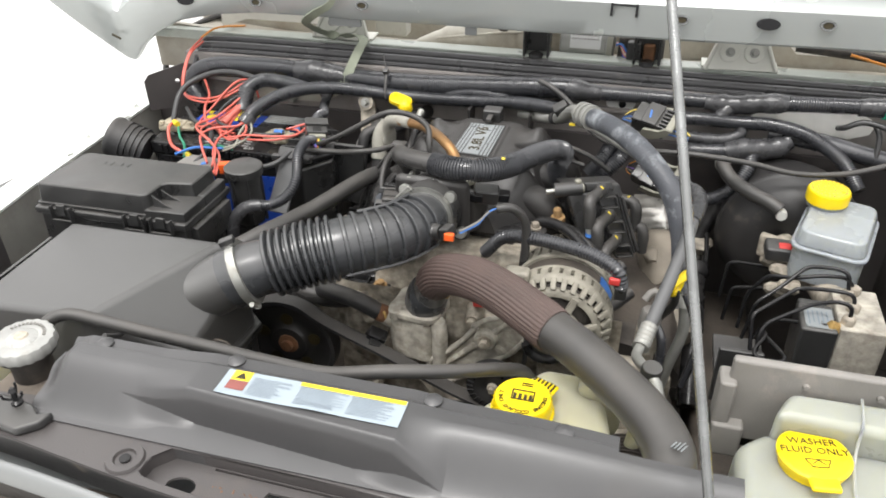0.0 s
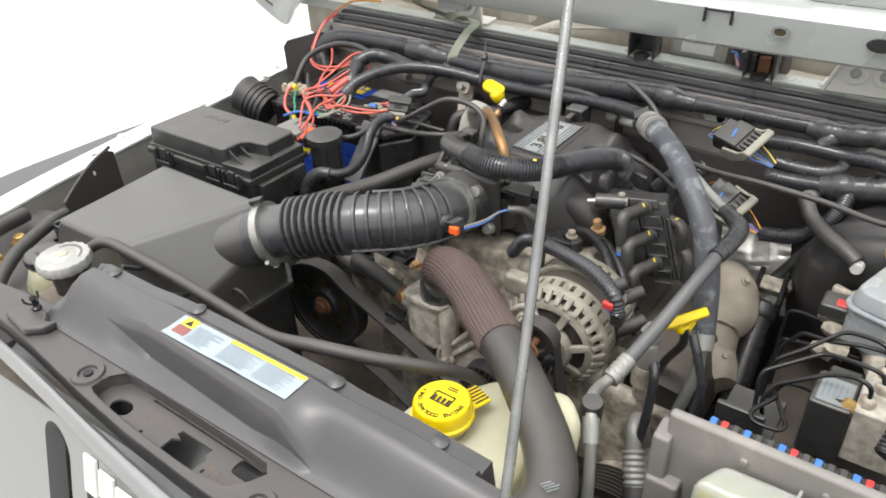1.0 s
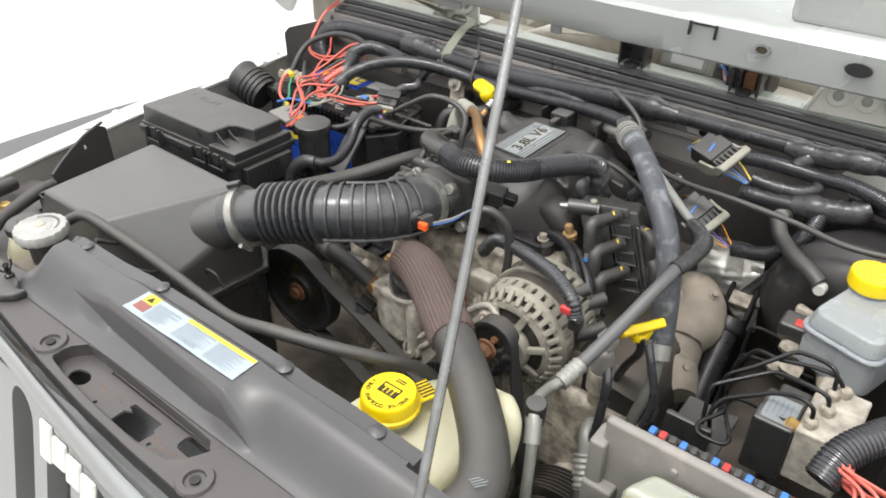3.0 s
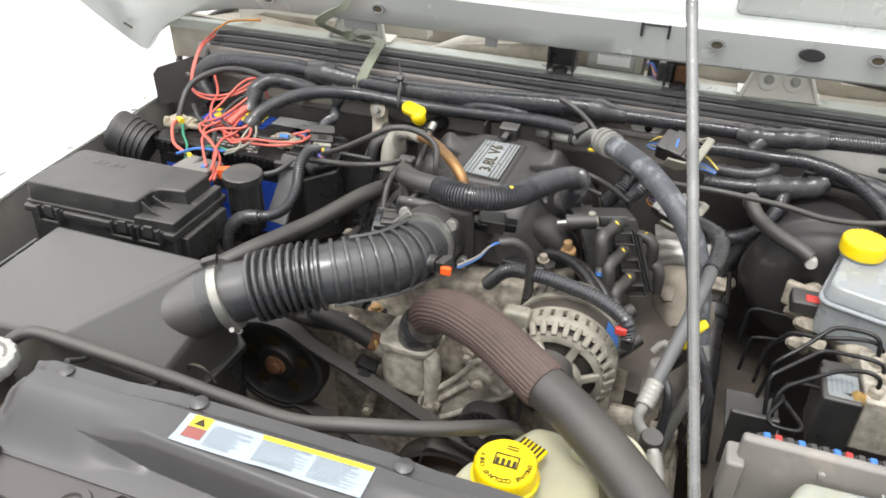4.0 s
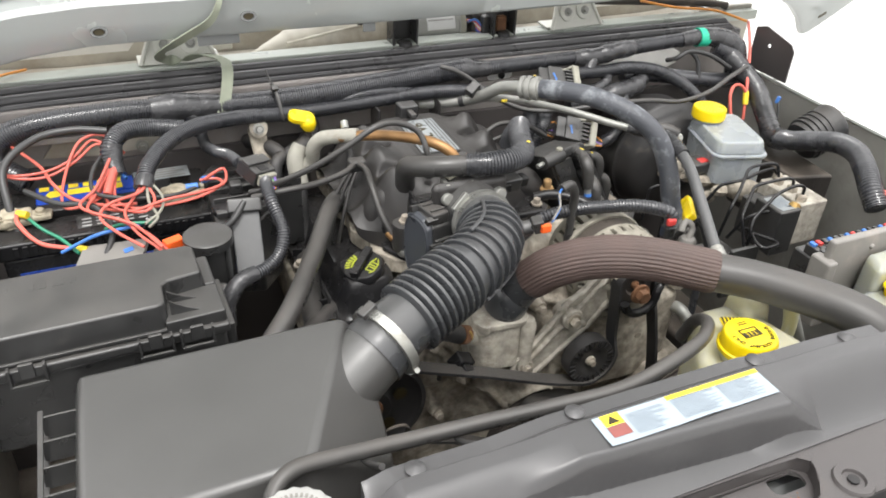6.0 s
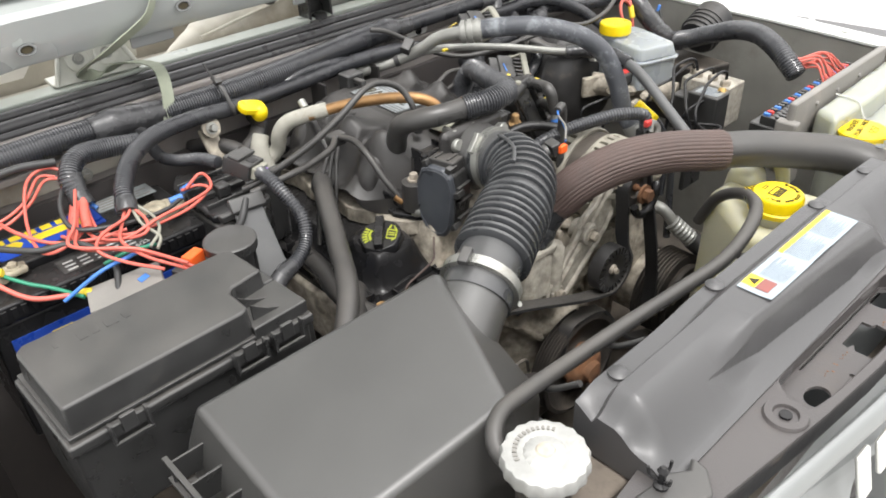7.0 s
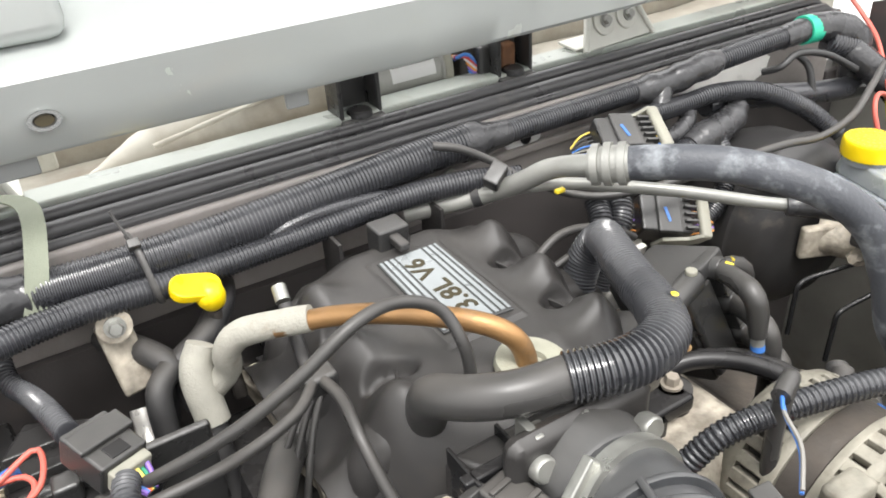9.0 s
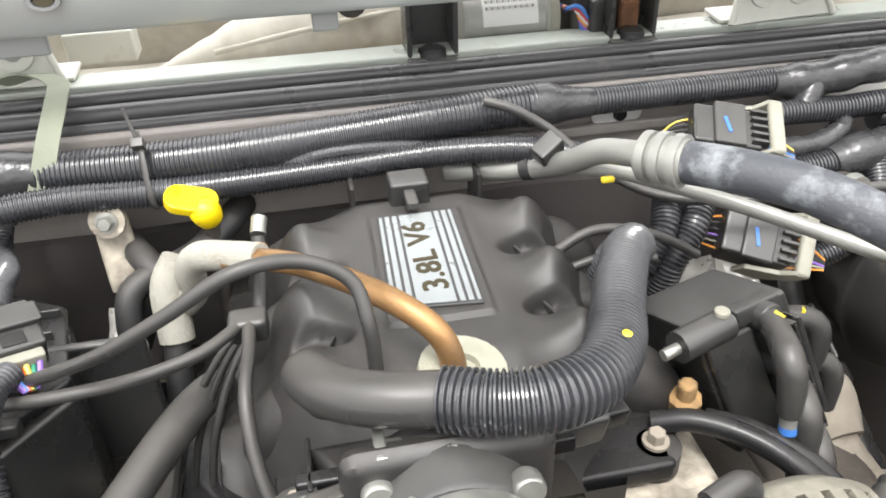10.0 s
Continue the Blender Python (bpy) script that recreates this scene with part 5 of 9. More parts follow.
# upright cable duct with the big plug
du = thing("cable_duct", (-0.36, 1.08, 0.95), "grey-black upright plastic duct beside the battery", "duct")
part("tray", prism([(-0.392, 1.095), (-0.335, 1.078), (-0.298, 1.12), (-0.318, 1.205), (-0.372, 1.235), (-0.392, 1.20)], 1.022, 1.034, 0.004), GLOSSY, du)
for k in range(4):
    part("tray_rib", box(-0.388, -0.318, 1.112 + 0.026 * k, 1.1145 + 0.026 * k, 1.034, 1.041, 0.0008), PLASTIC, du)
part("tray_lug", box(-0.362, -0.344, 1.128, 1.146, 1.034, 1.050, 0.003), PLASTIC, du)
part("wall", prism([(-0.392, 1.085), (-0.335, 1.07), (-0.298, 1.115), (-0.318, 1.20), (-0.372, 1.23), (-0.392, 1.195)], 0.90, 1.021, 0.004), PLASTIC, du)
part("strap_plate", box(-0.019, 0.019, -0.105, 0.0, -0.003, 0.003, 0.002, pose(-0.352, 1.084, 1.046, 50, 0, -8)), GREYHOSE, du, "grey strap plate")
part("strap_loop", box(-0.023, 0.023, -0.010, 0.010, 0.003, 0.010, 0.003, pose(-0.352, 1.080, 1.042, 50, 0, -8)), PLASTIC, du)
part("clip_arm", box(-0.39, -0.32, 1.075, 1.085, 1.030, 1.040, 0.002), PLASTIC, du)
part("back_plate", box(-0.385, -0.255, 1.15, 1.158, 0.92, 1.035, 0.003), PLASTIC, du)
pg = thing("harness_plug", (-0.33, 1.105, 1.05), "large black harness plug with coloured wires", "connector")
m = pose(-0.325, 1.122, 1.072, 14, 8, 28) @ Matrix.Scale(0.78, 4)
part("shell", box(-0.022, 0.022, -0.026, 0.026, -0.016, 0.014, 0.003, m), PLASTIC, pg)
part("lever", box(-0.025, 0.025, -0.006, 0.016, 0.014, 0.020, 0.002, m), PLASTIC, pg)
part("lever_window", box(-0.009, 0.009, -0.022, -0.008, 0.0125, 0.0152, 0.001, m), GLOSSY, pg)
part("inner_housing", box(-0.018, 0.018, -0.036, -0.026, -0.010, 0.010, 0.002, m), BONE, pg)
for i, mt in enumerate((PURPLE, BLUEW, ORANGEP, YELW, GREENW, PURPLE)):
    part("wire", tube([m @ V((-0.013 + 0.0052 * i, -0.034, 0.003 * (i % 2))), m @ V((-0.010 + 0.004 * i, -0.044, 0.0)), m @ V((-0.004 + 0.0016 * i, -0.056, -0.004))], 0.0018, 6), mt, pg)

# ---- engine ----
# block, heads and front cover behind the accessories
en = thing("engine_block", (0, 1.0, 0.45), "grimy engine block with cast front cover", "engine")
part("block", prism([(-0.20, 0.90), (0.20, 0.90), (0.22, 1.30), (-0.22, 1.30)], 0.50, 0.90, 0.02), DARK, en)


BOSSES = ((-0.17, 0.915, 0.013), (-0.115, 0.835, 0.012), (0.075, 0.905, 0.012), (0.125, 0.815, 0.014), (0.005, 0.925, 0.012), (0.165, 0.905, 0.013), (-0.05, 0.775, 0.014), (-0.145, 0.775, 0.011), (0.02, 0.80, 0.012), (0.185, 0.83, 0.012), (-0.015, 0.842, 0.010))
RIBS = ((-0.17, 0.915, -0.115, 0.835), (-0.115, 0.835, -0.05, 0.775), (0.005, 0.925, 0.075, 0.905), (0.075, 0.905, 0.125, 0.815), (0.125, 0.815, 0.02, 0.80), (-0.05, 0.775, 0.02, 0.80), (0.165, 0.905, 0.185, 0.83), (-0.115, 0.835, -0.015, 0.842), (0.125, 0.815, 0.185, 0.83), (0.10, 0.86, 0.165, 0.905), (-0.19, 0.85, -0.145, 0.775))
POCKETS = ((-0.145, 0.872, 0.024, 0.020), (0.095, 0.852, 0.022, 0.022), (0.045, 0.845, 0.024, 0.016), (-0.075, 0.815, 0.022, 0.016), (0.155, 0.865, 0.020, 0.022), (-0.095, 0.885, 0.020, 0.016), (0.06, 0.77, 0.03, 0.02))


def cast_front(x, z):
    y = 0.893
    for cx, cz, r, h in ((-0.03, 0.84, 0.09, 0.024), (0.10, 0.87, 0.085, 0.020), (-0.15, 0.86, 0.06, 0.016), (0.02, 0.72, 0.12, 0.03)):
        y -= h * (1 - ramp01(math.hypot(x - cx, z - cz), r * 0.55, r))
    for cx, cz, rx, rz in POCKETS:
        y += 0.020 * (1 - ramp01(math.hypot((x - cx) / rx, (z - cz) / rz), 0.62, 1.0))
    for x0, z0, x1, z1 in RIBS:
        k = min(1, max(0, ((x - x0) * (x1 - x0) + (z - z0) * (z1 - z0)) / ((x1 - x0) ** 2 + (z1 - z0) ** 2)))
        y -= 0.010 * (1 - ramp01(math.hypot(x - x0 - k * (x1 - x0), z - z0 - k * (z1 - z0)), 0.0030, 0.0075))
    for cx, cz, r in BOSSES:
        y = min(y, 0.868 + 0.03 * ramp01(math.hypot(x - cx, z - cz), r * 0.85, r * 1.15))
    return y + 0.003 * noise.noise(V((x * 30, z * 30, 1))) + 0.0012 * noise.noise(V((x * 110, z * 110, 4)))


b = bmesh.new()
gx, gz = span(-0.21, 0.21, 130), span(0.55, 0.945, 122)
g = [[b.verts.new((x, cast_front(x, z), z)) for x in gx] for z in gz]
for j in range(len(gz) - 1):
    for i in range(len(gx) - 1):
        b.faces.new((g[j][i], g[j][i + 1], g[j + 1][i + 1], g[j + 1][i]))
part("front_cover", b, CAST, en, "dirty cast aluminium front cover with ribs", sharp=60)
for x, z, r in BOSSES:
    part("bolt", bolt(bmesh.new(), (x, 0.869, z), (0, -1, 0), 0.0065, 0.010), CAST, en)
# ribbed bracket arm towards the alternator
arm = [(-0.050, 0.846), (-0.022, 0.836), (0.012, 0.860), (0.045, 0.888), (0.068, 0.905), (0.098, 0.950), (0.112, 0.985), (0.094, 1.004), (0.072, 0.990), (0.050, 0.965), (0.024, 0.950), (0.008, 0.925), (-0.020, 0.892), (-0.046, 0.870)]
am_ = Matrix.Translation((0, 0.846, 0)) @ pose(0, 0, 0, 90)
bm = prism(arm, 0.0, 0.010, 0.003, am_)
rim_ = [am_ @ V((x, z, 0.010)) for x, z in arm]
tube(rim_ + [rim_[0]], 0.0042, 8, bm=bm)
for p0, p1 in (((-0.035, 0.856), (0.033, 0.926)), ((0.033, 0.926), (0.094, 0.990)), ((0.033, 0.926), (0.060, 0.905)), ((0.033, 0.926), (0.015, 0.945))):
    tube([am_ @ V((*p0, 0.010)), am_ @ V((*p1, 0.010))], 0.0045, 8, bm=bm)
lathe([(0.0165, -0.01), (0.0165, 0.017), (0.0135, 0.020)], axis((0.033, 0.846, 0.926), (0.033, 0.70, 0.926)), 18, bm)
lathe([(0.0120, -0.01), (0.0120, 0.014), (0.0100, 0.017)], axis((0.094, 0.846, 0.985), (0.094, 0.70, 0.985)), 16, bm)
lathe([(0.0120, -0.01), (0.0120, 0.014), (0.0100, 0.017)], axis((-0.032, 0.846, 0.858), (-0.032, 0.70, 0.858)), 16, bm)
for v in bm.verts:
    v.co += 0.0012 * V((noise.noise(v.co * 70), noise.noise(v.co * 70 + V((5, 0, 0))), noise.noise(v.co * 70 + V((0, 5, 0)))))
part("accessory_bracket", bm, PALECAST, en, "ribbed cast aluminium accessory bracket")
for x, z, y in ((0.033, 0.926, 0.827), (0.094, 0.985, 0.831), (-0.032, 0.858, 0.831)):
    part("bracket_bolt", bolt(bmesh.new(), (x, y, z), (0, -1, 0), 0.007, 0.010), CAST, en)
# rocker covers


def rocker_z(x, y):
    u = abs(x + 0.209)
    v = abs(y - 1.105)
    z = 0.916 + 0.034 * (1 - ramp01(u, 0.030, 0.050)) * (1 - ramp01(v, 0.138, 0.160)) + 0.03 * (x + 0.209)
    z += 0.012 * (1 - ramp01(math.hypot(x + 0.212, (y - 0.993) * 0.85), 0.032, 0.048))
    z += 0.006 * (1 - ramp01(abs(u - 0.056), 0.0015, 0.004)) * (1 - ramp01(v, 0.165, 0.168))
    z += 0.006 * (1 - ramp01(abs(v - 0.165), 0.0015, 0.004)) * (1 - ramp01(u, 0.056, 0.060))
    return z


rc = part("rocker_cover", field(span(-0.282, -0.138, 60), span(0.912, 1.285, 110), rocker_z, 0.88), GLOSSY, en, "shiny black rocker cover")
for k in range(7):
    part("flange_rib", box(-0.281, -0.267, 0.945 + 0.045 * k, 0.9475 + 0.045 * k, 0.905, 0.926, 0.0006), GLOSSY, rc)
for k in range(3):
    part("flange_rib", box(-0.245 + 0.036 * k, -0.2425 + 0.036 * k, 0.909, 0.938, 0.905, 0.925, 0.0006), GLOSSY, rc)
for x, y, z in ((-0.151, 0.922, 0.921), (-0.272, 0.925, 0.913), (-0.276, 1.10, 0.913), (-0.276, 1.25, 0.913)):
    part("cover_bolt", bolt(bmesh.new(), (x, y, z), (0, 0, 1), 0.0075, 0.009), OCHRE if y < 0.93 else CAST, rc, "grimy bolt")
ocm = pose(-0.212, 0.992, 0.958, 14, -6, -45)
oc = part("oil_filler_cap", lathe([(0.030, 0), (0.031, 0.006), (0.028, 0.013), (0.026, 0.014), (0.0, 0.014)], ocm, 28, lobes=(8, 0.03)), GLOSSY, rc)
part("cap_grip", box(-0.0060, 0.0060, -0.027, 0.027, 0.012, 0.024, 0.002, ocm), GLOSSY, oc)
bm = bmesh.new()
for i in range(6):
    a_ = radians(146 + 13 * i)
    box(-0.0034, 0.0034, -0.0013, 0.0013, 0, 0.0005, 0, ocm @ pose(0.0205 * math.cos(a_), 0.0205 * math.sin(a_), 0.0141, 0, 0, math.degrees(a_)), bm)
    box(-0.0020, 0.0020, -0.0012, 0.0012, 0, 0.0005, 0, ocm @ pose(0.0140 * math.cos(a_), 0.0140 * math.sin(a_), 0.0141, 0, 0, math.degrees(a_) + 20), bm)
part("oil_mark", bm, LIME, oc, "yellow-green printed band")
bm = bmesh.new()
for p0, p1 in (((0.009, -0.008), (0.021, -0.010)), ((0.021, -0.010), (0.023, 0.004)), ((0.023, 0.004), (0.011, 0.008)), ((0.011, 0.008), (0.009, -0.008)), ((0.012, 0.008), (0.016, 0.015)), ((0.023, 0.004), (0.019, 0.013)), ((0.012, -0.002), (0.020, -0.004)), ((0.012, 0.002), (0.020, 0.0)), ((0.016, -0.013), (0.021, -0.010))):
    tube([ocm @ V((*p0, 0.0144)), ocm @ V((*p1, 0.0144))], 0.0010, 5, bm=bm)
part("oil_can_mark", bm, LIME, oc, "yellow-green printed oil can")
part("bare_lead", tube([(-0.160, 0.945, 0.962), (-0.168, 0.937, 0.953), (-0.176, 0.930, 0.941), (-0.197, 0.928, 0.934), (-0.226, 0.926, 0.927), (-0.236, 0.924, 0.915)], 0.0015, 6), SLEEVE, rc, "thin pale lead")
part("rocker_cover_far", field(span(0.165, 0.30, 24), span(0.93, 1.235, 40), lambda x, y: 0.895 - 0.15 * (x - 0.23) - 0.03 * ramp01(abs(x - 0.232), 0.045, 0.068) - 0.02 * ramp01(abs(y - 1.082), 0.130, 0.150), 0.81), DARK, en)
part("head", box(-0.29, -0.15, 0.915, 1.285, 0.80, 0.885, 0.008), CAST, en)
part("head", box(0.15, 0.29, 0.915, 1.235, 0.74, 0.835, 0.008), CAST, en)
part("lower_manifold", prism([(-0.17, 0.93), (0.12, 0.93), (0.12, 1.28), (-0.17, 1.28)], 0.90, 0.985, 0.01, top=0.02), CAST, en)

# intake manifold: moulded top with lobes


def man_z(x, y):
    u = x + 0.052 + 0.02 * (1.15 - y)
    a = abs(u)
    z = 1.0655 - 0.012 * ramp01(a, 0.036, 0.080) - 0.062 * ramp01(a, 0.082, 0.140)
    z -= 0.05 * ramp01(y, 1.24, 1.31) + 0.020 * ramp01(-y, -1.06, -1.0)
    flank = ramp01(a, 0.044, 0.100) * (1 - 0.6 * ramp01(a, 0.128, 0.158))
    for cy in (1.062, 1.135, 1.208):
        z += 0.026 * math.exp(-((y - cy - 0.15 * (a - 0.08)) / 0.022) ** 2) * flank
    # scooped pockets between the runners, steep towards the plate
    for cy in (1.098, 1.172):
        d = math.hypot((a - 0.079) / 0.024, (y - cy - 0.25 * (a - 0.079)) / 0.0145)
        z -= 0.012 * (1 - ramp01(d, 0.55, 1.0))
    z += 0.0030 * (1 - ramp01(a, 0.034, 0.038)) * (1 - ramp01(abs(y - 1.153), 0.066, 0.070))
    return z


im = thing("intake_manifold", (-0.05, 1.13, 0.95), "grey-black moulded intake manifold with lobes and a silver plate", "manifold")
b = field(span(-0.205, 0.105, 170), span(0.985, 1.31, 170), man_z, 1.000)
for v in b.verts:
    y = v.co.y
    k = 1 - 0.42 * ramp01(1.045 - y, 0, 0.062) - 0.30 * ramp01(y, 1.25, 1.31)
    v.co.x = -0.052 + (v.co.x + 0.052) * k
part("plenum", b, MANIFOLD, im)
for x, y, a in ((0.024, 1.174, -68), (0.026, 1.100, -68), (-0.128, 1.174, 68), (-0.126, 1.100, 68)):
    part("pocket_fin", prism([(-0.015, -0.0012), (0.015, -0.0012), (0.015, 0.0012), (-0.015, 0.0012)], -0.012, 0.004, 0.0006, pose(x, y, man_z(x, y) + 0.002, 0, 6, a)), MANIFOLD, im)
bm = prism([(-0.206, 1.27), (-0.198, 1.20), (-0.207, 1.165), (-0.196, 1.12), (-0.205, 1.075), (-0.190, 1.04), (-0.194, 1.010), (-0.172, 0.985), (-0.150, 0.965), (-0.10, 0.960), (-0.10, 1.27)], 0.952, 0.976, 0.003)
bmesh.ops.subdivide_edges(bm, edges=[e for e in bm.edges if e.calc_length() > 0.015], cuts=6)
for v in bm.verts:
    v.co += 0.0022 * V((noise.noise(v.co * 60), noise.noise(v.co * 60 + V((5, 0, 0))), 1.6 * noise.noise(v.co * 45 + V((0, 5, 0)))))
part("port_flange", bm, CAST, im, "tan cast port flange with a ragged edge")
part("runner_flange", prism([(-0.188, 1.268), (-0.180, 1.20), (-0.188, 1.165), (-0.177, 1.12), (-0.184, 1.075), (-0.173, 1.04), (-0.180, 1.005), (-0.162, 0.972), (-0.146, 0.956), (-0.10, 0.962), (-0.10, 1.268)], 0.9765, 0.984, 0.002), GLOSSY, im, "black runner flange")
part("plenum_floor", prism([(-0.17, 0.99), (0.075, 0.99), (0.085, 1.28), (-0.18, 1.28)], 0.988, 1.004, 0.004), GLOSSY, im)
for y in (1.045, 1.125, 1.205):
    part("runner", tube([(-0.125, y + 0.022, 1.038), (-0.155, y + 0.020, 1.026), (-0.170, y + 0.018, 1.000), (-0.168, y + 0.016, 0.966)], [0.021, 0.023, 0.022, 0.020], 20), MANIFOLD, im)
    part("runner", tube([(0.03, y + 0.012, 1.03), (0.068, y + 0.012, 1.018), (0.090, y + 0.010, 0.985), (0.095, y + 0.010, 0.94)], [0.024, 0.024, 0.023, 0.022], 20), MANIFOLD, im)
for x, y, z in ((-0.155, 0.985, 1.02), (0.0675, 1.009, 0.992)):
    part("bolt_boss", lathe([(0.017, -0.03), (0.017, 0.01), (0.012, 0.012)], pose(x, y, z), 18), MANIFOLD, im)
for x, y, z in ((-0.155, 0.985, 1.032), (0.0675, 1.009, 1.004)):
    part("bolt", bolt(bmesh.new(), (x, y, z), (0, 0, 1), 0.006, 0.010), MANIR, im)
# silver plate with raised lettering
pa, pb_, pc, pd = (-0.080, 1.214), (-0.021, 1.214), (-0.024, 1.092), (-0.085, 1.098)
pl = part("badge", prism([pd, pc, pb_, pa], 1.0685, 1.0705, 0.0006), BANDGREY, im)


def on_badge(u, v):
    """Across (0..1) and along (0 at the engine's front, 1 at the back)."""
    a = V((*pd, 0)).lerp(V((*pc, 0)), u)
    c = V((*pa, 0)).lerp(V((*pb_, 0)), u)
    p = a.lerp(c, v)
    return (p.x, p.y)


def badge_bar(u0, u1, v0, v1):
    return prism([on_badge(u0, v0), on_badge(u1, v0), on_badge(u1, v1), on_badge(u0, v1)], 1.0706, 1.0713, 0.0002)


bm = bmesh.new()
for u0, u1 in ((0.02, 0.06), (0.095, 0.155), (0.19, 0.25), (0.75, 0.81), (0.845, 0.905), (0.94, 0.98)):
    merge(bm, badge_bar(u0, u1, 0.02, 0.98))
merge(bm, badge_bar(0.285, 0.715, 0.02, 0.98))
part("badge_stripes", bm, BADGE, pl, "brushed silver stripes")
ctr = on_badge(0.5, 0.5)
part("badge_lettering", letters("3.8L V6", 0.0315, pose(ctr[0], ctr[1], 1.0715, 0, 0, 92) @ Matrix.Diagonal((0.92, 0.80, 1, 1)), 0.0003, bold=0.0006), INK, pl, "dark lettering 3.8L V6")
# rear ribs and bracket behind the plate
for x, y in ((-0.045, 1.268), (0.012, 1.275), (-0.095, 1.275)):
    part("rear_fin", prism([(x - 0.002, y - 0.02), (x + 0.002, y - 0.02), (x + 0.002, y + 0.02), (x - 0.002, y + 0.02)], 1.01, 1.075, 0.0008, top=0.0), MANIFOLD, im)
part("rear_sensor", box(-0.066, -0.034, 1.235, 1.262, 1.035, 1.085, 0.003), PLASTIC, im)
part("rear_sensor_latch", box(-0.056, -0.046, 1.214, 1.240, 1.072, 1.080, 0.002), HOSE, im)

# throttle body
tb = thing("throttle_body", (-0.075, 0.95, 1.0), "grey-black throttle body with silver bolt heads", "throttle body")
part("bore", lathe([(0.037, 0), (0.040, 0.010), (0.044, 0.014), (0.046, 0.055)], axis((-0.075, 0.918, 1.052), (-0.075, 1.0, 1.052)), 32), PLASTIC, tb)
part("flange", box(-0.13, -0.02, 0.948, 0.966, 1.002, 1.098, 0.010), MANIFOLD, tb)
mm_ = pose(-0.133, 0.946, 1.020, 90, 0, -78)
housing = [(-0.030, -0.036), (-0.020, -0.052), (-0.006, -0.060), (0.010, -0.056), (0.020, -0.040), (0.024, -0.016), (0.026, 0.012), (0.022, 0.034), (0.010, 0.044), (-0.010, 0.045), (-0.024, 0.038), (-0.032, 0.018), (-0.034, -0.010)]
part("motor_housing", prism(housing, -0.022, 0.014, 0.003, mm_, segments=2), PLASTIC, tb)
part("motor_lid", prism([(x * 1.04, y * 1.03) for x, y in housing], 0.014, 0.023, 0.003, mm_, top=0.002, segments=3), ACTUATOR, tb, "blue-grey motor lid")
for x, y in ((-0.030, -0.036), (-0.006, -0.061), (0.021, -0.038), (0.027, 0.010), (0.016, 0.042), (-0.018, 0.044), (-0.034, 0.006)):
    part("lid_clip", box(-0.004, 0.004, -0.004, 0.004, 0.004, 0.021, 0.001, mm_ @ pose(x * 1.05, y * 1.04, 0, 0, 0, math.degrees(math.atan2(y, x)))), PLASTIC, tb)
for y in (-0.030, -0.008, 0.014):
    part("side_rib", box(0.024, 0.029, y, y + 0.004, -0.020, 0.012, 0.001, mm_), PLASTIC, tb)
frame_ = [mm_ @ V((x * 0.86, y * 0.88, 0.0232)) for x, y in housing]
part("lid_ridge", tube(frame_ + [frame_[0]], 0.0012, 6, 0.004), ACTUATOR, tb)
part("plug_socket", box(-0.018, 0.020, 0.034, 0.052, -0.014, 0.012, 0.003, mm_), HOSE, tb)
part("socket_rib", box(-0.010, -0.006, 0.052, 0.0545, -0.012, 0.010, 0.0008, mm_), HOSE, tb)
part("socket_rib", box(0.008, 0.012, 0.052, 0.0545, -0.012, 0.010, 0.0008, mm_), HOSE, tb)
for x, y, z in ((-0.112, 0.940, 1.078), (-0.042, 0.926, 1.082), (-0.030, 0.936, 1.020)):
    part("bolt", lathe([(0.0075, 0), (0.0085, 0.002), (0.0085, 0.010), (0.0070, 0.012), (0.0, 0.012)], axis((x, y + 0.012, z), (x, y - 0.2, z + 0.06)), 16), STEEL, tb)
part("hose_clip", box(-0.108, -0.074, 0.956, 0.970, 1.082, 1.092, 0.002), STEEL, tb, "steel hose clip")
for x in (-0.108, -0.074):
    part("clip_ear", box(x - 0.003, x + 0.003, 0.952, 0.974, 1.078, 1.097, 0.001), STEEL, tb)
for x, y, z in ((-0.046, 0.976, 1.068),):
    part("port", lathe([(0.011, -0.04), (0.011, 0.010), (0.013, 0.011), (0.013, 0.016), (0.008, 0.018), (0, 0.018)], pose(x, y, z), 18), PLASTIC, tb)
for k in range(4):
    part("flange_web", box(-0.146 + 0.036 * k, -0.143 + 0.036 * k, 0.962, 0.998, 1.010, 1.072, 0.001), GLOSSY, tb)
part("flange_ledge", box(-0.152, -0.004, 0.966, 0.975, 1.060, 1.072, 0.002), GLOSSY, tb)
part("pressure_sensor", box(-0.018, 0.018, -0.012, 0.012, 0, 0.022, 0.003, pose(-0.004, 0.984, 1.056, 8, 6, 12)), PLASTIC, tb)
part("sensor_socket", box(0.016, 0.034, -0.008, 0.008, 0.004, 0.018, 0.002, pose(-0.004, 0.984, 1.056, 8, 6, 12)), GLOSSY, tb)
part("adapter", prism([(-0.13, 0.966), (-0.02, 0.966), (0.0, 1.0), (-0.15, 1.0)], 1.005, 1.065, 0.008), MANIFOLD, tb)

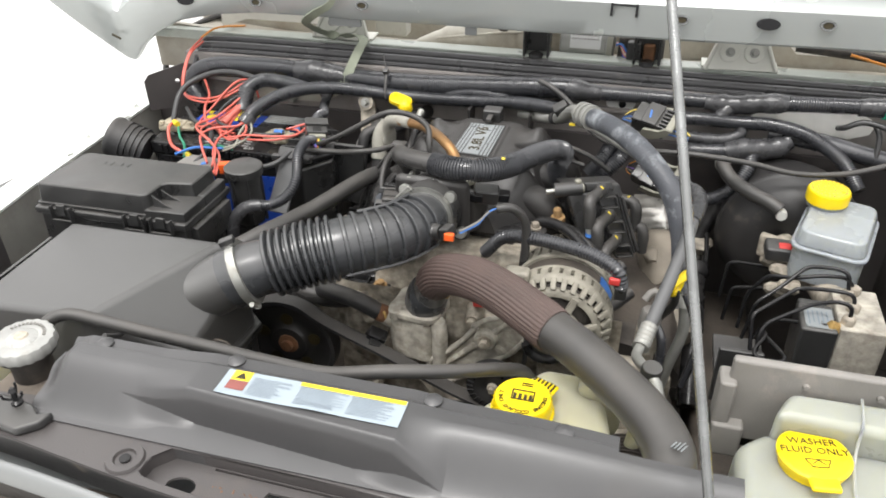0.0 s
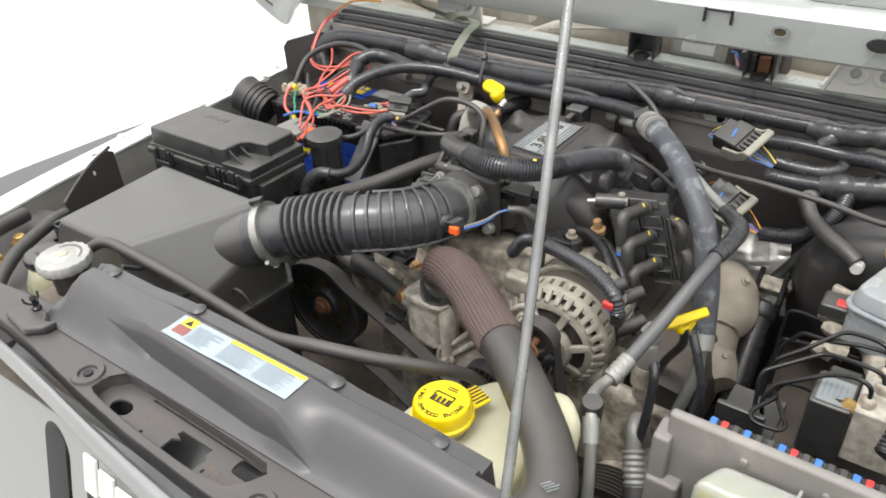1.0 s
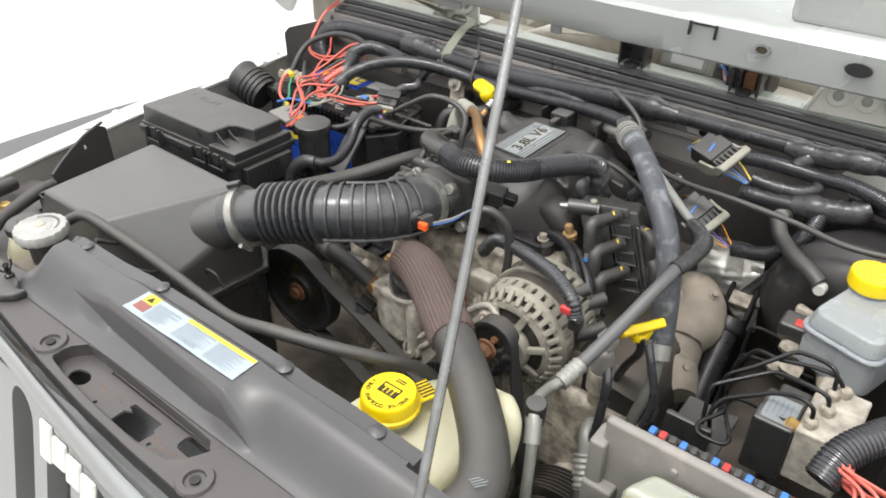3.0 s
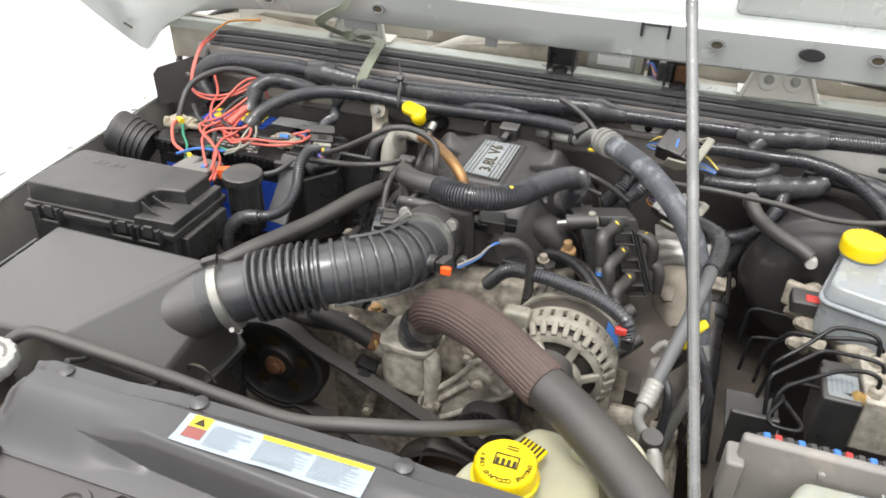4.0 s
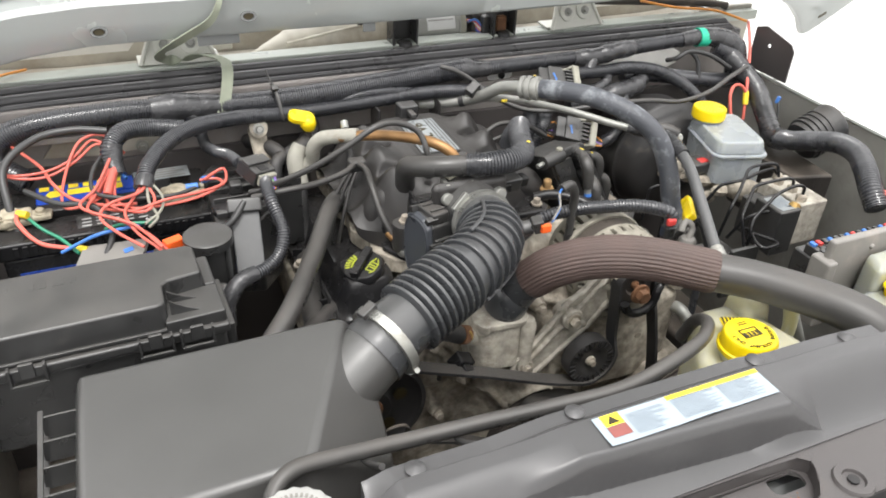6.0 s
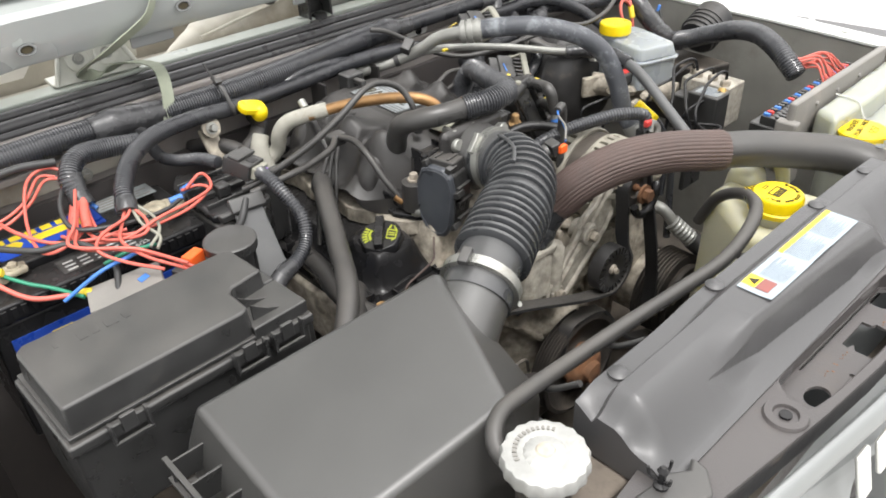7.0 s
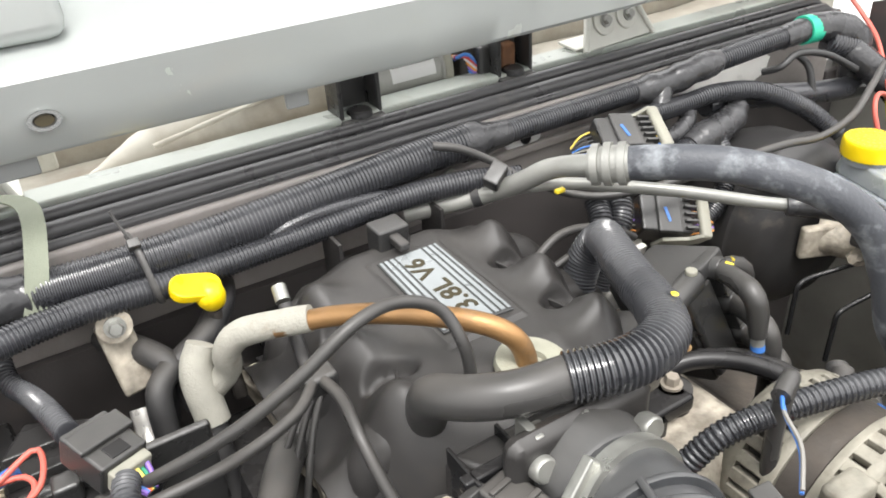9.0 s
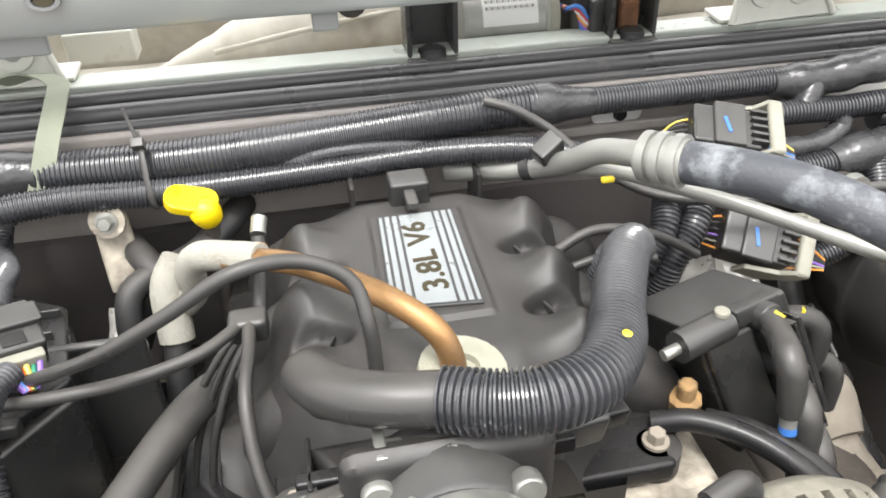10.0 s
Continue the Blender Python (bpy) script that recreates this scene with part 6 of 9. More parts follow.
# breather hose over the manifold: plain elbow, then corrugated
ph = thing("breather_hose", (-0.05, 0.97, 1.09), "thick black breather hose, part plain and part corrugated", "hose")
part("plain_elbow", tube([(-0.132, 1.046, 1.05), (-0.136, 1.036, 1.075), (-0.140, 1.017, 1.097), (-0.128, 0.992, 1.108), (-0.105, 0.976, 1.112), (-0.070, 0.968, 1.113)], 0.0142, 20), HOSE, ph)
cor = [(-0.076, 0.969, 1.113), (-0.048, 0.957, 1.116), (-0.021, 0.955, 1.117), (0.004, 0.967, 1.114), (0.024, 0.994, 1.108), (0.037, 1.022, 1.103)]
part("corrugated_run", tube(cor, 0.0166, 28, 0.0015, rib=(0.0038, 0.0022)), LOOM, ph)
cor2 = [(0.037, 1.022, 1.103), (0.053, 1.057, 1.099), (0.073, 1.094, 1.092), (0.088, 1.118, 1.080), (0.083, 1.132, 1.055), (0.072, 1.130, 1.02), (0.066, 1.125, 0.99)]
part("fine_run", tube(cor2, 0.0162, 24, rib=(0.0036, 0.0014)), LOOM, ph)
part("paint_dab", lathe([(0.0028, 0), (0.0018, 0.0007), (0, 0.0007)], axis((0.022, 0.978, 1.1285), (0.03, 0.97, 1.2)), 10), LABELY, ph, "yellow paint dab")

# bronze pipe with foam ring and fibre elbow
bp = thing("bronze_pipe", (-0.12, 1.1, 1.08), "bent bronze pipe with a cream fibre sleeve", "pipe")
part("tube", tube([(-0.057, 1.031, 1.055), (-0.058, 1.033, 1.080), (-0.066, 1.040, 1.097), (-0.085, 1.058, 1.106), (-0.116, 1.096, 1.103), (-0.151, 1.138, 1.092), (-0.19, 1.165, 1.082)], 0.0078, 18), COPPER, bp)
part("sleeve", tube([(-0.166, 1.152, 1.088), (-0.192, 1.170, 1.082), (-0.213, 1.186, 1.073), (-0.223, 1.196, 1.055), (-0.224, 1.204, 1.032), (-0.236, 1.212, 1.014)], [0.0100, 0.0106, 0.0112, 0.0110, 0.0108, 0.0105], 18, wobble=0.08), FIBRE, bp, "cream fibre heat sleeve")
part("ring", lathe([(0.010, 0), (0.0265, 0), (0.0275, 0.003), (0.0265, 0.009), (0.010, 0.010), (0.009, 0.006)], pose(-0.052, 1.034, 1.0625, 4, 6, 0), 24), FOAM, bp, "cream foam collar")
fs = thing("sleeved_pipe", (-0.262, 1.165, 0.95), "heater pipe in a cream fibre sleeve, black below", "pipe")
part("sleeve", tube([(-0.236, 1.225, 1.050), (-0.246, 1.218, 1.030), (-0.246, 1.200, 0.990)], [0.012, 0.0145, 0.014], 18, wobble=0.06), FIBRE, fs)
part("tube", tube([(-0.246, 1.200, 0.992), (-0.25, 1.18, 0.95), (-0.255, 1.15, 0.89)], 0.0105, 14), RUBBER, fs)
part("tube", tube([(-0.262, 1.235, 1.03), (-0.278, 1.22, 1.02), (-0.282, 1.20, 0.97), (-0.285, 1.17, 0.90)], 0.0105, 14), RUBBER, fs)

# thin vacuum hoses and the bundle clip
vh = thing("vacuum_hose", (-0.2, 1.05, 1.05), "thin black vacuum hoses arching over the manifold", "hose")
part("hose", tube([(-0.338, 1.108, 1.046), (-0.318, 1.095, 1.056), (-0.26, 1.065, 1.092), (-0.215, 1.052, 1.122), (-0.172, 1.052, 1.146), (-0.137, 1.061, 1.142), (-0.110, 1.056, 1.128), (-0.103, 1.040, 1.105), (-0.102, 1.033, 1.078)], 0.0044, 12), HOSE, vh)
part("nipple", lathe([(0.0065, 0), (0.0065, 0.006), (0.005, 0.008)], pose(-0.102, 1.032, 1.068), 14), PLASTIC, vh)
part("hose", tube([(-0.340, 1.085, 1.05), (-0.30, 1.075, 1.058), (-0.25, 1.078, 1.060), (-0.21, 1.09, 1.062), (-0.190, 1.108, 1.062), (-0.178, 1.128, 1.058)], 0.0044, 12), HOSE, vh)
part("clip", box(-0.192, -0.166, 1.110, 1.130, 1.048, 1.066, 0.004), PLASTIC, vh)
for k in range(3):
    part("lead", tube([(-0.183 + 0.004 * k, 1.118, 1.056), (-0.205 + 0.006 * k, 1.112 - 0.004 * k, 1.034), (-0.232 + 0.010 * k, 1.100 - 0.006 * k, 0.99), (-0.252 + 0.014 * k, 1.085, 0.93)], 0.0028, 8), HOSE, vh)
part("lead", tube([(-0.178, 1.118, 1.060), (-0.177, 1.082, 1.066), (-0.180, 1.048, 1.056), (-0.176, 1.018, 1.026), (-0.164, 0.994, 0.997)], 0.0045, 10), HOSE, vh)
part("lead_end", lathe([(0.006, 0), (0.008, 0.010), (0.012, 0.012), (0.012, 0.018), (0.009, 0.024)], axis((-0.163, 0.992, 0.996), (-0.150, 0.965, 0.985)), 16), STEEL, vh)
part("lead_band", tube([(-0.172, 1.006, 1.006), (-0.166, 0.997, 0.999)], 0.0058, 10), COPPER, vh)

# map sensor stub with a steel end
ms = thing("pipe_union", (-0.165, 1.19, 1.03), "small pipe union with a bronze band by the manifold", "fitting")
part("stub", tube([(-0.170, 1.20, 1.075), (-0.172, 1.18, 1.055), (-0.175, 1.15, 1.03)], 0.0055, 12), RUBBER, ms)
part("tip", tube([(-0.168, 1.214, 1.083), (-0.170, 1.202, 1.076)], 0.0062, 12), STEEL, ms)
part("band", tube([(-0.170, 1.196, 1.071), (-0.171, 1.188, 1.065)], 0.0062, 12), COPPER, ms)

# heater hose along the battery side
hh = thing("heater_hose", (-0.29, 0.98, 0.95), "faded black heater hose running forward under the air box", "hose")
part("hose", tube([(-0.207, 1.135, 0.985), (-0.212, 1.118, 1.006), (-0.236, 1.08, 1.008), (-0.285, 0.99, 0.997), (-0.34, 0.895, 0.992), (-0.40, 0.835, 0.965), (-0.45, 0.80, 0.92)], 0.0132, 18), HOSE, hh)
part("hose", tube([(-0.25, 1.0, 0.90), (-0.30, 0.94, 0.92), (-0.36, 0.86, 0.93), (-0.42, 0.82, 0.90)], 0.014, 16), RUBBER, hh)
part("lower_loop", tube([(-0.262, 1.13, 0.905), (-0.272, 1.06, 0.912), (-0.287, 1.00, 0.914), (-0.294, 0.940, 0.914), (-0.276, 0.897, 0.914), (-0.228, 0.884, 0.914), (-0.185, 0.892, 0.914), (-0.165, 0.905, 0.912)], 0.0150, 18), HOSE, hh)
for pts, r in (([(-0.40, 0.985, 0.985), (-0.42, 0.955, 0.96), (-0.41, 0.93, 0.92)], 0.009),):
    part("branch", tube(pts, r, 12), RUBBER, hh)

# thermostat housing, upper radiator hose with heat sleeve
th = thing("thermostat_housing", (-0.06, 0.866, 0.86), "dirty cast thermostat housing with a black neck", "housing")
b = prism(rounded(-0.036, 0.034, -0.030, 0.034, 0.016, 5), 0.868, 0.940, 0.005, pose(-0.072, 0.862, 0, 0, 0, -8), segments=3)
prism(rounded(-0.038, 0.038, -0.034, 0.036, 0.018, 5), 0.9375, 0.9475, 0.002, pose(-0.070, 0.862, 0, 0, 0, -8), b)
lathe([(0.011, 0), (0.012, 0.072), (0.009, 0.078), (0, 0.078)], pose(-0.034, 0.838, 0.862), 16, b)
lathe([(0.010, 0), (0.010, 0.012), (0, 0.012)], pose(-0.098, 0.840, 0.936), 14, b)
tube([(-0.066, 0.862, 0.90), (-0.10, 0.856, 0.915), (-0.118, 0.852, 0.925)], [0.018, 0.016, 0.013], 14, bm=b)
bmesh.ops.subdivide_edges(b, edges=[e for e in b.edges if e.calc_length() > 0.012], cuts=2, use_grid_fill=True)
for v in b.verts:
    v.co += 0.0022 * V((noise.noise(v.co * 60), noise.noise(v.co * 60 + V((5, 0, 0))), noise.noise(v.co * 60 + V((0, 5, 0)))))
part("casting", b, PALECAST, th)
bm = box(-0.014, 0.014, -0.010, 0.010, -0.012, 0.012, 0.003, pose(-0.130, 0.838, 0.893, 20, 30, 15))
box(-0.009, 0.009, -0.020, -0.009, -0.008, 0.008, 0.002, pose(-0.130, 0.838, 0.893, 20, 30, 15), bm)
part("temperature_plug", bm, GLOSSY, th, "black sensor plug")
part("plug_lead", tube([(-0.138, 0.845, 0.885), (-0.152, 0.85, 0.875), (-0.15, 0.86, 0.85)], 0.0035, 8), BLACKW, th)
part("plug_lead", tube([(-0.118, 0.83, 0.888), (-0.105, 0.826, 0.876), (-0.108, 0.84, 0.856)], 0.0028, 8), BLACKW, th)
part("neck", lathe([(0.027, -0.004), (0.0295, 0.0), (0.0295, 0.022), (0.028, 0.030), (0.025, 0.036)], pose(-0.060, 0.860, 0.950, 10, 14, 0), 28), BOOT, th)
part("hose_tail", tube([(-0.116, 0.853, 0.924), (-0.128, 0.850, 0.930)], 0.013, 14), RUST, th)
part("clamp", tube([(-0.128, 0.859, 0.927), (-0.118, 0.845, 0.936), (-0.112, 0.842, 0.918)], 0.003, 6), BRASS, th)
part("bypass_hose", tube([(-0.128, 0.851, 0.929), (-0.155, 0.848, 0.945), (-0.19, 0.85, 0.952), (-0.215, 0.862, 0.945), (-0.225, 0.89, 0.92)], 0.0125, 16), RUBBER, th)
rh = thing("radiator_hose", (0.1, 0.72, 1.0), "upper radiator hose, its rear half in a brown woven sleeve", "hose")
run = [(-0.050, 0.852, 0.975), (-0.040, 0.838, 1.005), (-0.018, 0.816, 1.036), (0.022, 0.788, 1.058), (0.072, 0.752, 1.067), (0.136, 0.706, 1.062)]
part("inner_hose", tube(run[:3], 0.0245, 20), BOOT, rh)
sl = bmesh.new()
pth, ln = smooth_path(run[1:], 0.006)
rings = []
t0 = (pth[1] - pth[0]).normalized()
side = t0.cross(V((0, 0, 1))).normalized()
for i, c in enumerate(pth):
    t = (pth[min(i + 1, len(pth) - 1)] - pth[max(i - 1, 0)]).normalized()
    side = (side - t * side.dot(t)).normalized()
    nr = side.cross(t)
    ring = []
    for j in range(96):
        a = 2 * math.pi * j / 96
        rr = 0.0268 - (0.0012 if j % 3 == 0 else 0) + 0.0006 * noise.noise(c * 40 + V((0, 0, a)))
        if i in (0, len(pth) - 1):
            rr -= 0.0012 + 0.001 * (j % 5 == 0)
        ring.append(c + rr * (math.cos(a) * side + math.sin(a) * nr))
    rings.append(ring)
skin(sl, rings)
part("sleeve", sl, SLEEVE, rh, "brown ribbed woven heat sleeve", sharp=60)
part("front_hose", tube([(0.128, 0.712, 1.062), (0.17, 0.681, 1.060), (0.213, 0.645, 1.054), (0.246, 0.612, 1.048), (0.264, 0.584, 1.042), (0.268, 0.560, 1.037), (0.261, 0.537, 1.032), (0.249, 0.512, 1.027)], [0.0238, 0.0238, 0.0238, 0.0240, 0.0245, 0.025, 0.0245, 0.024], 28), HOSE, rh)
bm = bmesh.new()
for i in range(4):
    box(-0.009, 0.007 - 0.003 * (i % 2), -0.0032 * i, -0.0032 * i + 0.0014, -0.0003, 0.0003, 0, pose(0.270, 0.568, 1.0645, -6, 12, 62), bm)
    box(-0.010, -0.006, -0.0044 * i - 0.001, -0.0044 * i + 0.0016, -0.0003, 0.0003, 0, pose(0.270, 0.548, 1.062, -6, 12, 62), bm) if i == 1 else None
part("print", bm, BADGE, rh, "smudged white print")
part("clamp", lathe([(0.0245, -0.006), (0.0265, -0.006), (0.0265, 0.006), (0.0245, 0.006)], axis((0.2595, 0.534, 1.0315), (0.249, 0.512, 1.027)), 28), GLOSSY, rh)
bm = tube([(-0.034, 0.862, 0.975), (-0.022, 0.838, 0.985), (-0.036, 0.822, 0.998), (-0.056, 0.830, 1.006)], 0.0035, 6)
tube([(-0.06, 0.84, 1.01), (-0.066, 0.845, 0.995), (-0.058, 0.85, 0.985)], 0.003, 6, bm=bm)
part("frayed_end", bm, BRASS, rh, "frayed golden end of the sleeve")

# pulleys and belts


def pulley(name, c, r, depth, label, grooves=0, hub=RUST, dish=True, wheel=DARK):
    p = thing(name, c, label, "pulley")
    m = axis(c, (c[0], c[1] - 1, c[2]))
    prof = [(r * 0.95, -depth), (r, -depth), (r, depth * 0.2)]
    if grooves:
        prof = [(r * 0.97, -depth)]
        for i in range(grooves):
            z = -depth + depth * 1.4 * i / grooves
            prof += [(r, z), (r, z + depth * 0.35 / grooves), (r * 0.95, z + depth * 0.7 / grooves), (r * 0.95, z + depth / grooves)]
    prof += [(r, depth * 0.45), (r * 0.92, depth * 0.5)]
    prof += [(r * 0.86, depth * 0.1), (r * 0.55, -depth * 0.3), (r * 0.40, -depth * 0.1), (r * 0.36, depth * 0.3), (0, depth * 0.3)] if dish else [(r * 0.6, depth * 0.5), (r * 0.5, depth * 0.2), (0, depth * 0.2)]
    part("wheel", lathe(prof, m, 48), wheel, p)
    part("hub", lathe([(r * 0.21, 0), (r * 0.21, depth * 0.45), (r * 0.17, depth * 0.55), (r * 0.12, depth * 0.55), (r * 0.12, depth * 0.9), (0, depth * 0.9)], m, 16), hub, p)
    return p, m


p, m = pulley("steering_pump_pulley", (-0.262, 0.825, 0.868), 0.074, 0.016, "large dished black pulley with a rusty hub", wheel=BOOSTER)
# black discs painted as shaded holes; the wheel is not cut
for a in range(5):
    part("hole_shade_disc", lathe([(0.0095, 0), (0.0095, 0.0015), (0.0, 0.0015)], m @ pose(0.042 * math.cos(a * 1.2566 + 0.3), 0.042 * math.sin(a * 1.2566 + 0.3), 0.0005) @ pose(0, 0, 0, 0, 0, 0), 14), INK, p)
p, m = pulley("idler_pulley", (0.051, 0.802, 0.872), 0.036, 0.014, "toothed black idler pulley", hub=CAST, dish=False, wheel=BOOSTER)
for a in range(24):
    part("tooth", box(0.026, 0.0355, -0.0012, 0.0012, 0.004, 0.0085, 0.0004, m @ pose(0, 0, 0, 0, 0, 15 * a)), GLOSSY, p)
pulley("alternator_pulley", (0.118, 0.822, 0.972), 0.027, 0.014, "small grooved alternator pulley with a rusty nut", 5, RUST, False)
p, m = pulley("crank_pulley", (0.0, 0.812, 0.718), 0.085, 0.02, "broad dark crank pulley low in the bay with a rusty hub", 6, RUST)
b = lathe([(0.034, 0.0), (0.036, 0.012), (0.030, 0.022), (0.018, 0.026), (0.016, 0.036), (0.0, 0.038)], m, 18)
for v in b.verts:
    v.co += 0.004 * V((noise.noise(v.co * 45), noise.noise(v.co * 45 + V((5, 0, 0))), noise.noise(v.co * 45 + V((0, 5, 0)))))
part("rusty_nose", b, RUST, p, "flaking orange rust on the crank nose")
p, m = pulley("compressor_pulley", (0.246, 0.805, 0.722), 0.074, 0.030, "broad grooved dark compressor pulley", 7, DARK, False)
part("clutch_plate", lathe([(0.058, 0.014), (0.060, 0.020), (0.056, 0.026), (0.020, 0.028), (0.018, 0.022), (0, 0.022)], m, 36), DARK, p)
for a in (40, 160, 280):
    part("clutch_rivet", lathe([(0.006, 0), (0.005, 0.004), (0, 0.005)], m @ pose(0.042 * math.cos(radians(a)), 0.042 * math.sin(radians(a)), 0.026), 10), CAST, p)
cb_ = thing("refrigerant_compressor", (0.25, 0.92, 0.65), "grey cast compressor low beside the engine", "compressor")
part("body", lathe([(0.055, 0), (0.058, 0.01), (0.058, 0.14), (0.05, 0.15)], axis((0.246, 0.84, 0.722), (0.246, 1.0, 0.722)), 28), CAST, cb_)
part("bracket", prism([(0.10, 0.86), (0.25, 0.86), (0.25, 0.885), (0.10, 0.885)], 0.74, 0.90, 0.012), CAST, cb_, "cast mounting bracket")


def belt(points, wdt, material, p, name="run"):
    b = bmesh.new()
    path_, _ = smooth_path(points, 0.006)
    rings = []
    for i, c in enumerate(path_):
        t = (path_[min(i + 1, len(path_) - 1)] - path_[max(i - 1, 0)]).normalized()
        n_ = t.cross(V((0, 1, 0))).normalized()
        rings.append([c + V((0, s * wdt, 0)) + n_ * q for s, q in ((-1, -0.0022), (1, -0.0022), (1, 0.0022), (-1, 0.0022))])
    skin(b, rings)
    return part(name, b, material, p)


bl = thing("serpentine_belt", (0, 0.81, 0.85), "black ribbed serpentine belt round the pulleys", "belt")
ang = [(-0.262 + 0.0765 * math.cos(radians(a)), 0.825, 0.868 + 0.0765 * math.sin(radians(a))) for a in range(250, 60, -15)]
belt(ang + [(-0.20, 0.824, 0.918), (-0.11, 0.818, 0.885), (-0.02, 0.808, 0.852), (0.03, 0.803, 0.838)] + [(0.051 + 0.0385 * math.cos(radians(a)), 0.802, 0.872 + 0.0385 * math.sin(radians(a))) for a in range(-95, 20, 18)] + [(0.090, 0.812, 0.90), (0.091, 0.818, 0.95)]
     + [(0.118 + 0.0295 * math.cos(radians(a)), 0.82, 0.972 + 0.0295 * math.sin(radians(a))) for a in range(165, -15, -18)] + [(0.152, 0.816, 0.94), (0.168, 0.810, 0.86), (0.178, 0.806, 0.78), (0.174, 0.806, 0.72)], 0.0105, RUBBER, bl)

belt([(-0.262 + 0.0765 * math.cos(radians(a)), 0.825, 0.868 + 0.0765 * math.sin(radians(a))) for a in range(250, 310, 15)] + [(-0.15, 0.82, 0.775), (-0.06, 0.815, 0.735)] + [(0.0 + 0.088 * math.cos(radians(a)), 0.813, 0.718 + 0.088 * math.sin(radians(a))) for a in range(110, 30, -16)] + [(0.12, 0.81, 0.70), (0.20, 0.806, 0.66)], 0.0105, RUBBER, bl)

# tensioner hook beside the alternator pulley
tn = thing("belt_tensioner", (0.118, 0.80, 0.95), "black belt guide hook with a rusty bolt", "tensioner")
part("hook", tube([(0.150, 0.803, 0.972)] + [(0.118 + 0.026 * math.cos(radians(a)), 0.800, 0.962 + 0.026 * math.sin(radians(a))) for a in range(10, -190, -20)], 0.0062, 10), GLOSSY, tn)
part("bolt", bolt(bmesh.new(), (0.116, 0.803, 0.968), (0, -1, 0), 0.010, 0.014), RUST, tn)

# alternator
al = thing("alternator", (0.125, 0.89, 0.90), "grey cast alternator with cooling slots and a blue tag", "alternator")
m = axis((0.124, 0.838, 0.957), (0.124, 1.0, 0.957)) @ Matrix.Diagonal((1.02, 1.02, 1.12, 1))
part("core", lathe([(0.020, 0.0), (0.050, 0.008), (0.0605, 0.016), (0.0605, 0.098), (0.030, 0.102), (0, 0.102)], m, 48), DARK, al, "dark windings inside the case")
part("stator", lathe([(0.0600, 0.042), (0.0672, 0.043), (0.0672, 0.061), (0.0600, 0.062)], m, 56), DARK, al)


def ring_of(profile, bm):
    """A closed ring section swept round the alternator's axis."""
    n_, vs_ = 56, []
    for j in range(n_):
        a_ = 2 * math.pi * j / n_
        vs_.append([bm.verts.new(m @ V((r_ * math.cos(a_), r_ * math.sin(a_), z_))) for r_, z_ in profile])
    for j in range(n_):
        for i in range(len(profile)):
            k = (i + 1) % len(profile)
            bm.faces.new((vs_[j][i], vs_[j][k], vs_[(j + 1) % n_][k], vs_[(j + 1) % n_][i]))
    return bm


fc = part("front_case", ring_of([(0.0655, 0.0135), (0.0700, 0.0170), (0.0718, 0.0205), (0.0715, 0.0240), (0.0660, 0.0240)], bmesh.new()), ALTC, al, "cast front case with cooling slots")
for prof in ([(0.024, -0.012), (0.033, -0.012), (0.036, -0.006), (0.034, 0.002), (0.024, 0.002)],
             [(0.0505, 0.0015), (0.0565, 0.0030), (0.0600, 0.0065), (0.0590, 0.0110), (0.0505, 0.0080)],
             [(0.0640, 0.0355), (0.0715, 0.0355), (0.0720, 0.0375), (0.0705, 0.0415), (0.0640, 0.0415)]):
    part("case_ring", ring_of(prof, bmesh.new()), ALTC, fc)
for i in range(30):
    q = m @ pose(0, 0, 0, 0, 0, 12 * i)
    part("fin", box(-0.0075, 0.0085, -0.0036, 0.0036, -0.0040, 0.0022, 0.0009, q @ pose(0.0632, 0, 0.0108, 0, -47, 0), segments=1), ALTC, fc)
    part("fin", box(0.0630, 0.0712, -0.0051, 0.0051, 0.022, 0.0375, 0.0009, q, segments=1), ALTC, fc)
for i in range(7):
    q = m @ pose(0, 0, 0, 0, 0, 360 / 7 * i + 12)
    part("spoke", box(-0.013, 0.013, -0.0048, 0.0048, -0.0045, 0.0020, 0.0012, q @ pose(0.0430, 0, 0.0005, 0, -19, 0), segments=1), ALTC, fc)
part("bearing_cup", lathe([(0.0245, -0.0105), (0.0245, -0.0085), (0.012, -0.0085), (0, -0.0085)], m, 28), DARK, al)
rcs = part("rear_case", ring_of([(0.0600, 0.0880), (0.0710, 0.0880), (0.0695, 0.0960), (0.0600, 0.1060), (0.0300, 0.1110), (0.0300, 0.1000)], bmesh.new()), ALTC, al, "cast rear case with cooling slots")
part("case_ring", ring_of([(0.0640, 0.0615), (0.0705, 0.0615), (0.0722, 0.0645), (0.0715, 0.0685), (0.0640, 0.0685)], bmesh.new()), ALTC, rcs)
for i in range(30):
    part("fin", box(0.0630, 0.0710, -0.0050, 0.0046, 0.067, 0.0895, 0.0009, m @ pose(0, 0, 0, 0, 0, 12 * i + 6), segments=1), ALTC, rcs)
up_side = m.to_3x3().inverted() @ V((0.86, 0, 0.50))
a0 = math.atan2(up_side.y, up_side.x)
b = bmesh.new()
rows_ = [[m @ V((r_ * math.cos(a0 + 0.045 * (i - 5)), r_ * math.sin(a0 + 0.045 * (i - 5)), z_)) for r_, z_ in ((0.0674, 0.0435), (0.0690, 0.0435), (0.0690, 0.0605), (0.0674, 0.0605))] for i in range(11)]
skin(b, rows_)
part("tag", b, BLUEW, al, "blue tag")
part("mount_ear", box(0.17, 0.195, 0.85, 0.875, 0.90, 0.93, 0.006), ALTC, al)
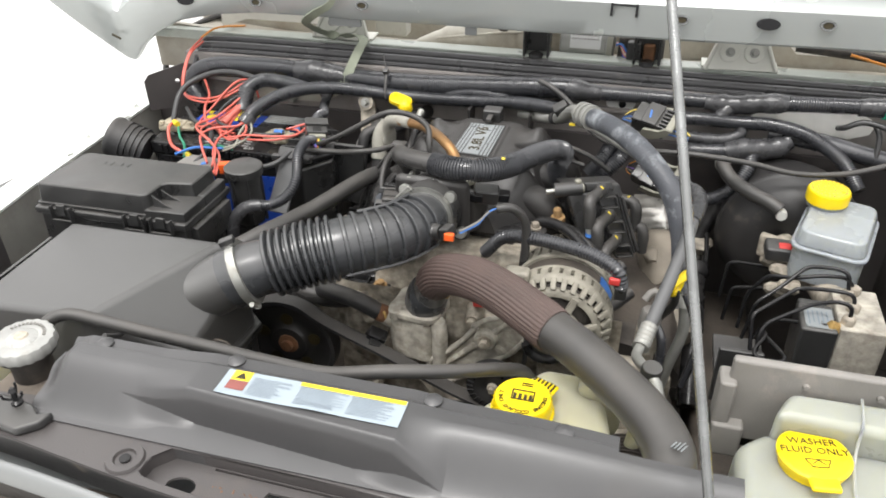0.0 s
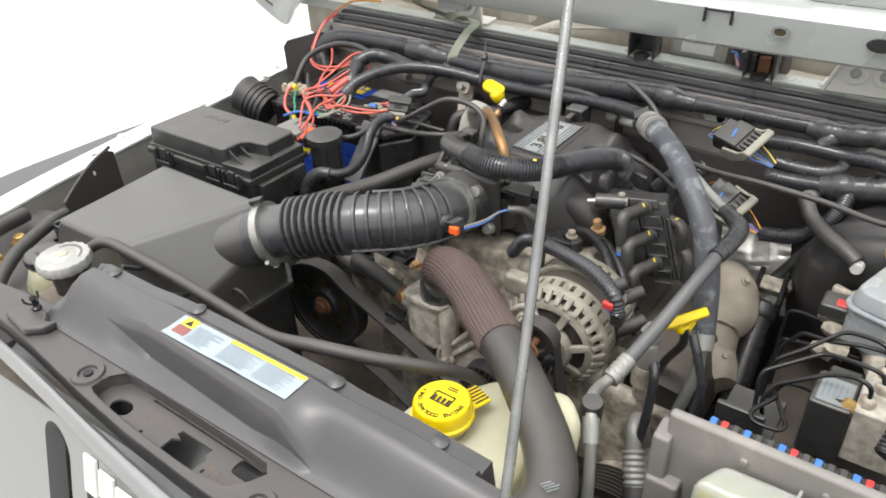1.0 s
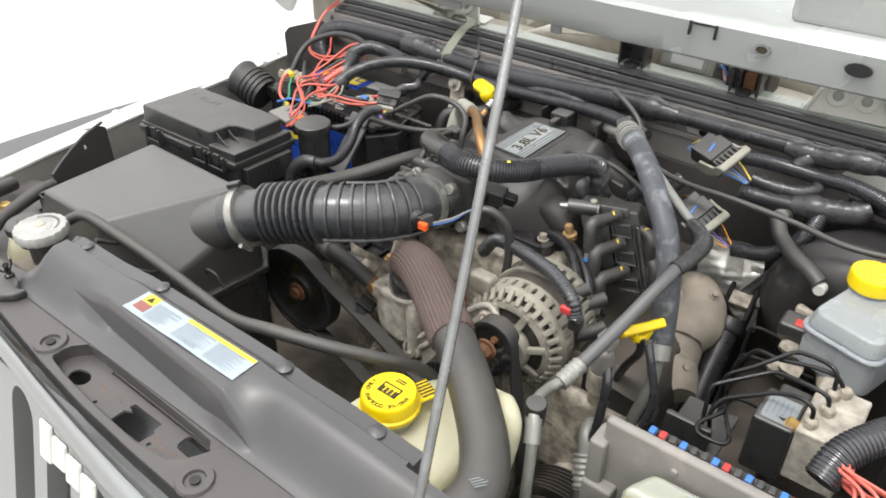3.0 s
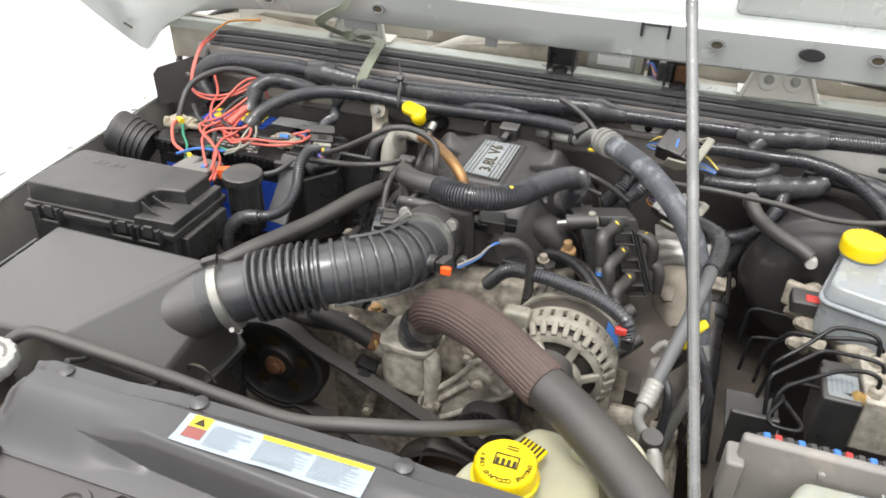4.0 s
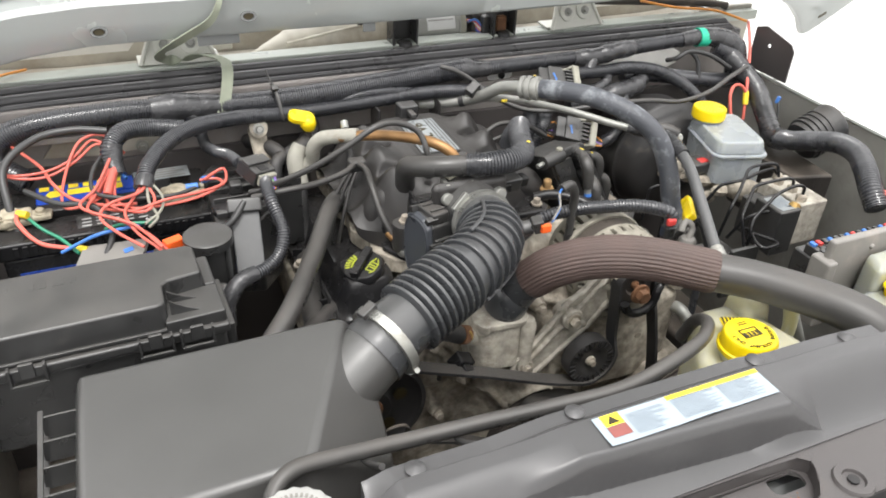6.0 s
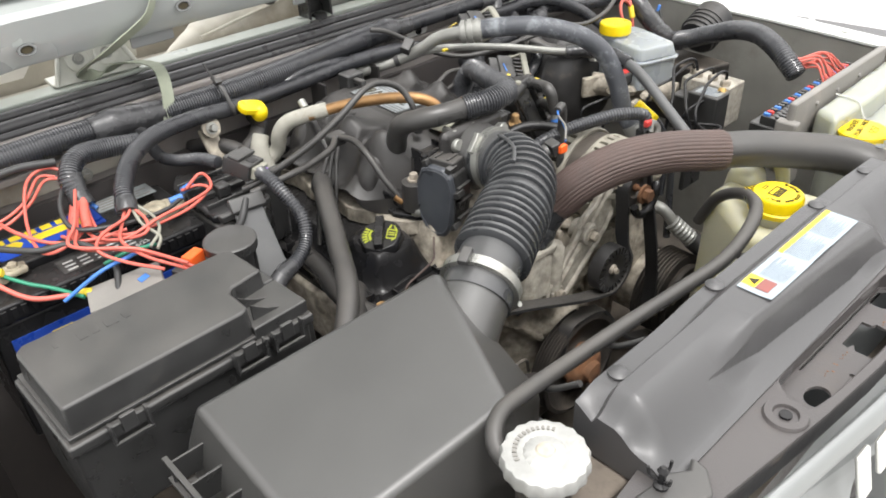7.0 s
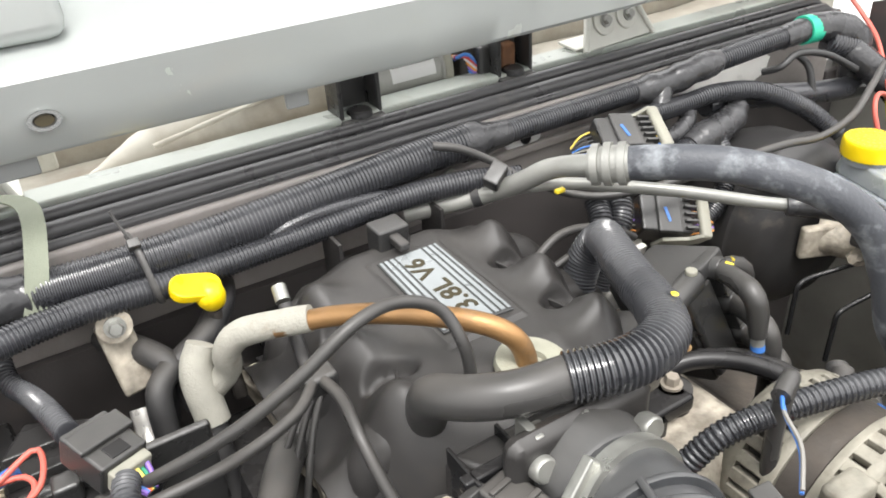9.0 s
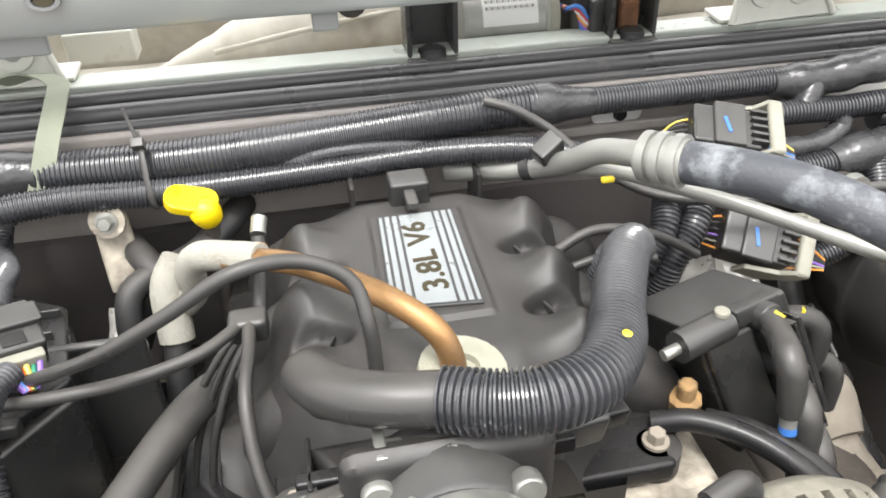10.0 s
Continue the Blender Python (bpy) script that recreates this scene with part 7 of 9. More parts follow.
part("mount_ear", box(0.05, 0.085, 0.85, 0.872, 1.0, 1.03, 0.006), ALTC, al)
part("red_plug", box(0.186, 0.200, 0.852, 0.859, 1.030, 1.040, 0.002), REDP, al, "red lock of the field plug")
part("plug", box(0.194, 0.210, 0.860, 0.876, 1.002, 1.020, 0.003), PLASTIC, al)
part("output_loom", tube([(0.202, 0.864, 1.022), (0.194, 0.866, 1.045), (0.160, 0.887, 1.050), (0.120, 0.905, 1.047), (0.076, 0.920, 1.042), (0.035, 0.936, 1.028), (0.005, 0.95, 0.99)], 0.0098, 14, rib=(0.0045, 0.001)), LOOM, al)
part("red_clip", box(-0.022, -0.006, 0.876, 0.89, 0.944, 0.958, 0.002, pose(0.026, 0, 0)), REDP, al)

# ---- brake side: tanks, brake gear, refrigerant lines, ignition ----
# radiator cap and filler neck
rx_, ry_ = -0.420, 0.538
part("neck", lathe([(0.022, 0), (0.022, 0.03), (0.031, 0.032), (0.031, 0.036)], pose(rx_, ry_, 1.022), 24), DARK, rad)
rcap = part("cap", lathe([(0.0325, 0), (0.0340, 0.003), (0.0340, 0.010), (0.0325, 0.014), (0.026, 0.0155), (0.017, 0.0140), (0.014, 0.0165), (0.0, 0.0170)], pose(rx_, ry_, 1.058), 72, lobes=(18, 0.028)), CAPM, rad, "dull white-silver scalloped cap")
part("rivet", lathe([(0.008, 0), (0.0065, 0.002), (0, 0.0024)], pose(rx_, ry_, 1.0745), 16), CAST, rcap)
for i in range(14):
    part("stamped_mark", box(-0.0011, 0.0011, 0.0215, 0.0250, 0.0150, 0.0158, 0, pose(rx_, ry_, 1.0585, 0, 0, 65 - 10 * i)), GREYP, rcap)
sft = thing("steering_fluid_tank", (-0.519, 0.556, 0.89), "yellowed fluid reservoir with a knurled black cap", "reservoir")
part("body", lathe([(0.03, 0), (0.036, 0.02), (0.036, 0.10), (0.026, 0.125)], pose(-0.512, 0.554, 0.89), 28), AGED, sft)
part("cap", lathe([(0.024, 0), (0.027, 0.004), (0.027, 0.014), (0.022, 0.018), (0.010, 0.018), (0.008, 0.021), (0, 0.021)], pose(-0.519, 0.556, 1.015, 0, 0, 0), 60, lobes=(20, 0.03)), PLASTIC, sft)
# overflow hose
of = thing("overflow_hose", (-0.15, 0.59, 1.04), "grey-black overflow hose along the radiator cover", "hose")
part("hose", tube([(-0.432, 0.560, 1.046), (-0.430, 0.580, 1.056), (-0.410, 0.594, 1.064), (-0.37, 0.600, 1.058), (-0.30, 0.602, 1.050), (-0.237, 0.597, 1.051), (-0.159, 0.589, 1.053), (-0.083, 0.580, 1.060), (-0.02, 0.586, 1.071), (0.040, 0.612, 1.062), (0.085, 0.652, 1.040), (0.108, 0.690, 1.008), (0.118, 0.715, 0.96)], 0.0076, 16), HOSE, of)
for x, y, z in ((-0.255, 0.598, 1.050), (-0.060, 0.582, 1.063), (-0.345, 0.602, 1.055)):
    c = part("clip", tube([(x, y + 0.008, z - 0.006), (x, y, z - 0.0105), (x + 0.002, y - 0.012, z - 0.006), (x + 0.006, y - 0.034, z + 0.012)], 0.0032, 8), PLASTIC, of)
# coolant tank
ct = thing("coolant_tank", (0.14, 0.63, 0.75), "yellowed milky coolant tank with a yellow cap", "tank")
outline = [(0.052, 0.556), (0.226, 0.556), (0.218, 0.625), (0.196, 0.715), (0.128, 0.718), (0.066, 0.635)]
part("body", prism(outline, 0.74, 1.003, 0.014, top=0.004, segments=4), AGED, ct)
part("shoulder", box(0.165, 0.222, 0.665, 0.722, 0.95, 1.022, 0.014, top=0.008, segments=4), AGED, ct)
part("handle", tube([(0.195, 0.70, 1.005), (0.218, 0.686, 1.030), (0.236, 0.672, 1.024), (0.240, 0.662, 0.99), (0.236, 0.658, 0.96)], [0.010, 0.013, 0.013, 0.011, 0.010], 12, flat=0.8), AGED, ct)
part("neck", lathe([(0.026, 0), (0.026, 0.02)], pose(0.119, 0.618, 1.0), 24), AGED, ct)
cp = part("cap", lathe([(0.0325, 0), (0.0335, 0.002), (0.0335, 0.006), (0.0312, 0.0075), (0.0308, 0.020), (0.0285, 0.023), (0.0, 0.0235)], pose(0.119, 0.618, 1.017), 40), YELLOW, ct, "yellow cap with black lettering")
part("tab", box(-0.007, 0.007, -0.042, -0.028, 0.001, 0.008, 0.002, pose(0.119, 0.618, 1.017, 0, 0, 12)), YELLOW, cp)
part("tether", box(-0.015, 0.015, 0.028, 0.052, 0.002, 0.006, 0.002, pose(0.119, 0.618, 1.017, 0, 0, -22)), YELLOW, cp)
bm = bmesh.new()
for i in range(6):
    box(-0.014 + 0.0047 * i, -0.0115 + 0.0047 * i, 0.034, 0.051, 0.0061, 0.0064, 0, pose(0.119, 0.618, 1.017, 0, 0, -22) @ pose(0, 0, 0, 0, 0, 0), bm)
part("hatching", bm, INK, cp)
bm = bmesh.new()
cm = pose(0.119, 0.618, 1.0408, 0, 0, 0)
arc_letters("ENGINE COOLANT ONLY", 0.0068, 0.0225, 5, 190, cm, bm)
for x0, x1, y0, y1 in ((-0.012, -0.0105, -0.006, 0.009), (0.0105, 0.012, -0.006, 0.009), (-0.012, 0.012, 0.0075, 0.009), (-0.012, 0.012, -0.006, -0.0045), (-0.004, 0.008, 0.0155, 0.0168), (-0.004, 0.008, 0.0188, 0.02)):
    box(x0, x1, y0, y1, -0.0003, 0.0004, 0, cm, bm)
for i in range(4):
    box(-0.010 + 0.0055 * i, -0.0065 + 0.0055 * i, -0.0045, 0.003, -0.0003, 0.0004, 0, cm, bm)
part("cap_print", bm, INK, cp)
bm = bmesh.new()
for i in range(5):
    box(0.0, 0.018 - 0.003 * (i % 2), -0.0004, 0, -0.007 * i, -0.007 * i + 0.003, 0, pose(0.185, 0.5555, 0.90, 0, 0, 0), bm)
part("side_print", bm, INK, ct)
# washer tank
wt = thing("washer_tank", (0.47, 0.63, 0.8), "milky washer tank with a yellow cap", "tank")
part("body", prism([(0.326, 0.48), (0.62, 0.48), (0.66, 0.56), (0.66, 0.675), (0.362, 0.672), (0.330, 0.645)], 0.70, 1.008, 0.016, top=0.006, segments=4), TANK, wt)
part("raised_back", prism([(0.364, 0.655), (0.382, 0.694), (0.66, 0.700), (0.66, 0.655), (0.5, 0.648)], 0.96, 1.043, 0.010, top=0.003, segments=3), TANK, wt)
part("seam", tube([(0.452, 0.694, 1.045), (0.448, 0.66, 1.044), (0.444, 0.640, 1.020), (0.440, 0.60, 1.011), (0.436, 0.50, 1.010)], 0.0016, 6), TANK, wt)
wm = pose(0.405, 0.629, 1.008, -2, 0, 8)
cp = part("cap", lathe([(0.031, 0), (0.031, 0.008), (0.0345, 0.010), (0.0350, 0.014), (0.032, 0.0165), (0.0, 0.0170)], wm, 40), YELLOW, wt, "yellow cap with black lettering")
part("tab", box(-0.014, 0.014, -0.046, -0.026, 0.009, 0.0155, 0.004, wm), YELLOW, cp)
part("hinge", box(-0.007, 0.007, 0.030, 0.040, 0.008, 0.015, 0.003, wm), YELLOW, cp)
part("nib", lathe([(0.003, 0), (0.002, 0.010), (0, 0.012)], wm @ pose(0.0, 0.037, 0.012), 8), YELLOW, cp)
bm = letters("WASHER", 0.0115, wm @ pose(0, 0.0135, 0.0172), 0.0003)
letters("FLUID ONLY", 0.0115, wm @ pose(0, 0.0015, 0.0172), 0.0003, bm)
for p0, p1 in (((-0.012, -0.010), (0.012, -0.010)), ((-0.012, -0.010), (-0.007, -0.020)), ((0.012, -0.010), (0.007, -0.020)), ((-0.007, -0.020), (0.007, -0.020)), ((-0.006, -0.016), (0.0, -0.011)), ((0.006, -0.016), (0.0, -0.011))):
    tube([wm @ V((*p0, 0.0172)), wm @ V((*p1, 0.0172))], 0.0005, 5, bm=bm)
part("cap_print", bm, INK, cp)

# engine computer behind its grey shield
pc_ = thing("engine_computer", (0.47, 0.73, 0.9), "engine computer with red and blue plug locks behind a grey shield", "computer")
part("shield", box(0.326, 0.655, 0.700, 0.712, 0.955, 1.066, 0.004), GREYP, pc_, "weathered grey plastic shield")
part("shield_end", box(0.316, 0.334, 0.690, 0.722, 0.955, 1.040, 0.004), GREYP, pc_)
part("foot", box(0.316, 0.350, 0.685, 0.72, 0.940, 0.985, 0.004), GREYP, pc_)
for x in (0.40, 0.47, 0.55):
    part("shield_stud", lathe([(0.004, 0), (0.003, 0.003)], axis((x, 0.700, 1.045), (x, 0.6, 1.045)), 8), GREYP, pc_)
part("case", box(0.35, 0.655, 0.714, 0.775, 0.93, 1.010, 0.004), PLASTIC, pc_)
for i in range(27):
    x = 0.352 + 0.011 * i
    pgx = part("plug", box(x, x + 0.0096, 0.722, 0.760, 1.010, 1.024, 0.0015), PLASTIC, pc_)
    part("lock", box(x + 0.0015, x + 0.0082, 0.747, 0.757, 1.022, 1.028, 0.001), REDP if i % 6 == 1 else BLUEW if i % 3 == 0 else PLASTIC, pgx)
    part("latch", box(x + 0.0015, x + 0.0082, 0.726, 0.738, 1.024, 1.027, 0.0008), PLASTIC, pgx)
for i in range(11):
    dx, dz = 0.009 * math.cos(2.4 * i), 0.009 * math.sin(2.4 * i)
    part("red_wire", tube([(0.535 + 0.009 * i, 0.746, 1.026), (0.540 + 0.006 * i, 0.766 + 0.001 * i, 1.050 + dz), (0.522 + dx, 0.790, 1.050 + dz), (0.520 + dx, 0.815, 1.056 + dz)], 0.0018, 6), RED, pc_, "thin red wire")

# thick right-hand conduit
rk = thing("thick_conduit", (0.62, 1.0, 1.0), "thick corrugated black conduit along the wing", "conduit")
part("run", tube([(0.60, 1.272, 1.112), (0.635, 1.25, 1.092), (0.650, 1.20, 1.055), (0.638, 1.145, 1.022), (0.602, 1.080, 1.008), (0.584, 1.03, 1.024), (0.588, 0.985, 1.042), (0.592, 0.94, 1.058), (0.575, 0.890, 1.066), (0.541, 0.842, 1.064), (0.518, 0.808, 1.054), (0.510, 0.782, 1.036)], 0.0172, 18, rib=(0.0044, 0.0014)), LOOM, rk)
part("tape_wrap", tube([(0.628, 1.255, 1.096), (0.650, 1.20, 1.055), (0.638, 1.145, 1.022), (0.602, 1.080, 1.008), (0.590, 1.048, 1.016)], 0.0186, 18, wobble=0.05), TAPE, rk)

# brake booster, master cylinder, reservoir
bo = thing("brake_booster", (0.405, 1.22, 0.85), "large round black brake booster on the firewall", "booster")
m = axis((0.445, 1.135, 0.945), (0.445, 1.30, 0.945)) @ Matrix.Diagonal((0.92, 0.92, 0.9, 1))
part("shell", lathe([(0.05, 0.0), (0.085, 0.006), (0.105, 0.025), (0.112, 0.05), (0.118, 0.054), (0.118, 0.062), (0.112, 0.066), (0.108, 0.12), (0.08, 0.19)], m, 48), BOOSTER, bo)
part("check_valve", lathe([(0.0085, 0), (0.0085, 0.010), (0.007, 0.013)], axis((0.418, 1.128, 1.012), (0.416, 1.07, 1.018)), 16), WHITEP, bo, "white check valve")
part("vacuum_hose", tube([(0.415, 1.122, 1.020), (0.40, 1.13, 1.026), (0.372, 1.15, 1.030), (0.345, 1.175, 1.036), (0.330, 1.20, 1.048), (0.333, 1.225, 1.040)], 0.0105, 14), HOSE, bo)
part("hose_band", tube([(0.330, 1.198, 1.048), (0.331, 1.208, 1.047)], 0.0118, 14), STEEL, bo)
mc = thing("master_cylinder", (0.475, 1.06, 0.94), "rough cast brake master cylinder", "cylinder")
part("barrel", tube([(0.43, 1.13, 0.955), (0.465, 1.06, 0.955), (0.495, 0.985, 0.953)], 0.021, 16, wobble=0.1), CAST, mc)
part("flange", box(-0.035, 0.035, -0.006, 0.006, -0.02, 0.02, 0.004, pose(0.43, 1.115, 0.955, 0, 0, -24)), CAST, mc)
for p_ in ((0.43, 1.04, 0.965), (0.44, 1.01, 0.96), (0.42, 1.07, 0.96), (0.425, 1.02, 0.945)):
    part("fitting", lathe([(0.011, 0), (0.009, 0.02), (0.005, 0.026)], axis(p_, (p_[0] - 0.2, p_[1] - 0.03, p_[2] + 0.05)), 6), CAST, mc)
part("red_plug", box(0.412, 0.430, 1.045, 1.06, 0.990, 1.002, 0.002), REDP, mc)
part("plug", box(0.395, 0.432, 1.04, 1.075, 0.98, 1.0, 0.004), PLASTIC, mc)
rs = thing("brake_fluid_reservoir", (0.478, 1.065, 0.96), "frosted brake fluid reservoir with a yellow cap", "reservoir")
rm = pose(0.486, 1.078, 0.0, 0, 0, -17)
part("bowl", prism(rounded(-0.046, 0.046, -0.068, 0.064, 0.016), 0.965, 1.015, 0.006, rm, top=0.0), RESV, rs)
part("rim", prism(rounded(-0.050, 0.050, -0.072, 0.068, 0.018), 1.0145, 1.0215, 0.003, rm), RESV, rs)
part("top", prism(rounded(-0.047, 0.047, -0.069, 0.066, 0.018), 1.021, 1.042, 0.006, rm, top=0.008, segments=3), RESV, rs)
part("neck", lathe([(0.026, 0), (0.026, 0.014)], pose(0.472, 1.117, 1.040), 24), RESV, rs)
yc = part("cap", lathe([(0.0285, 0), (0.0290, 0.002), (0.0290, 0.016), (0.0270, 0.019), (0.0, 0.0195)], pose(0.472, 1.117, 1.047), 60, lobes=(30, 0.012)), YELLOW, rs, "ribbed yellow cap")
bm = bmesh.new()
for r0 in (0.0235, 0.016, 0.008):
    for i in range(int(r0 * 1100)):
        a = 360 * i / int(r0 * 1100)
        box(-0.0012, 0.0012, r0 - 0.0014, r0 + 0.0014, 0.0194, 0.0199, 0, pose(0.472, 1.117, 1.047, 0, 0, a), bm)
part("cap_print", bm, BRASS, yc)

# anti-lock unit with bent brake lines
au = thing("antilock_unit", (0.48, 0.905, 0.88), "anti-lock brake unit with bent black lines", "brake unit")
part("valve_block", box(0.4685, 0.524, 0.872, 0.965, 0.925, 1.000, 0.003), PALECAST, au, "speckled grey alloy block")
part("module", box(0.424, 0.4675, 0.868, 0.925, 0.915, 0.996, 0.004), PLASTIC, au)
part("module_tail", box(0.432, 0.4675, 0.925, 0.960, 0.915, 0.980, 0.004), PLASTIC, au)
part("module_label", box(0.430, 0.464, 0.873, 0.915, 0.9962, 0.9968, 0), BADGE, au, "greyish-white label with faint print")
for i in range(5):
    part("print_line", box(0.434 + 0.0055 * i, 0.4355 + 0.0055 * i, 0.880 + 0.004 * (i % 2), 0.908, 0.9968, 0.9971, 0), GREYINK, au)


part("brass_plug", lathe([(0.008, 0), (0.008, 0.012), (0.004, 0.014)], axis((0.4685, 0.882, 0.992), (0.45, 0.88, 0.999)), 6), BRASS, au)
runs = [
    [(0.478, 0.886, 1.004), (0.478, 0.885, 1.026), (0.462, 0.889, 1.029), (0.436, 0.897, 1.014), (0.386, 0.886, 0.982), (0.379, 0.876, 0.965), (0.385, 0.882, 0.92)],
    [(0.488, 0.915, 1.004), (0.485, 0.915, 1.024), (0.461, 0.919, 1.024), (0.424, 0.933, 1.012), (0.369, 0.893, 0.988), (0.374, 0.876, 0.94)],
    [(0.4855, 0.943, 1.004), (0.482, 0.950, 1.032), (0.467, 0.956, 1.034), (0.435, 0.964, 1.027), (0.399, 0.938, 1.000), (0.376, 0.925, 0.985), (0.370, 0.93, 0.92)],
    [(0.495, 0.955, 1.004), (0.484, 0.956, 1.022), (0.456, 0.957, 1.020), (0.420, 0.957, 1.010), (0.392, 0.972, 1.000), (0.372, 0.98, 0.96), (0.370, 0.98, 0.90)],
    [(0.455, 0.881, 0.996), (0.440, 0.884, 0.992), (0.415, 0.900, 0.982), (0.395, 0.905, 0.975), (0.380, 0.92, 0.93)],
    [(0.388, 0.905, 0.955), (0.392, 0.890, 0.962), (0.373, 0.855, 0.960), (0.378, 0.843, 0.957), (0.408, 0.844, 0.957), (0.413, 0.855, 0.957), (0.392, 0.895, 0.955)],
    [(0.455, 1.050, 0.958), (0.440, 1.060, 0.956), (0.372, 1.094, 0.938), (0.356, 1.096, 0.934), (0.353, 1.094, 0.87)],
    [(0.455, 1.030, 0.945), (0.440, 1.030, 0.945), (0.378, 1.048, 0.924), (0.362, 1.050, 0.920), (0.358, 1.048, 0.86)],
]
for i, bends in enumerate(runs):
    bends = [V(p) for p in bends]
    owner = au
    if i < 4:
        owner = part("union_nut", lathe([(0.0085, 0), (0.0085, 0.009), (0.0045, 0.012)], pose(bends[0].x, bends[0].y, 0.9995), 6), CAST, au)
    pts = [bends[0]]
    for p0, p1, p2 in zip(bends, bends[1:], bends[2:]):
        d0, d1 = p0 - p1, p2 - p1
        r0, r1 = min(0.010, d0.length * 0.45), min(0.010, d1.length * 0.45)
        d0, d1 = d0.normalized(), d1.normalized()
        pts += [p1 + d0 * r0, p1 + d0 * r0 * 0.4 + d1 * r1 * 0.15, p1 + d1 * r1 * 0.4 + d0 * r0 * 0.15, p1 + d1 * r1]
    pts.append(bends[-1])
    part("brake_line", tube(pts, 0.0027, 10, 0.003), GLOSSY, owner)
bk = thing("line_bracket", (0.37, 0.9, 0.88), "black bracket carrying the brake lines", "bracket")
part("plate", box(0.335, 0.39, 0.86, 0.868, 0.86, 0.95, 0.002), PLASTIC, bk)
part("plate", box(0.335, 0.40, 0.868, 0.95, 0.90, 0.906, 0.002), PLASTIC, bk)

# refrigerant lines
ac = thing("refrigerant_hose", (0.2, 1.05, 1.0), "thick chalky grey refrigerant hose with a crimped collar", "hose")
part("metal_pipe", tube([(-0.01, 1.292, 1.062), (0.035, 1.272, 1.068), (0.066, 1.250, 1.078), (0.078, 1.222, 1.095), (0.090, 1.192, 1.117), (0.104, 1.162, 1.128), (0.118, 1.144, 1.131)], 0.0098, 16), ALU, ac)
part("collar", tube([(0.106, 1.158, 1.129), (0.113, 1.149, 1.1305), (0.128, 1.131, 1.134)], [0.0140, 0.0165, 0.0160], 20), ALU, ac)
for k, r_ in ((0.0, 0.0182), (0.34, 0.0190), (0.72, 0.0188)):
    q0, q1 = V((0.108, 1.1555, 1.1295)), V((0.128, 1.131, 1.134))
    part("collar_ring", tube([q0.lerp(q1, k), q0.lerp(q1, k + 0.20)], r_, 22), ALU, ac)
part("hose", tube([(0.124, 1.136, 1.133), (0.150, 1.102, 1.139), (0.182, 1.062, 1.140), (0.222, 1.014, 1.126), (0.254, 0.985, 1.094), (0.272, 0.968, 1.045), (0.280, 0.958, 1.0), (0.286, 0.942, 0.972)], 0.0150, 22, wobble=0.02), ACHOSE, ac)
part("end_collar", tube([(0.285, 0.944, 0.975), (0.290, 0.932, 0.955)], 0.0150, 18), ALU, ac)
part("lower_pipe", tube([(0.290, 0.932, 0.955), (0.292, 0.92, 0.92), (0.280, 0.915, 0.86), (0.27, 0.91, 0.80)], 0.0078, 14), ALU, ac)
a2 = thing("liquid_line", (0.22, 0.95, 1.0), "thin aluminium line joining a black hose with a crimped end", "pipe")
part("tube", tube([(0.050, 1.262, 1.075), (0.085, 1.222, 1.088), (0.117, 1.192, 1.094), (0.178, 1.128, 1.093), (0.238, 1.078, 1.082), (0.262, 1.060, 1.078)], 0.0058, 12), ALU, a2)
part("taped_joint", tube([(0.256, 1.062, 1.079), (0.285, 1.030, 1.080), (0.288, 0.99, 1.082), (0.281, 0.955, 1.078)], [0.009, 0.0120, 0.0115, 0.0100], 14, wobble=0.12), TAPE, a2)
part("hose", tube([(0.283, 0.965, 1.080), (0.275, 0.925, 1.066), (0.258, 0.864, 1.034), (0.240, 0.805, 1.004)], 0.0084, 16), GREYHOSE, a2)
bm = tube([(0.242, 0.812, 1.007), (0.234, 0.780, 0.997)], 0.0108, 18, rib=(0.0065, 0.0014))
part("crimp", bm, ALU, a2)
part("elbow_pipe", tube([(0.234, 0.782, 0.998), (0.230, 0.760, 1.000), (0.236, 0.728, 1.016), (0.246, 0.704, 1.026), (0.254, 0.690, 1.015), (0.262, 0.675, 0.985), (0.272, 0.652, 0.93), (0.275, 0.64, 0.85)], 0.0062, 14), ALU, a2)
part("black_joint", lathe([(0.0095, -0.020), (0.0115, -0.018), (0.0118, 0.010), (0.0105, 0.012), (0, 0.0125)], pose(0.246, 0.706, 1.022, 6, 4), 20), PLASTIC, a2)
part("white_sleeve", tube([(0.250, 0.697, 1.020), (0.258, 0.682, 1.0)], 0.0088, 16), ALU, a2)
a3 = thing("suction_hose", (0.27, 0.80, 0.8), "black suction hose with a crimped alloy collar by the compressor", "hose")
part("crimp", tube([(0.256, 0.828, 0.848), (0.276, 0.795, 0.815)], 0.0145, 18, rib=(0.0075, 0.002)), ALU, a3)
part("hose", tube([(0.274, 0.798, 0.818), (0.292, 0.765, 0.792), (0.315, 0.72, 0.778), (0.33, 0.66, 0.77)], 0.0155, 16), RUBBER, a3)
part("pipe", tube([(0.258, 0.825, 0.846), (0.248, 0.845, 0.87), (0.246, 0.87, 0.86), (0.25, 0.89, 0.80)], 0.0095, 12), ALU, a3)
ps = thing("pressure_switch", (0.245, 0.881, 0.90), "grey pressure switch with a ringed cap", "sensor")
part("body", lathe([(0.012, 0), (0.012, 0.02), (0.016, 0.022), (0.016, 0.052), (0.013, 0.055)], pose(0.244, 0.868, 0.905), 18), CAST, ps)
part("plug", lathe([(0.014, 0), (0.015, 0.01), (0.013, 0.032), (0.010, 0.036)], pose(0.244, 0.868, 0.955), 16), GREYP, ps)
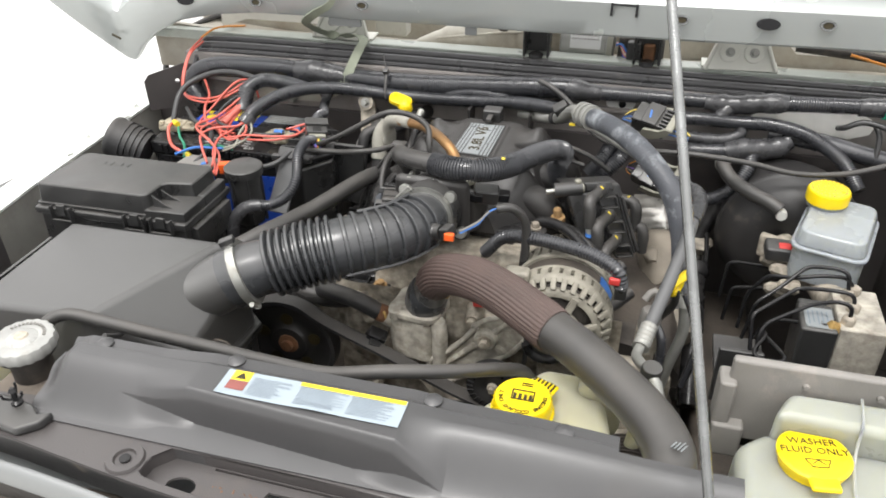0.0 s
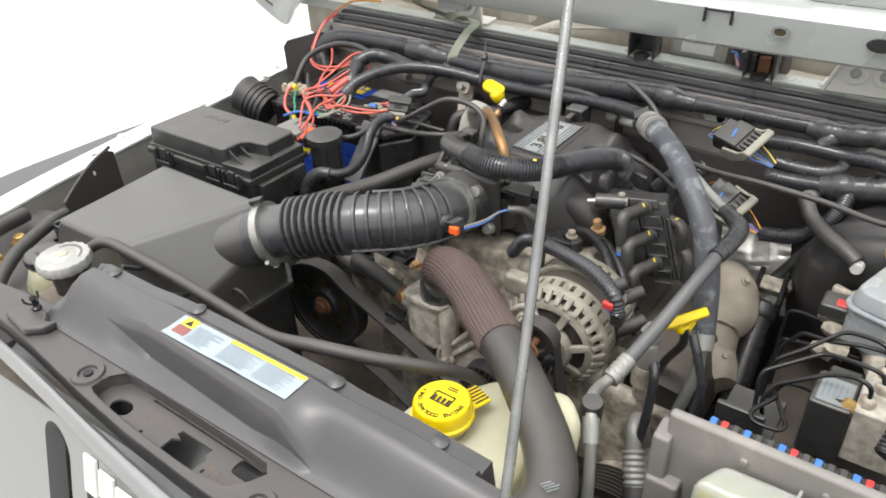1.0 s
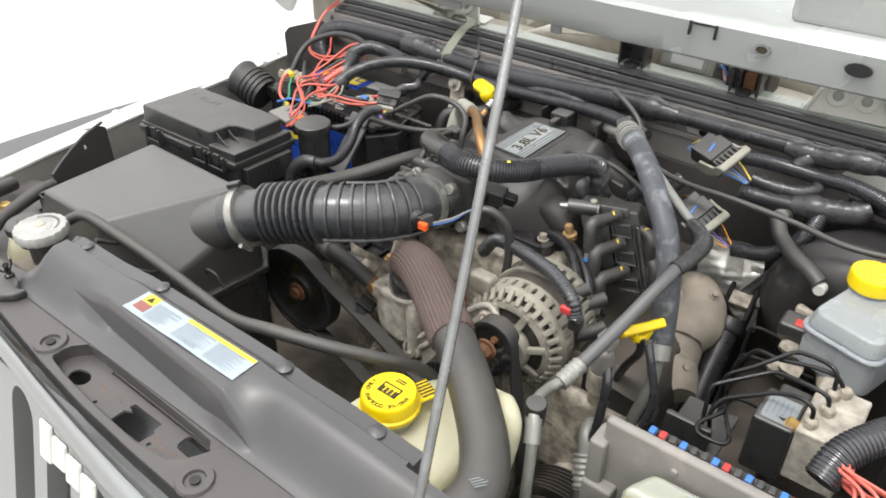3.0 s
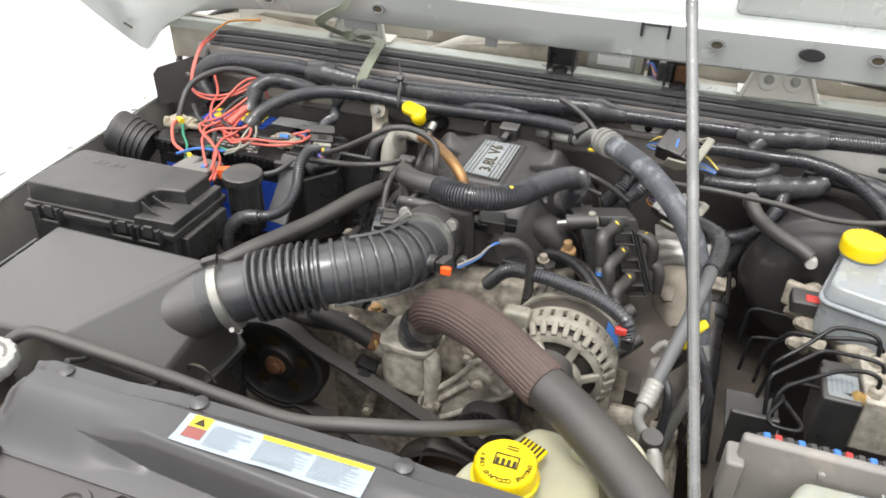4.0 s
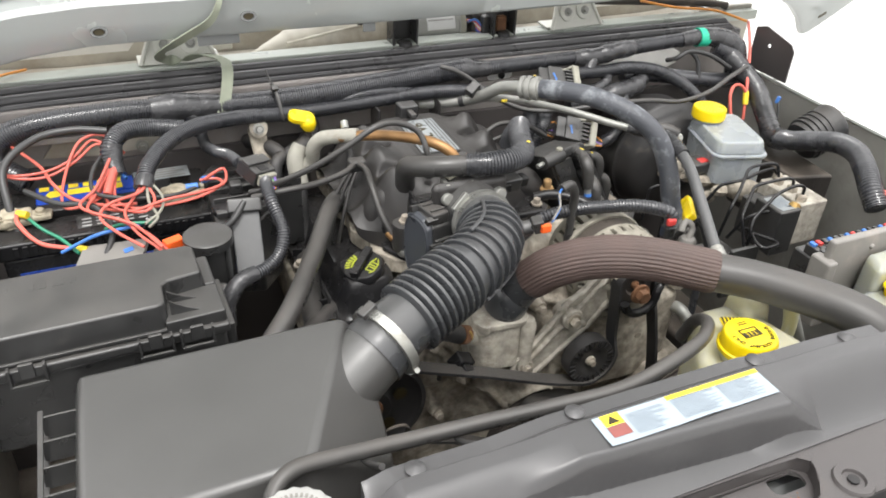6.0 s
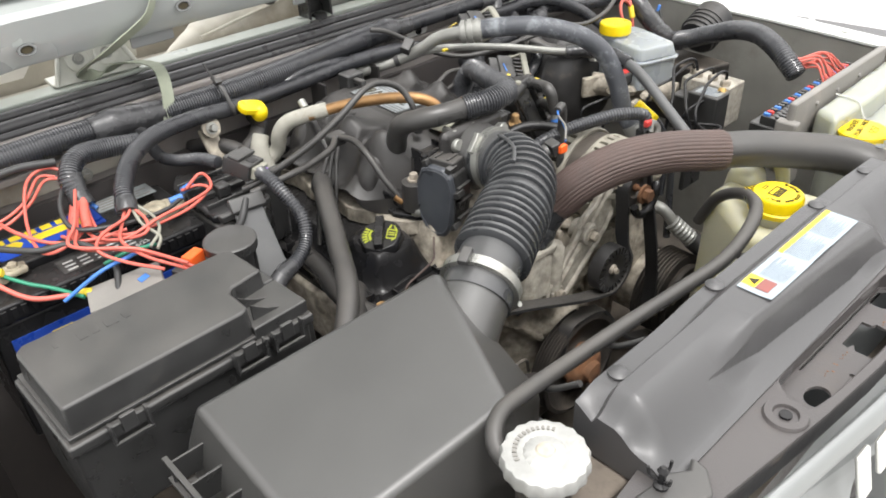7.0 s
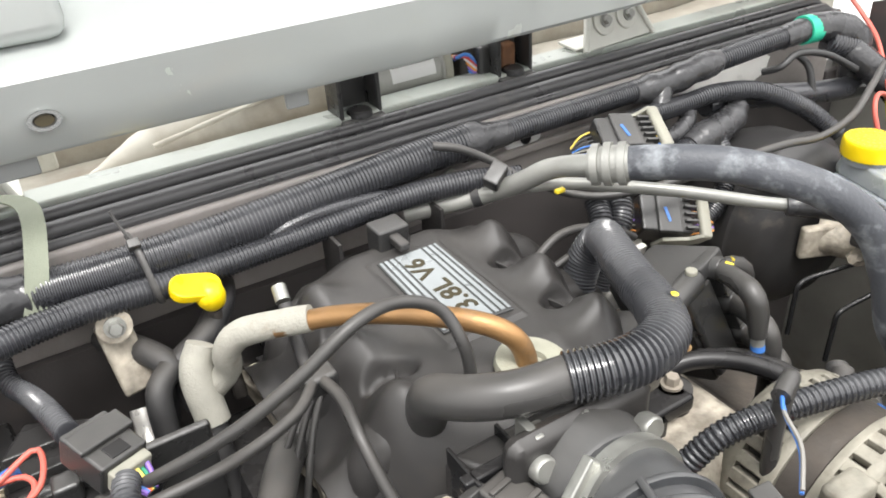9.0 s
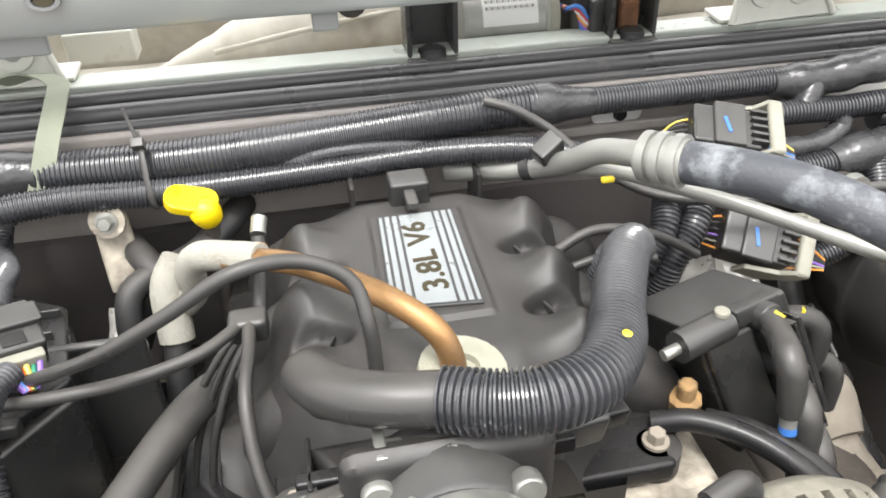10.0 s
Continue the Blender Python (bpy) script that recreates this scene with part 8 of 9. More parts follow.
part("hook", tube([(0.244, 0.868, 0.985), (0.254, 0.874, 1.002), (0.244, 0.880, 1.012), (0.234, 0.874, 1.0)], 0.005, 10), GREYP, ps)
part("lead", tube([(0.252, 0.866, 0.97), (0.262, 0.85, 0.95), (0.26, 0.84, 0.88), (0.25, 0.83, 0.82)], 0.006, 10), LOOM, ps)

# dipsticks
od = thing("oil_dipstick", (0.27, 0.905, 0.95), "yellow engine oil dipstick handle", "dipstick")
hm = pose(0.271, 0.908, 1.012, 0, 0, 58)
part("handle", box(-0.030, 0.030, -0.006, 0.006, -0.008, 0.008, 0.003, hm @ pose(0, 0, 0, 40, 0, 0)), YELLOW, od)
part("stem_loop", tube([hm @ V((-0.012, 0, -0.006)), hm @ V((-0.006, 0, -0.016)), hm @ V((0.006, 0, -0.016)), hm @ V((0.012, 0, -0.006))], 0.0052, 10), YELLOW, od)
part("handle_print", letters("ENGINE OIL", 0.0085, hm @ pose(0, 0, 0, 40, 0, 0) @ pose(0, -0.0062, 0, 90, 0, 0), 0.0003), BRASS, od)
part("tube", tube([(0.272, 0.908, 0.998), (0.272, 0.912, 0.97), (0.25, 0.93, 0.92), (0.23, 0.95, 0.86)], 0.0055, 10), PLASTIC, od)
part("rib_cable", tube([(0.285, 0.90, 1.0), (0.298, 0.89, 0.975), (0.31, 0.885, 0.93), (0.30, 0.88, 0.86)], 0.0055, 10), LOOM, od)
gd = thing("gearbox_dipstick", (-0.235, 1.285, 1.04), "yellow gearbox dipstick cap", "dipstick")
part("cap", lathe([(0.007, 0), (0.0105, 0.004), (0.0125, 0.011), (0.0125, 0.018), (0.010, 0.023), (0.004, 0.0255), (0, 0.026)], pose(-0.210, 1.266, 1.055, 22, -14), 22), YELLOW, gd)
part("grip", prism(rounded(-0.021, 0.021, -0.0125, 0.0125, 0.0110), -0.0045, 0.0045, 0.003, pose(-0.2225, 1.264, 1.077, 22, 15, -4), segments=3), YELLOW, gd)
part("tube", tube([(-0.212, 1.268, 1.048), (-0.212, 1.266, 1.02), (-0.21, 1.255, 0.96)], 0.0065, 12), DARK, gd)

# ignition coil pack and plug leads
cpk = thing("ignition_coil", (0.135, 1.06, 0.98), "black ignition coil pack with plug boots", "ignition coil")
e1_, e2_, en_ = V((0.953, 0.301, 0.020)), V((0.373, -0.186, -0.909)), V((0.281, -0.911, 0.302))
cm = Matrix(((e1_.x, e2_.x, en_.x, 0.154), (e1_.y, e2_.y, en_.y, 1.043), (e1_.z, e2_.z, en_.z, 1.060), (0, 0, 0, 1)))
# across, down and out of the leaning front face
part("body", box(-0.050, 0.034, -0.008, 0.105, -0.080, -0.014, 0.004, cm), PLASTIC, cpk)
part("front_panel", box(-0.048, -0.008, 0.004, 0.098, -0.016, -0.008, 0.003, cm), PLASTIC, cpk)
part("rail", box(0.028, 0.0335, 0.012, 0.100, -0.016, -0.007, 0.0015, cm), PLASTIC, cpk)
part("rail", box(0.024, 0.0265, 0.008, 0.103, -0.016, -0.006, 0.001, cm), PLASTIC, cpk)
part("ridge", rod_between((0.088, 1.037, 1.0555), (0.127, 1.0495, 1.0580), 0.0108, 20), PLASTIC, cpk)
part("ridge_end", rod_between((0.127, 1.0495, 1.0580), (0.1295, 1.0503, 1.0582), 0.0078, 16), BONE, cpk, "cream insert in the ridge")
part("ridge_tail", box(-0.018, 0.022, -0.012, 0.002, -0.020, -0.008, 0.002, cm), PLASTIC, cpk)
part("spacer", rod_between((0.077, 1.0335, 1.0537), (0.089, 1.037, 1.0552), 0.0040, 12), STEEL, cpk)
part("bolt", lathe([(0.0052, 0), (0.0052, 0.003), (0.004, 0.004)], pose(0.121, 1.0475, 1.0680), 12), BONE, cpk)
for i, v0 in enumerate((0.0, 0.0395, 0.0785)):
    bm = box(-0.005, 0.022, v0 + 0.010, v0 + 0.0125, -0.015, -0.001, 0.0006, cm)
    box(-0.005, 0.022, v0 + 0.0265, v0 + 0.029, -0.015, -0.001, 0.0006, cm, bm)
    box(-0.005, -0.0025, v0 + 0.0125, v0 + 0.0265, -0.015, -0.001, 0.0006, cm, bm)
    box(0.0195, 0.022, v0 + 0.0125, v0 + 0.0265, -0.015, -0.001, 0.0006, cm, bm)
    part("rib_frame", bm, PLASTIC, cpk)
    part("tower", lathe([(0.0105, -0.016), (0.0105, -0.002), (0.0085, 0.0)], axis(cm @ V((0.003, v0, 0)), cm @ V((0.003, v0, 0.1))), 16), PLASTIC, cpk)
    b0, b1, b2_ = cm @ V((0.003, v0, -0.004)), cm @ V((-0.010, v0 + 0.003, 0.016)), cm @ V((-0.024, v0 + 0.007, 0.033))
    bt_ = part("plug_boot", tube([b0, b1, b2_, b2_ + V((0.002, -0.006, -0.014)), b2_ + V((0.004, -0.009, -0.038))], [0.0086, 0.0090, 0.0094, 0.0090, 0.0072], 16), HOSE, cpk)
    tg = b0 + (b1 - b0) * 0.25
    part("boot_tag", box(-0.0035, 0.0035, -0.0012, 0.0012, -0.0012, 0.0012, 0.0004, pose(tg.x + 0.002, tg.y - 0.003, tg.z + 0.0082, 20, 10, -55)), LABELY, bt_, "yellow dab")
    part("boot_end", tube([b2_ + V((0.004, -0.009, -0.037)), b2_ + V((0.005, -0.010, -0.048))], 0.0058, 10), ALU, bt_)
    if i == 0:
        part("blue_tip", tube([b2_ + V((0.005, -0.010, -0.047)), b2_ + V((0.005, -0.011, -0.052))], 0.0060, 10), BLUEW, bt_)
    part("plug_lead", tube([b2_ + V((0.005, -0.010, -0.048)), b2_ + V((0.010, -0.016, -0.075)), b2_ + V((0.022, -0.010, -0.11)), b2_ + V((0.036, 0.0, -0.14))], 0.0042, 8), BLACKW, bt_)
    if i < 2:
        c0 = cm @ V((0.040, v0 + 0.020, -0.020))
        bt_ = part("plug_boot", tube([c0 - V((0.012, 0, 0)), c0 + V((0.006, -0.004, 0.0)), c0 + V((0.014, -0.010, -0.008)), c0 + V((0.016, -0.012, -0.040))], [0.0082, 0.0084, 0.0084, 0.0070], 14), HOSE, cpk)
        part("boot_tag", box(-0.0035, 0.0035, -0.0012, 0.0012, -0.0012, 0.0012, 0.0004, pose(c0.x + 0.002, c0.y - 0.004, c0.z + 0.0076, 20, 10, 60)), LABELY, bt_, "yellow dab")
part("sensor_rust", lathe([(0.011, -0.018), (0.011, -0.010), (0.0065, -0.008), (0.0065, 0.004), (0.004, 0.006)], pose(0.096, 1.030, 1.025, 8, -6), 8), OCHRE, cpk, "rusty sensor stud")
bm = tube([(0.070, 1.022, 1.008), (0.095, 1.012, 1.014), (0.125, 0.990, 1.012), (0.150, 0.962, 1.000), (0.175, 0.930, 0.97)], 0.0078, 12)
part("coolant_tube", bm, GLOSSY, cpk)
part("coolant_tube", tube([(0.105, 1.018, 1.008), (0.130, 1.002, 1.008), (0.160, 0.975, 0.996), (0.190, 0.94, 0.965)], 0.0070, 12), GLOSSY, cpk)
for i, (x, y, z) in enumerate(((0.20, 0.955, 0.995), (0.215, 0.93, 0.97), (0.18, 0.94, 1.01))):
    part("plug_end", tube([(x, y, z), (x - 0.025, y - 0.025, z - 0.012), (x - 0.035, y - 0.035, z - 0.02)], [0.009, 0.010, 0.007], 12), RUBBER, cpk)


# exhaust side castings and heat shield
ex = thing("exhaust_manifold", (0.33, 1.05, 0.85), "dusty brown-grey exhaust casting", "manifold")
lobes_ = (("rear_lobe", [(0.262, 1.155, 0.90), (0.268, 1.135, 0.918), (0.278, 1.105, 0.920), (0.286, 1.075, 0.912), (0.290, 1.045, 0.900)], [0.020, 0.040, 0.044, 0.042, 0.030]),
          ("front_lobe", [(0.262, 1.02, 0.885), (0.285, 1.005, 0.880), (0.312, 0.985, 0.872), (0.322, 0.975, 0.868)], [0.022, 0.034, 0.035, 0.022]),
          ("collector", [(0.285, 1.06, 0.895), (0.290, 1.03, 0.885), (0.295, 1.0, 0.87)], [0.030, 0.034, 0.03]),
          ("eyelet", [(0.262, 1.06, 0.945), (0.258, 1.075, 0.952), (0.256, 1.09, 0.948)], [0.008, 0.012, 0.008]))
for name, path_, radii_ in lobes_:
    b = tube([V(q_) + V((-0.016, 0.036, -0.031)) for q_ in path_], [1.04 * r_ for r_ in radii_], 28, 0.004)
    for v in b.verts:
        v.co += 0.0060 * V((noise.noise(v.co * 24), noise.noise(v.co * 35 + V((5, 0, 0))), noise.noise(v.co * 35 + V((0, 5, 0)))))
        v.co += 0.0012 * V((noise.noise(v.co * 90), noise.noise(v.co * 90 + V((5, 0, 0))), noise.noise(v.co * 90 + V((0, 5, 0)))))
    part(name, b, MANIR, ex)
for q in ((0.286, 1.138, 0.929), (0.300, 1.026, 0.875)):
    part("shield_bolt", bolt(bmesh.new(), q, (0.4, -0.4, 0.8), 0.005, 0.008), MANIR, ex)
sh = thing("heat_shield", (0.32, 1.17, 0.88), "crumpled foil heat shield", "heat shield")
b = bmesh.new()
q00, q10, q01, q11 = V((0.226, 1.236, 0.795)), V((0.335, 1.243, 0.812)), V((0.202, 1.290, 0.928)), V((0.308, 1.294, 0.936))
g = []
for v in span(0, 1, 44):
    row = []
    for u in span(0, 1, 64):
        q = q00.lerp(q10, u).lerp(q01.lerp(q11, u), v)
        bunch = ramp01(noise.noise(V((u * 2.5, v * 2.0, 5))), -0.1, 0.25)
        fold = 0.020 * math.sin(math.pi * min(1.0, 1.4 * u)) + 0.0060 * bunch * abs(math.sin((v * 0.9 - u * 0.12) * 30 + 1.2 * noise.noise(V((u * 3, v * 3, 2))))) + 0.010 * noise.noise(V((u * 4, v * 4, 7)))
        row.append(b.verts.new(q + V((0.3, -0.8, 0.5)) * fold))
    g.append(row)
for j in range(43):
    for i in range(63):
        b.faces.new((g[j][i], g[j][i + 1], g[j + 1][i + 1], g[j + 1][i]))
part("foil", b, SHIELD, sh)
ss = thing("steering_shaft", (0.36, 1.0, 0.8), "black steering shaft with a universal joint", "shaft")
part("shaft", rod_between((0.350, 1.30, 0.93), (0.314, 1.205, 0.898), 0.0115, 14), BOOSTER, ss)
part("cross", box(-0.016, 0.016, -0.010, 0.010, -0.012, 0.012, 0.003, axis((0.312, 1.196, 0.894), (0.318, 1.07, 0.825))), CAST, ss)
for k in (-1, 1):
    part("yoke_arm", box(-0.022 if k < 0 else 0.014, -0.014 if k < 0 else 0.022, -0.013, 0.013, -0.024, 0.036, 0.004, axis((0.312, 1.196, 0.894), (0.318, 1.07, 0.825))), GLOSSY, ss)
part("yoke", lathe([(0.016, 0), (0.024, 0.006), (0.024, 0.020), (0.020, 0.026)], axis((0.3137, 1.163, 0.881), (0.3203, 1.028, 0.80)), 20), GLOSSY, ss)
part("lower_shaft", lathe([(0.0175, 0), (0.019, 0.004), (0.019, 0.10), (0.0175, 0.104), (0.0175, 0.22)], axis((0.3145, 1.142, 0.868), (0.3203, 1.028, 0.80)), 20), GLOSSY, ss)
part("joint_bolt", bolt(bmesh.new(), (0.330, 1.206, 0.896), (0.8, -0.4, 0.45), 0.008, 0.010), CAST, ss)
solo("frame_rail", box(0.33, 0.43, 0.42, 1.30, 0.62, 0.74, 0.012), DARK, "black chassis rail under the brake gear", "rail", kind="structure")
solo("inner_bracket", prism([(0.56, 0.98), (0.64, 0.96), (0.65, 1.10), (0.57, 1.12)], 0.86, 0.98, 0.006), DARK, "dark pressed bracket by the wing", "bracket")

# ---- cowl fittings and harness along the firewall ----
# hood hinges
for x, y in ((-0.380, 1.394), (0.346, 1.384)):
    hg = thing("hinge_bracket", (x, y, 1.13), "grey painted hood hinge with two bolts", "hinge", "hood hinges")
    m = pose(x, y + 0.004, 1.154, 66, 0, -4 if x < 0 else 5)
    part("leaf", prism([(-0.058, -0.018), (-0.040, 0.026), (-0.034, 0.031), (0.034, 0.031), (0.040, 0.026), (0.058, -0.018)], -0.003, 0.003, 0.001, m), HINGE, hg)
    for k in (-1, 1):
        part("fold", tube([m @ V((0.058 * k, -0.018, 0.004)), m @ V((0.040 * k, 0.026, 0.004)), m @ V((0.034 * k, 0.031, 0.004))], 0.0035, 8), HINGE, hg)
        pad = part("bolt_pad", lathe([(0.0165, 0), (0.0165, 0.003), (0.013, 0.0045)], m @ pose(0.0195 * k, 0.011, 0.003), 20), HINGE, hg)
        part("bolt", bolt(bmesh.new(), m @ V((0.0195 * k, 0.011, 0.0072)), m.to_3x3() @ V((0, 0, 1)), 0.0055, 0.008), ALU, pad)
    part("foot", box(-0.062, 0.062, 0.0, 0.035, 0.0, 0.004, 0.001, pose(x, y, 1.1372, 4)), HINGE, hg)

# wiper motor with bar-code label
wmo = thing("wiper_motor", (0.085, 1.44, 1.10), "silver wiper motor with a white bar-code label", "motor")
m = axis((0.034, 1.446, 1.145), (0.14, 1.446, 1.143))
part("can", lathe([(0.020, 0), (0.030, 0.002), (0.031, 0.006), (0.031, 0.082), (0.034, 0.084), (0.034, 0.096), (0.028, 0.098)], m, 36), ALU, wmo)
part("end_ring", lathe([(0.0345, 0.086), (0.0352, 0.088), (0.0352, 0.094), (0.0345, 0.096)], m, 36), BONE, wmo)


def on_can(s_, a, r):
    """A point on the motor's skin: s_ along it, a degrees up from the front."""
    return V((0.034 + s_, 1.446 - r * math.cos(radians(a)), 1.144 + r * math.sin(radians(a))))


b = bmesh.new()
g = [[b.verts.new(on_can(s_, a, 0.0315)) for s_ in (0.020, 0.075)] for a in span(2, 52, 9)]
for r0, r1 in zip(g, g[1:]):
    b.faces.new((r0[0], r0[1], r1[1], r1[0]))
part("label", b, PAPERW, wmo, "white bar-code label")
bm = bmesh.new()
for i in range(26):
    s0 = 0.023 + 0.0019 * i
    w_ = 0.0006 if i % 3 else 0.0012
    bm.faces.new([bm.verts.new(on_can(s_, a, 0.0318)) for s_, a in ((s0, 30), (s0 + w_, 30), (s0 + w_, 48), (s0, 48))])
part("label_bars", bm, INK, wmo)
part("gearbox", box(0.14, 0.22, 1.41, 1.48, 1.115, 1.172, 0.008), DARK, wmo)
for i, mt in enumerate((BLUEW, REDP, PAPERW, ORANGEW, PURPLE, BLUEW)):
    part("wire", tube([(0.137, 1.418 + 0.003 * i, 1.155), (0.146, 1.408 + 0.002 * i, 1.16 - 0.003 * i), (0.154, 1.405, 1.150 - 0.003 * i), (0.160, 1.412, 1.135)], 0.0022, 6), mt, wmo)
part("plug", box(0.156, 0.182, 1.396, 1.42, 1.128, 1.168, 0.004), PLASTIC, wmo)
part("plug", box(0.184, 0.205, 1.396, 1.41, 1.135, 1.165, 0.004), RUST, wmo)
# black channel brackets that stand on the lip
for x in (-0.002, 0.192):
    cb = thing("channel_bracket", (x, 1.395, 1.135), "black U-shaped bracket standing on the cowl lip", "bracket", "cowl brackets")
    part("web", box(x - 0.022, x + 0.022, 1.408, 1.413, 1.130, 1.20, 0.002), PLASTIC, cb)
    part("side", box(x - 0.024, x - 0.019, 1.380, 1.412, 1.130, 1.20, 0.0015), PLASTIC, cb)
    part("side", box(x + 0.019, x + 0.024, 1.380, 1.412, 1.130, 1.195, 0.0015), PLASTIC, cb)
    part("floor_tongue", box(x - 0.024, x + 0.024, 1.372, 1.412, 1.128, 1.134, 0.002), PLASTIC, cb)
    part("pad", lathe([(0.014, 0), (0.013, 0.005), (0.010, 0.007)], pose(x, 1.386, 1.134), 16), GLOSSY, cb)
# stained white duct
wd = thing("heater_duct", (-0.10, 1.50, 1.09), "stained white heater duct behind the cowl lip", "duct")
b = tube([(-0.262, 1.446, 1.118), (-0.235, 1.452, 1.120), (-0.20, 1.460, 1.124), (-0.15, 1.472, 1.128), (-0.08, 1.486, 1.132), (0.0, 1.50, 1.135), (0.05, 1.51, 1.135)], [0.004, 0.020, 0.036, 0.045, 0.048, 0.048, 0.046], 28, wobble=0.16)
part("shell", b, CREAM, wd)
part("seam", tube([(-0.20, 1.428, 1.140), (-0.15, 1.432, 1.147), (-0.08, 1.443, 1.154), (0.0, 1.457, 1.158), (0.05, 1.467, 1.157)], 0.0028, 8, wobble=0.2), CREAM, wd, "raised moulding seam")
solo("drain_clip", lathe([(0.013, 0), (0.015, 0.003), (0.009, 0.006), (0.006, 0.010)], pose(-0.07, 1.43, 1.175, 60), 16), DARK, "dark round drain clip", "clip")
for x in (-0.314,):
    solo("cowl_tab", box(x - 0.033, x + 0.033, 1.490, 1.522, 1.118, 1.150, 0.003), HINGE, "folded sheet-metal tab on the cowl", "tab", "cowl tabs")
solo("wiper_arm_link", tube([(0.44, 1.46, 1.16), (0.55, 1.445, 1.155), (0.68, 1.42, 1.15), (0.73, 1.40, 1.145)], 0.008, 10), DARK, "dark wiper link rod in the cowl", "link")
solo("cowl_wire", tube([(0.52, 1.42, 1.165), (0.60, 1.405, 1.150), (0.68, 1.38, 1.145), (0.735, 1.34, 1.13)], 0.0026, 8), ORANGEW, "faded orange wire across the cowl", "wire")

# main harness: long corrugated trunk
hn = thing("main_harness", (0, 1.30, 1.08), "long corrugated black wiring trunk along the firewall", "harness")
trunk = [(-0.62, 1.262, 1.030), (-0.655, 1.285, 1.055), (-0.648, 1.298, 1.082), (-0.60, 1.302, 1.098), (-0.50, 1.305, 1.102), (-0.43, 1.306, 1.100)]
part("trunk", tube(trunk, 0.0175, 18, rib=(0.0038, 0.0014)), LOOM, hn)
part("tape_wrap", tube([(-0.44, 1.306, 1.100), (-0.40, 1.306, 1.099), (-0.365, 1.306, 1.096), (-0.34, 1.306, 1.094)], [0.019, 0.023, 0.022, 0.019], 24, 0.003, wobble=0.12), TAPE, hn)
part("tape_tail", tube([(-0.385, 1.30, 1.09), (-0.378, 1.292, 1.075), (-0.374, 1.285, 1.06)], [0.016, 0.014, 0.012], 12, wobble=0.2), TAPE, hn)
part("trunk", tube([(-0.345, 1.306, 1.094), (-0.28, 1.305, 1.093), (-0.20, 1.305, 1.094), (-0.10, 1.306, 1.099), (0.0, 1.306, 1.106), (0.075, 1.306, 1.110)], 0.0185, 20, rib=(0.0038, 0.0014)), LOOM, hn)
part("tape_wrap", tube([(0.066, 1.306, 1.108), (0.080, 1.306, 1.108), (0.098, 1.306, 1.107), (0.125, 1.306, 1.106)], [0.0195, 0.0195, 0.0150, 0.0130], 18, wobble=0.06), TAPE, hn)
part("trunk", tube([(0.118, 1.306, 1.106), (0.17, 1.305, 1.107), (0.24, 1.303, 1.108), (0.31, 1.300, 1.110)], 0.0125, 20, rib=(0.0032, 0.0012)), LOOM, hn)
part("tape_wrap", tube([(0.295, 1.300, 1.109), (0.325, 1.298, 1.108), (0.350, 1.295, 1.111), (0.385, 1.291, 1.118), (0.42, 1.290, 1.121)], [0.0130, 0.0165, 0.0175, 0.0150, 0.0135], 24, 0.003, wobble=0.22), TAPE, hn)
part("tape_tail", tube([(0.335, 1.296, 1.108), (0.326, 1.286, 1.100), (0.318, 1.279, 1.092)], [0.013, 0.011, 0.0095], 14, 0.003, wobble=0.3), TAPE, hn)
part("trunk", tube([(0.41, 1.290, 1.120), (0.47, 1.286, 1.125), (0.525, 1.282, 1.129)], 0.0130, 18, rib=(0.0036, 0.0014)), LOOM, hn)
part("tape_wrap", tube([(0.52, 1.282, 1.128), (0.56, 1.280, 1.131), (0.60, 1.277, 1.128), (0.635, 1.268, 1.115), (0.65, 1.26, 1.09), (0.65, 1.258, 1.05)], [0.0140, 0.0155, 0.019, 0.021, 0.020, 0.018], 18, wobble=0.12), TAPE, hn)
part("green_tape", tube([(0.556, 1.280, 1.131), (0.578, 1.279, 1.130)], 0.0178, 20), GREENT, hn, "band of green tape")
b2 = thing("branch_harness", (-0.1, 1.28, 1.06), "second corrugated loom below the trunk, reaching the battery", "harness")
part("run", tube([(-0.470, 1.150, 1.060), (-0.462, 1.172, 1.074), (-0.430, 1.212, 1.088), (-0.385, 1.246, 1.092), (-0.32, 1.268, 1.088), (-0.228, 1.282, 1.078), (-0.11, 1.284, 1.080), (-0.02, 1.280, 1.086), (0.05, 1.266, 1.088), (0.10, 1.25, 1.084)], 0.0118, 16, rib=(0.0034, 0.0013)), LOOM, b2)
part("run", tube([(-0.505, 1.208, 1.062), (-0.505, 1.222, 1.085), (-0.485, 1.245, 1.098), (-0.45, 1.258, 1.094), (-0.40, 1.252, 1.088)], 0.0135, 16, rib=(0.0036, 0.0014)), LOOM, b2)
part("tape_end", tube([(-0.505, 1.200, 1.055), (-0.505, 1.214, 1.072), (-0.503, 1.226, 1.088)], 0.0150, 14, wobble=0.15), TAPE, b2)
part("tape_end", tube([(-0.474, 1.145, 1.056), (-0.468, 1.160, 1.066)], 0.0130, 14, wobble=0.15), TAPE, b2)
part("thin_run", tube([(-0.16, 1.29, 1.078), (-0.12, 1.288, 1.092), (-0.06, 1.286, 1.094), (0.0, 1.285, 1.086)], 0.006, 10, rib=(0.003, 0.0006)), LOOM, b2)
b3 = thing("plug_harness", (-0.35, 1.2, 1.05), "thin loom from the trunk to the big plug", "harness")
part("run", tube([(-0.374, 1.285, 1.062), (-0.372, 1.262, 1.052), (-0.360, 1.235, 1.052), (-0.350, 1.19, 1.066), (-0.342, 1.155, 1.070)], 0.0085, 14, rib=(0.0036, 0.0014)), LOOM, b3)
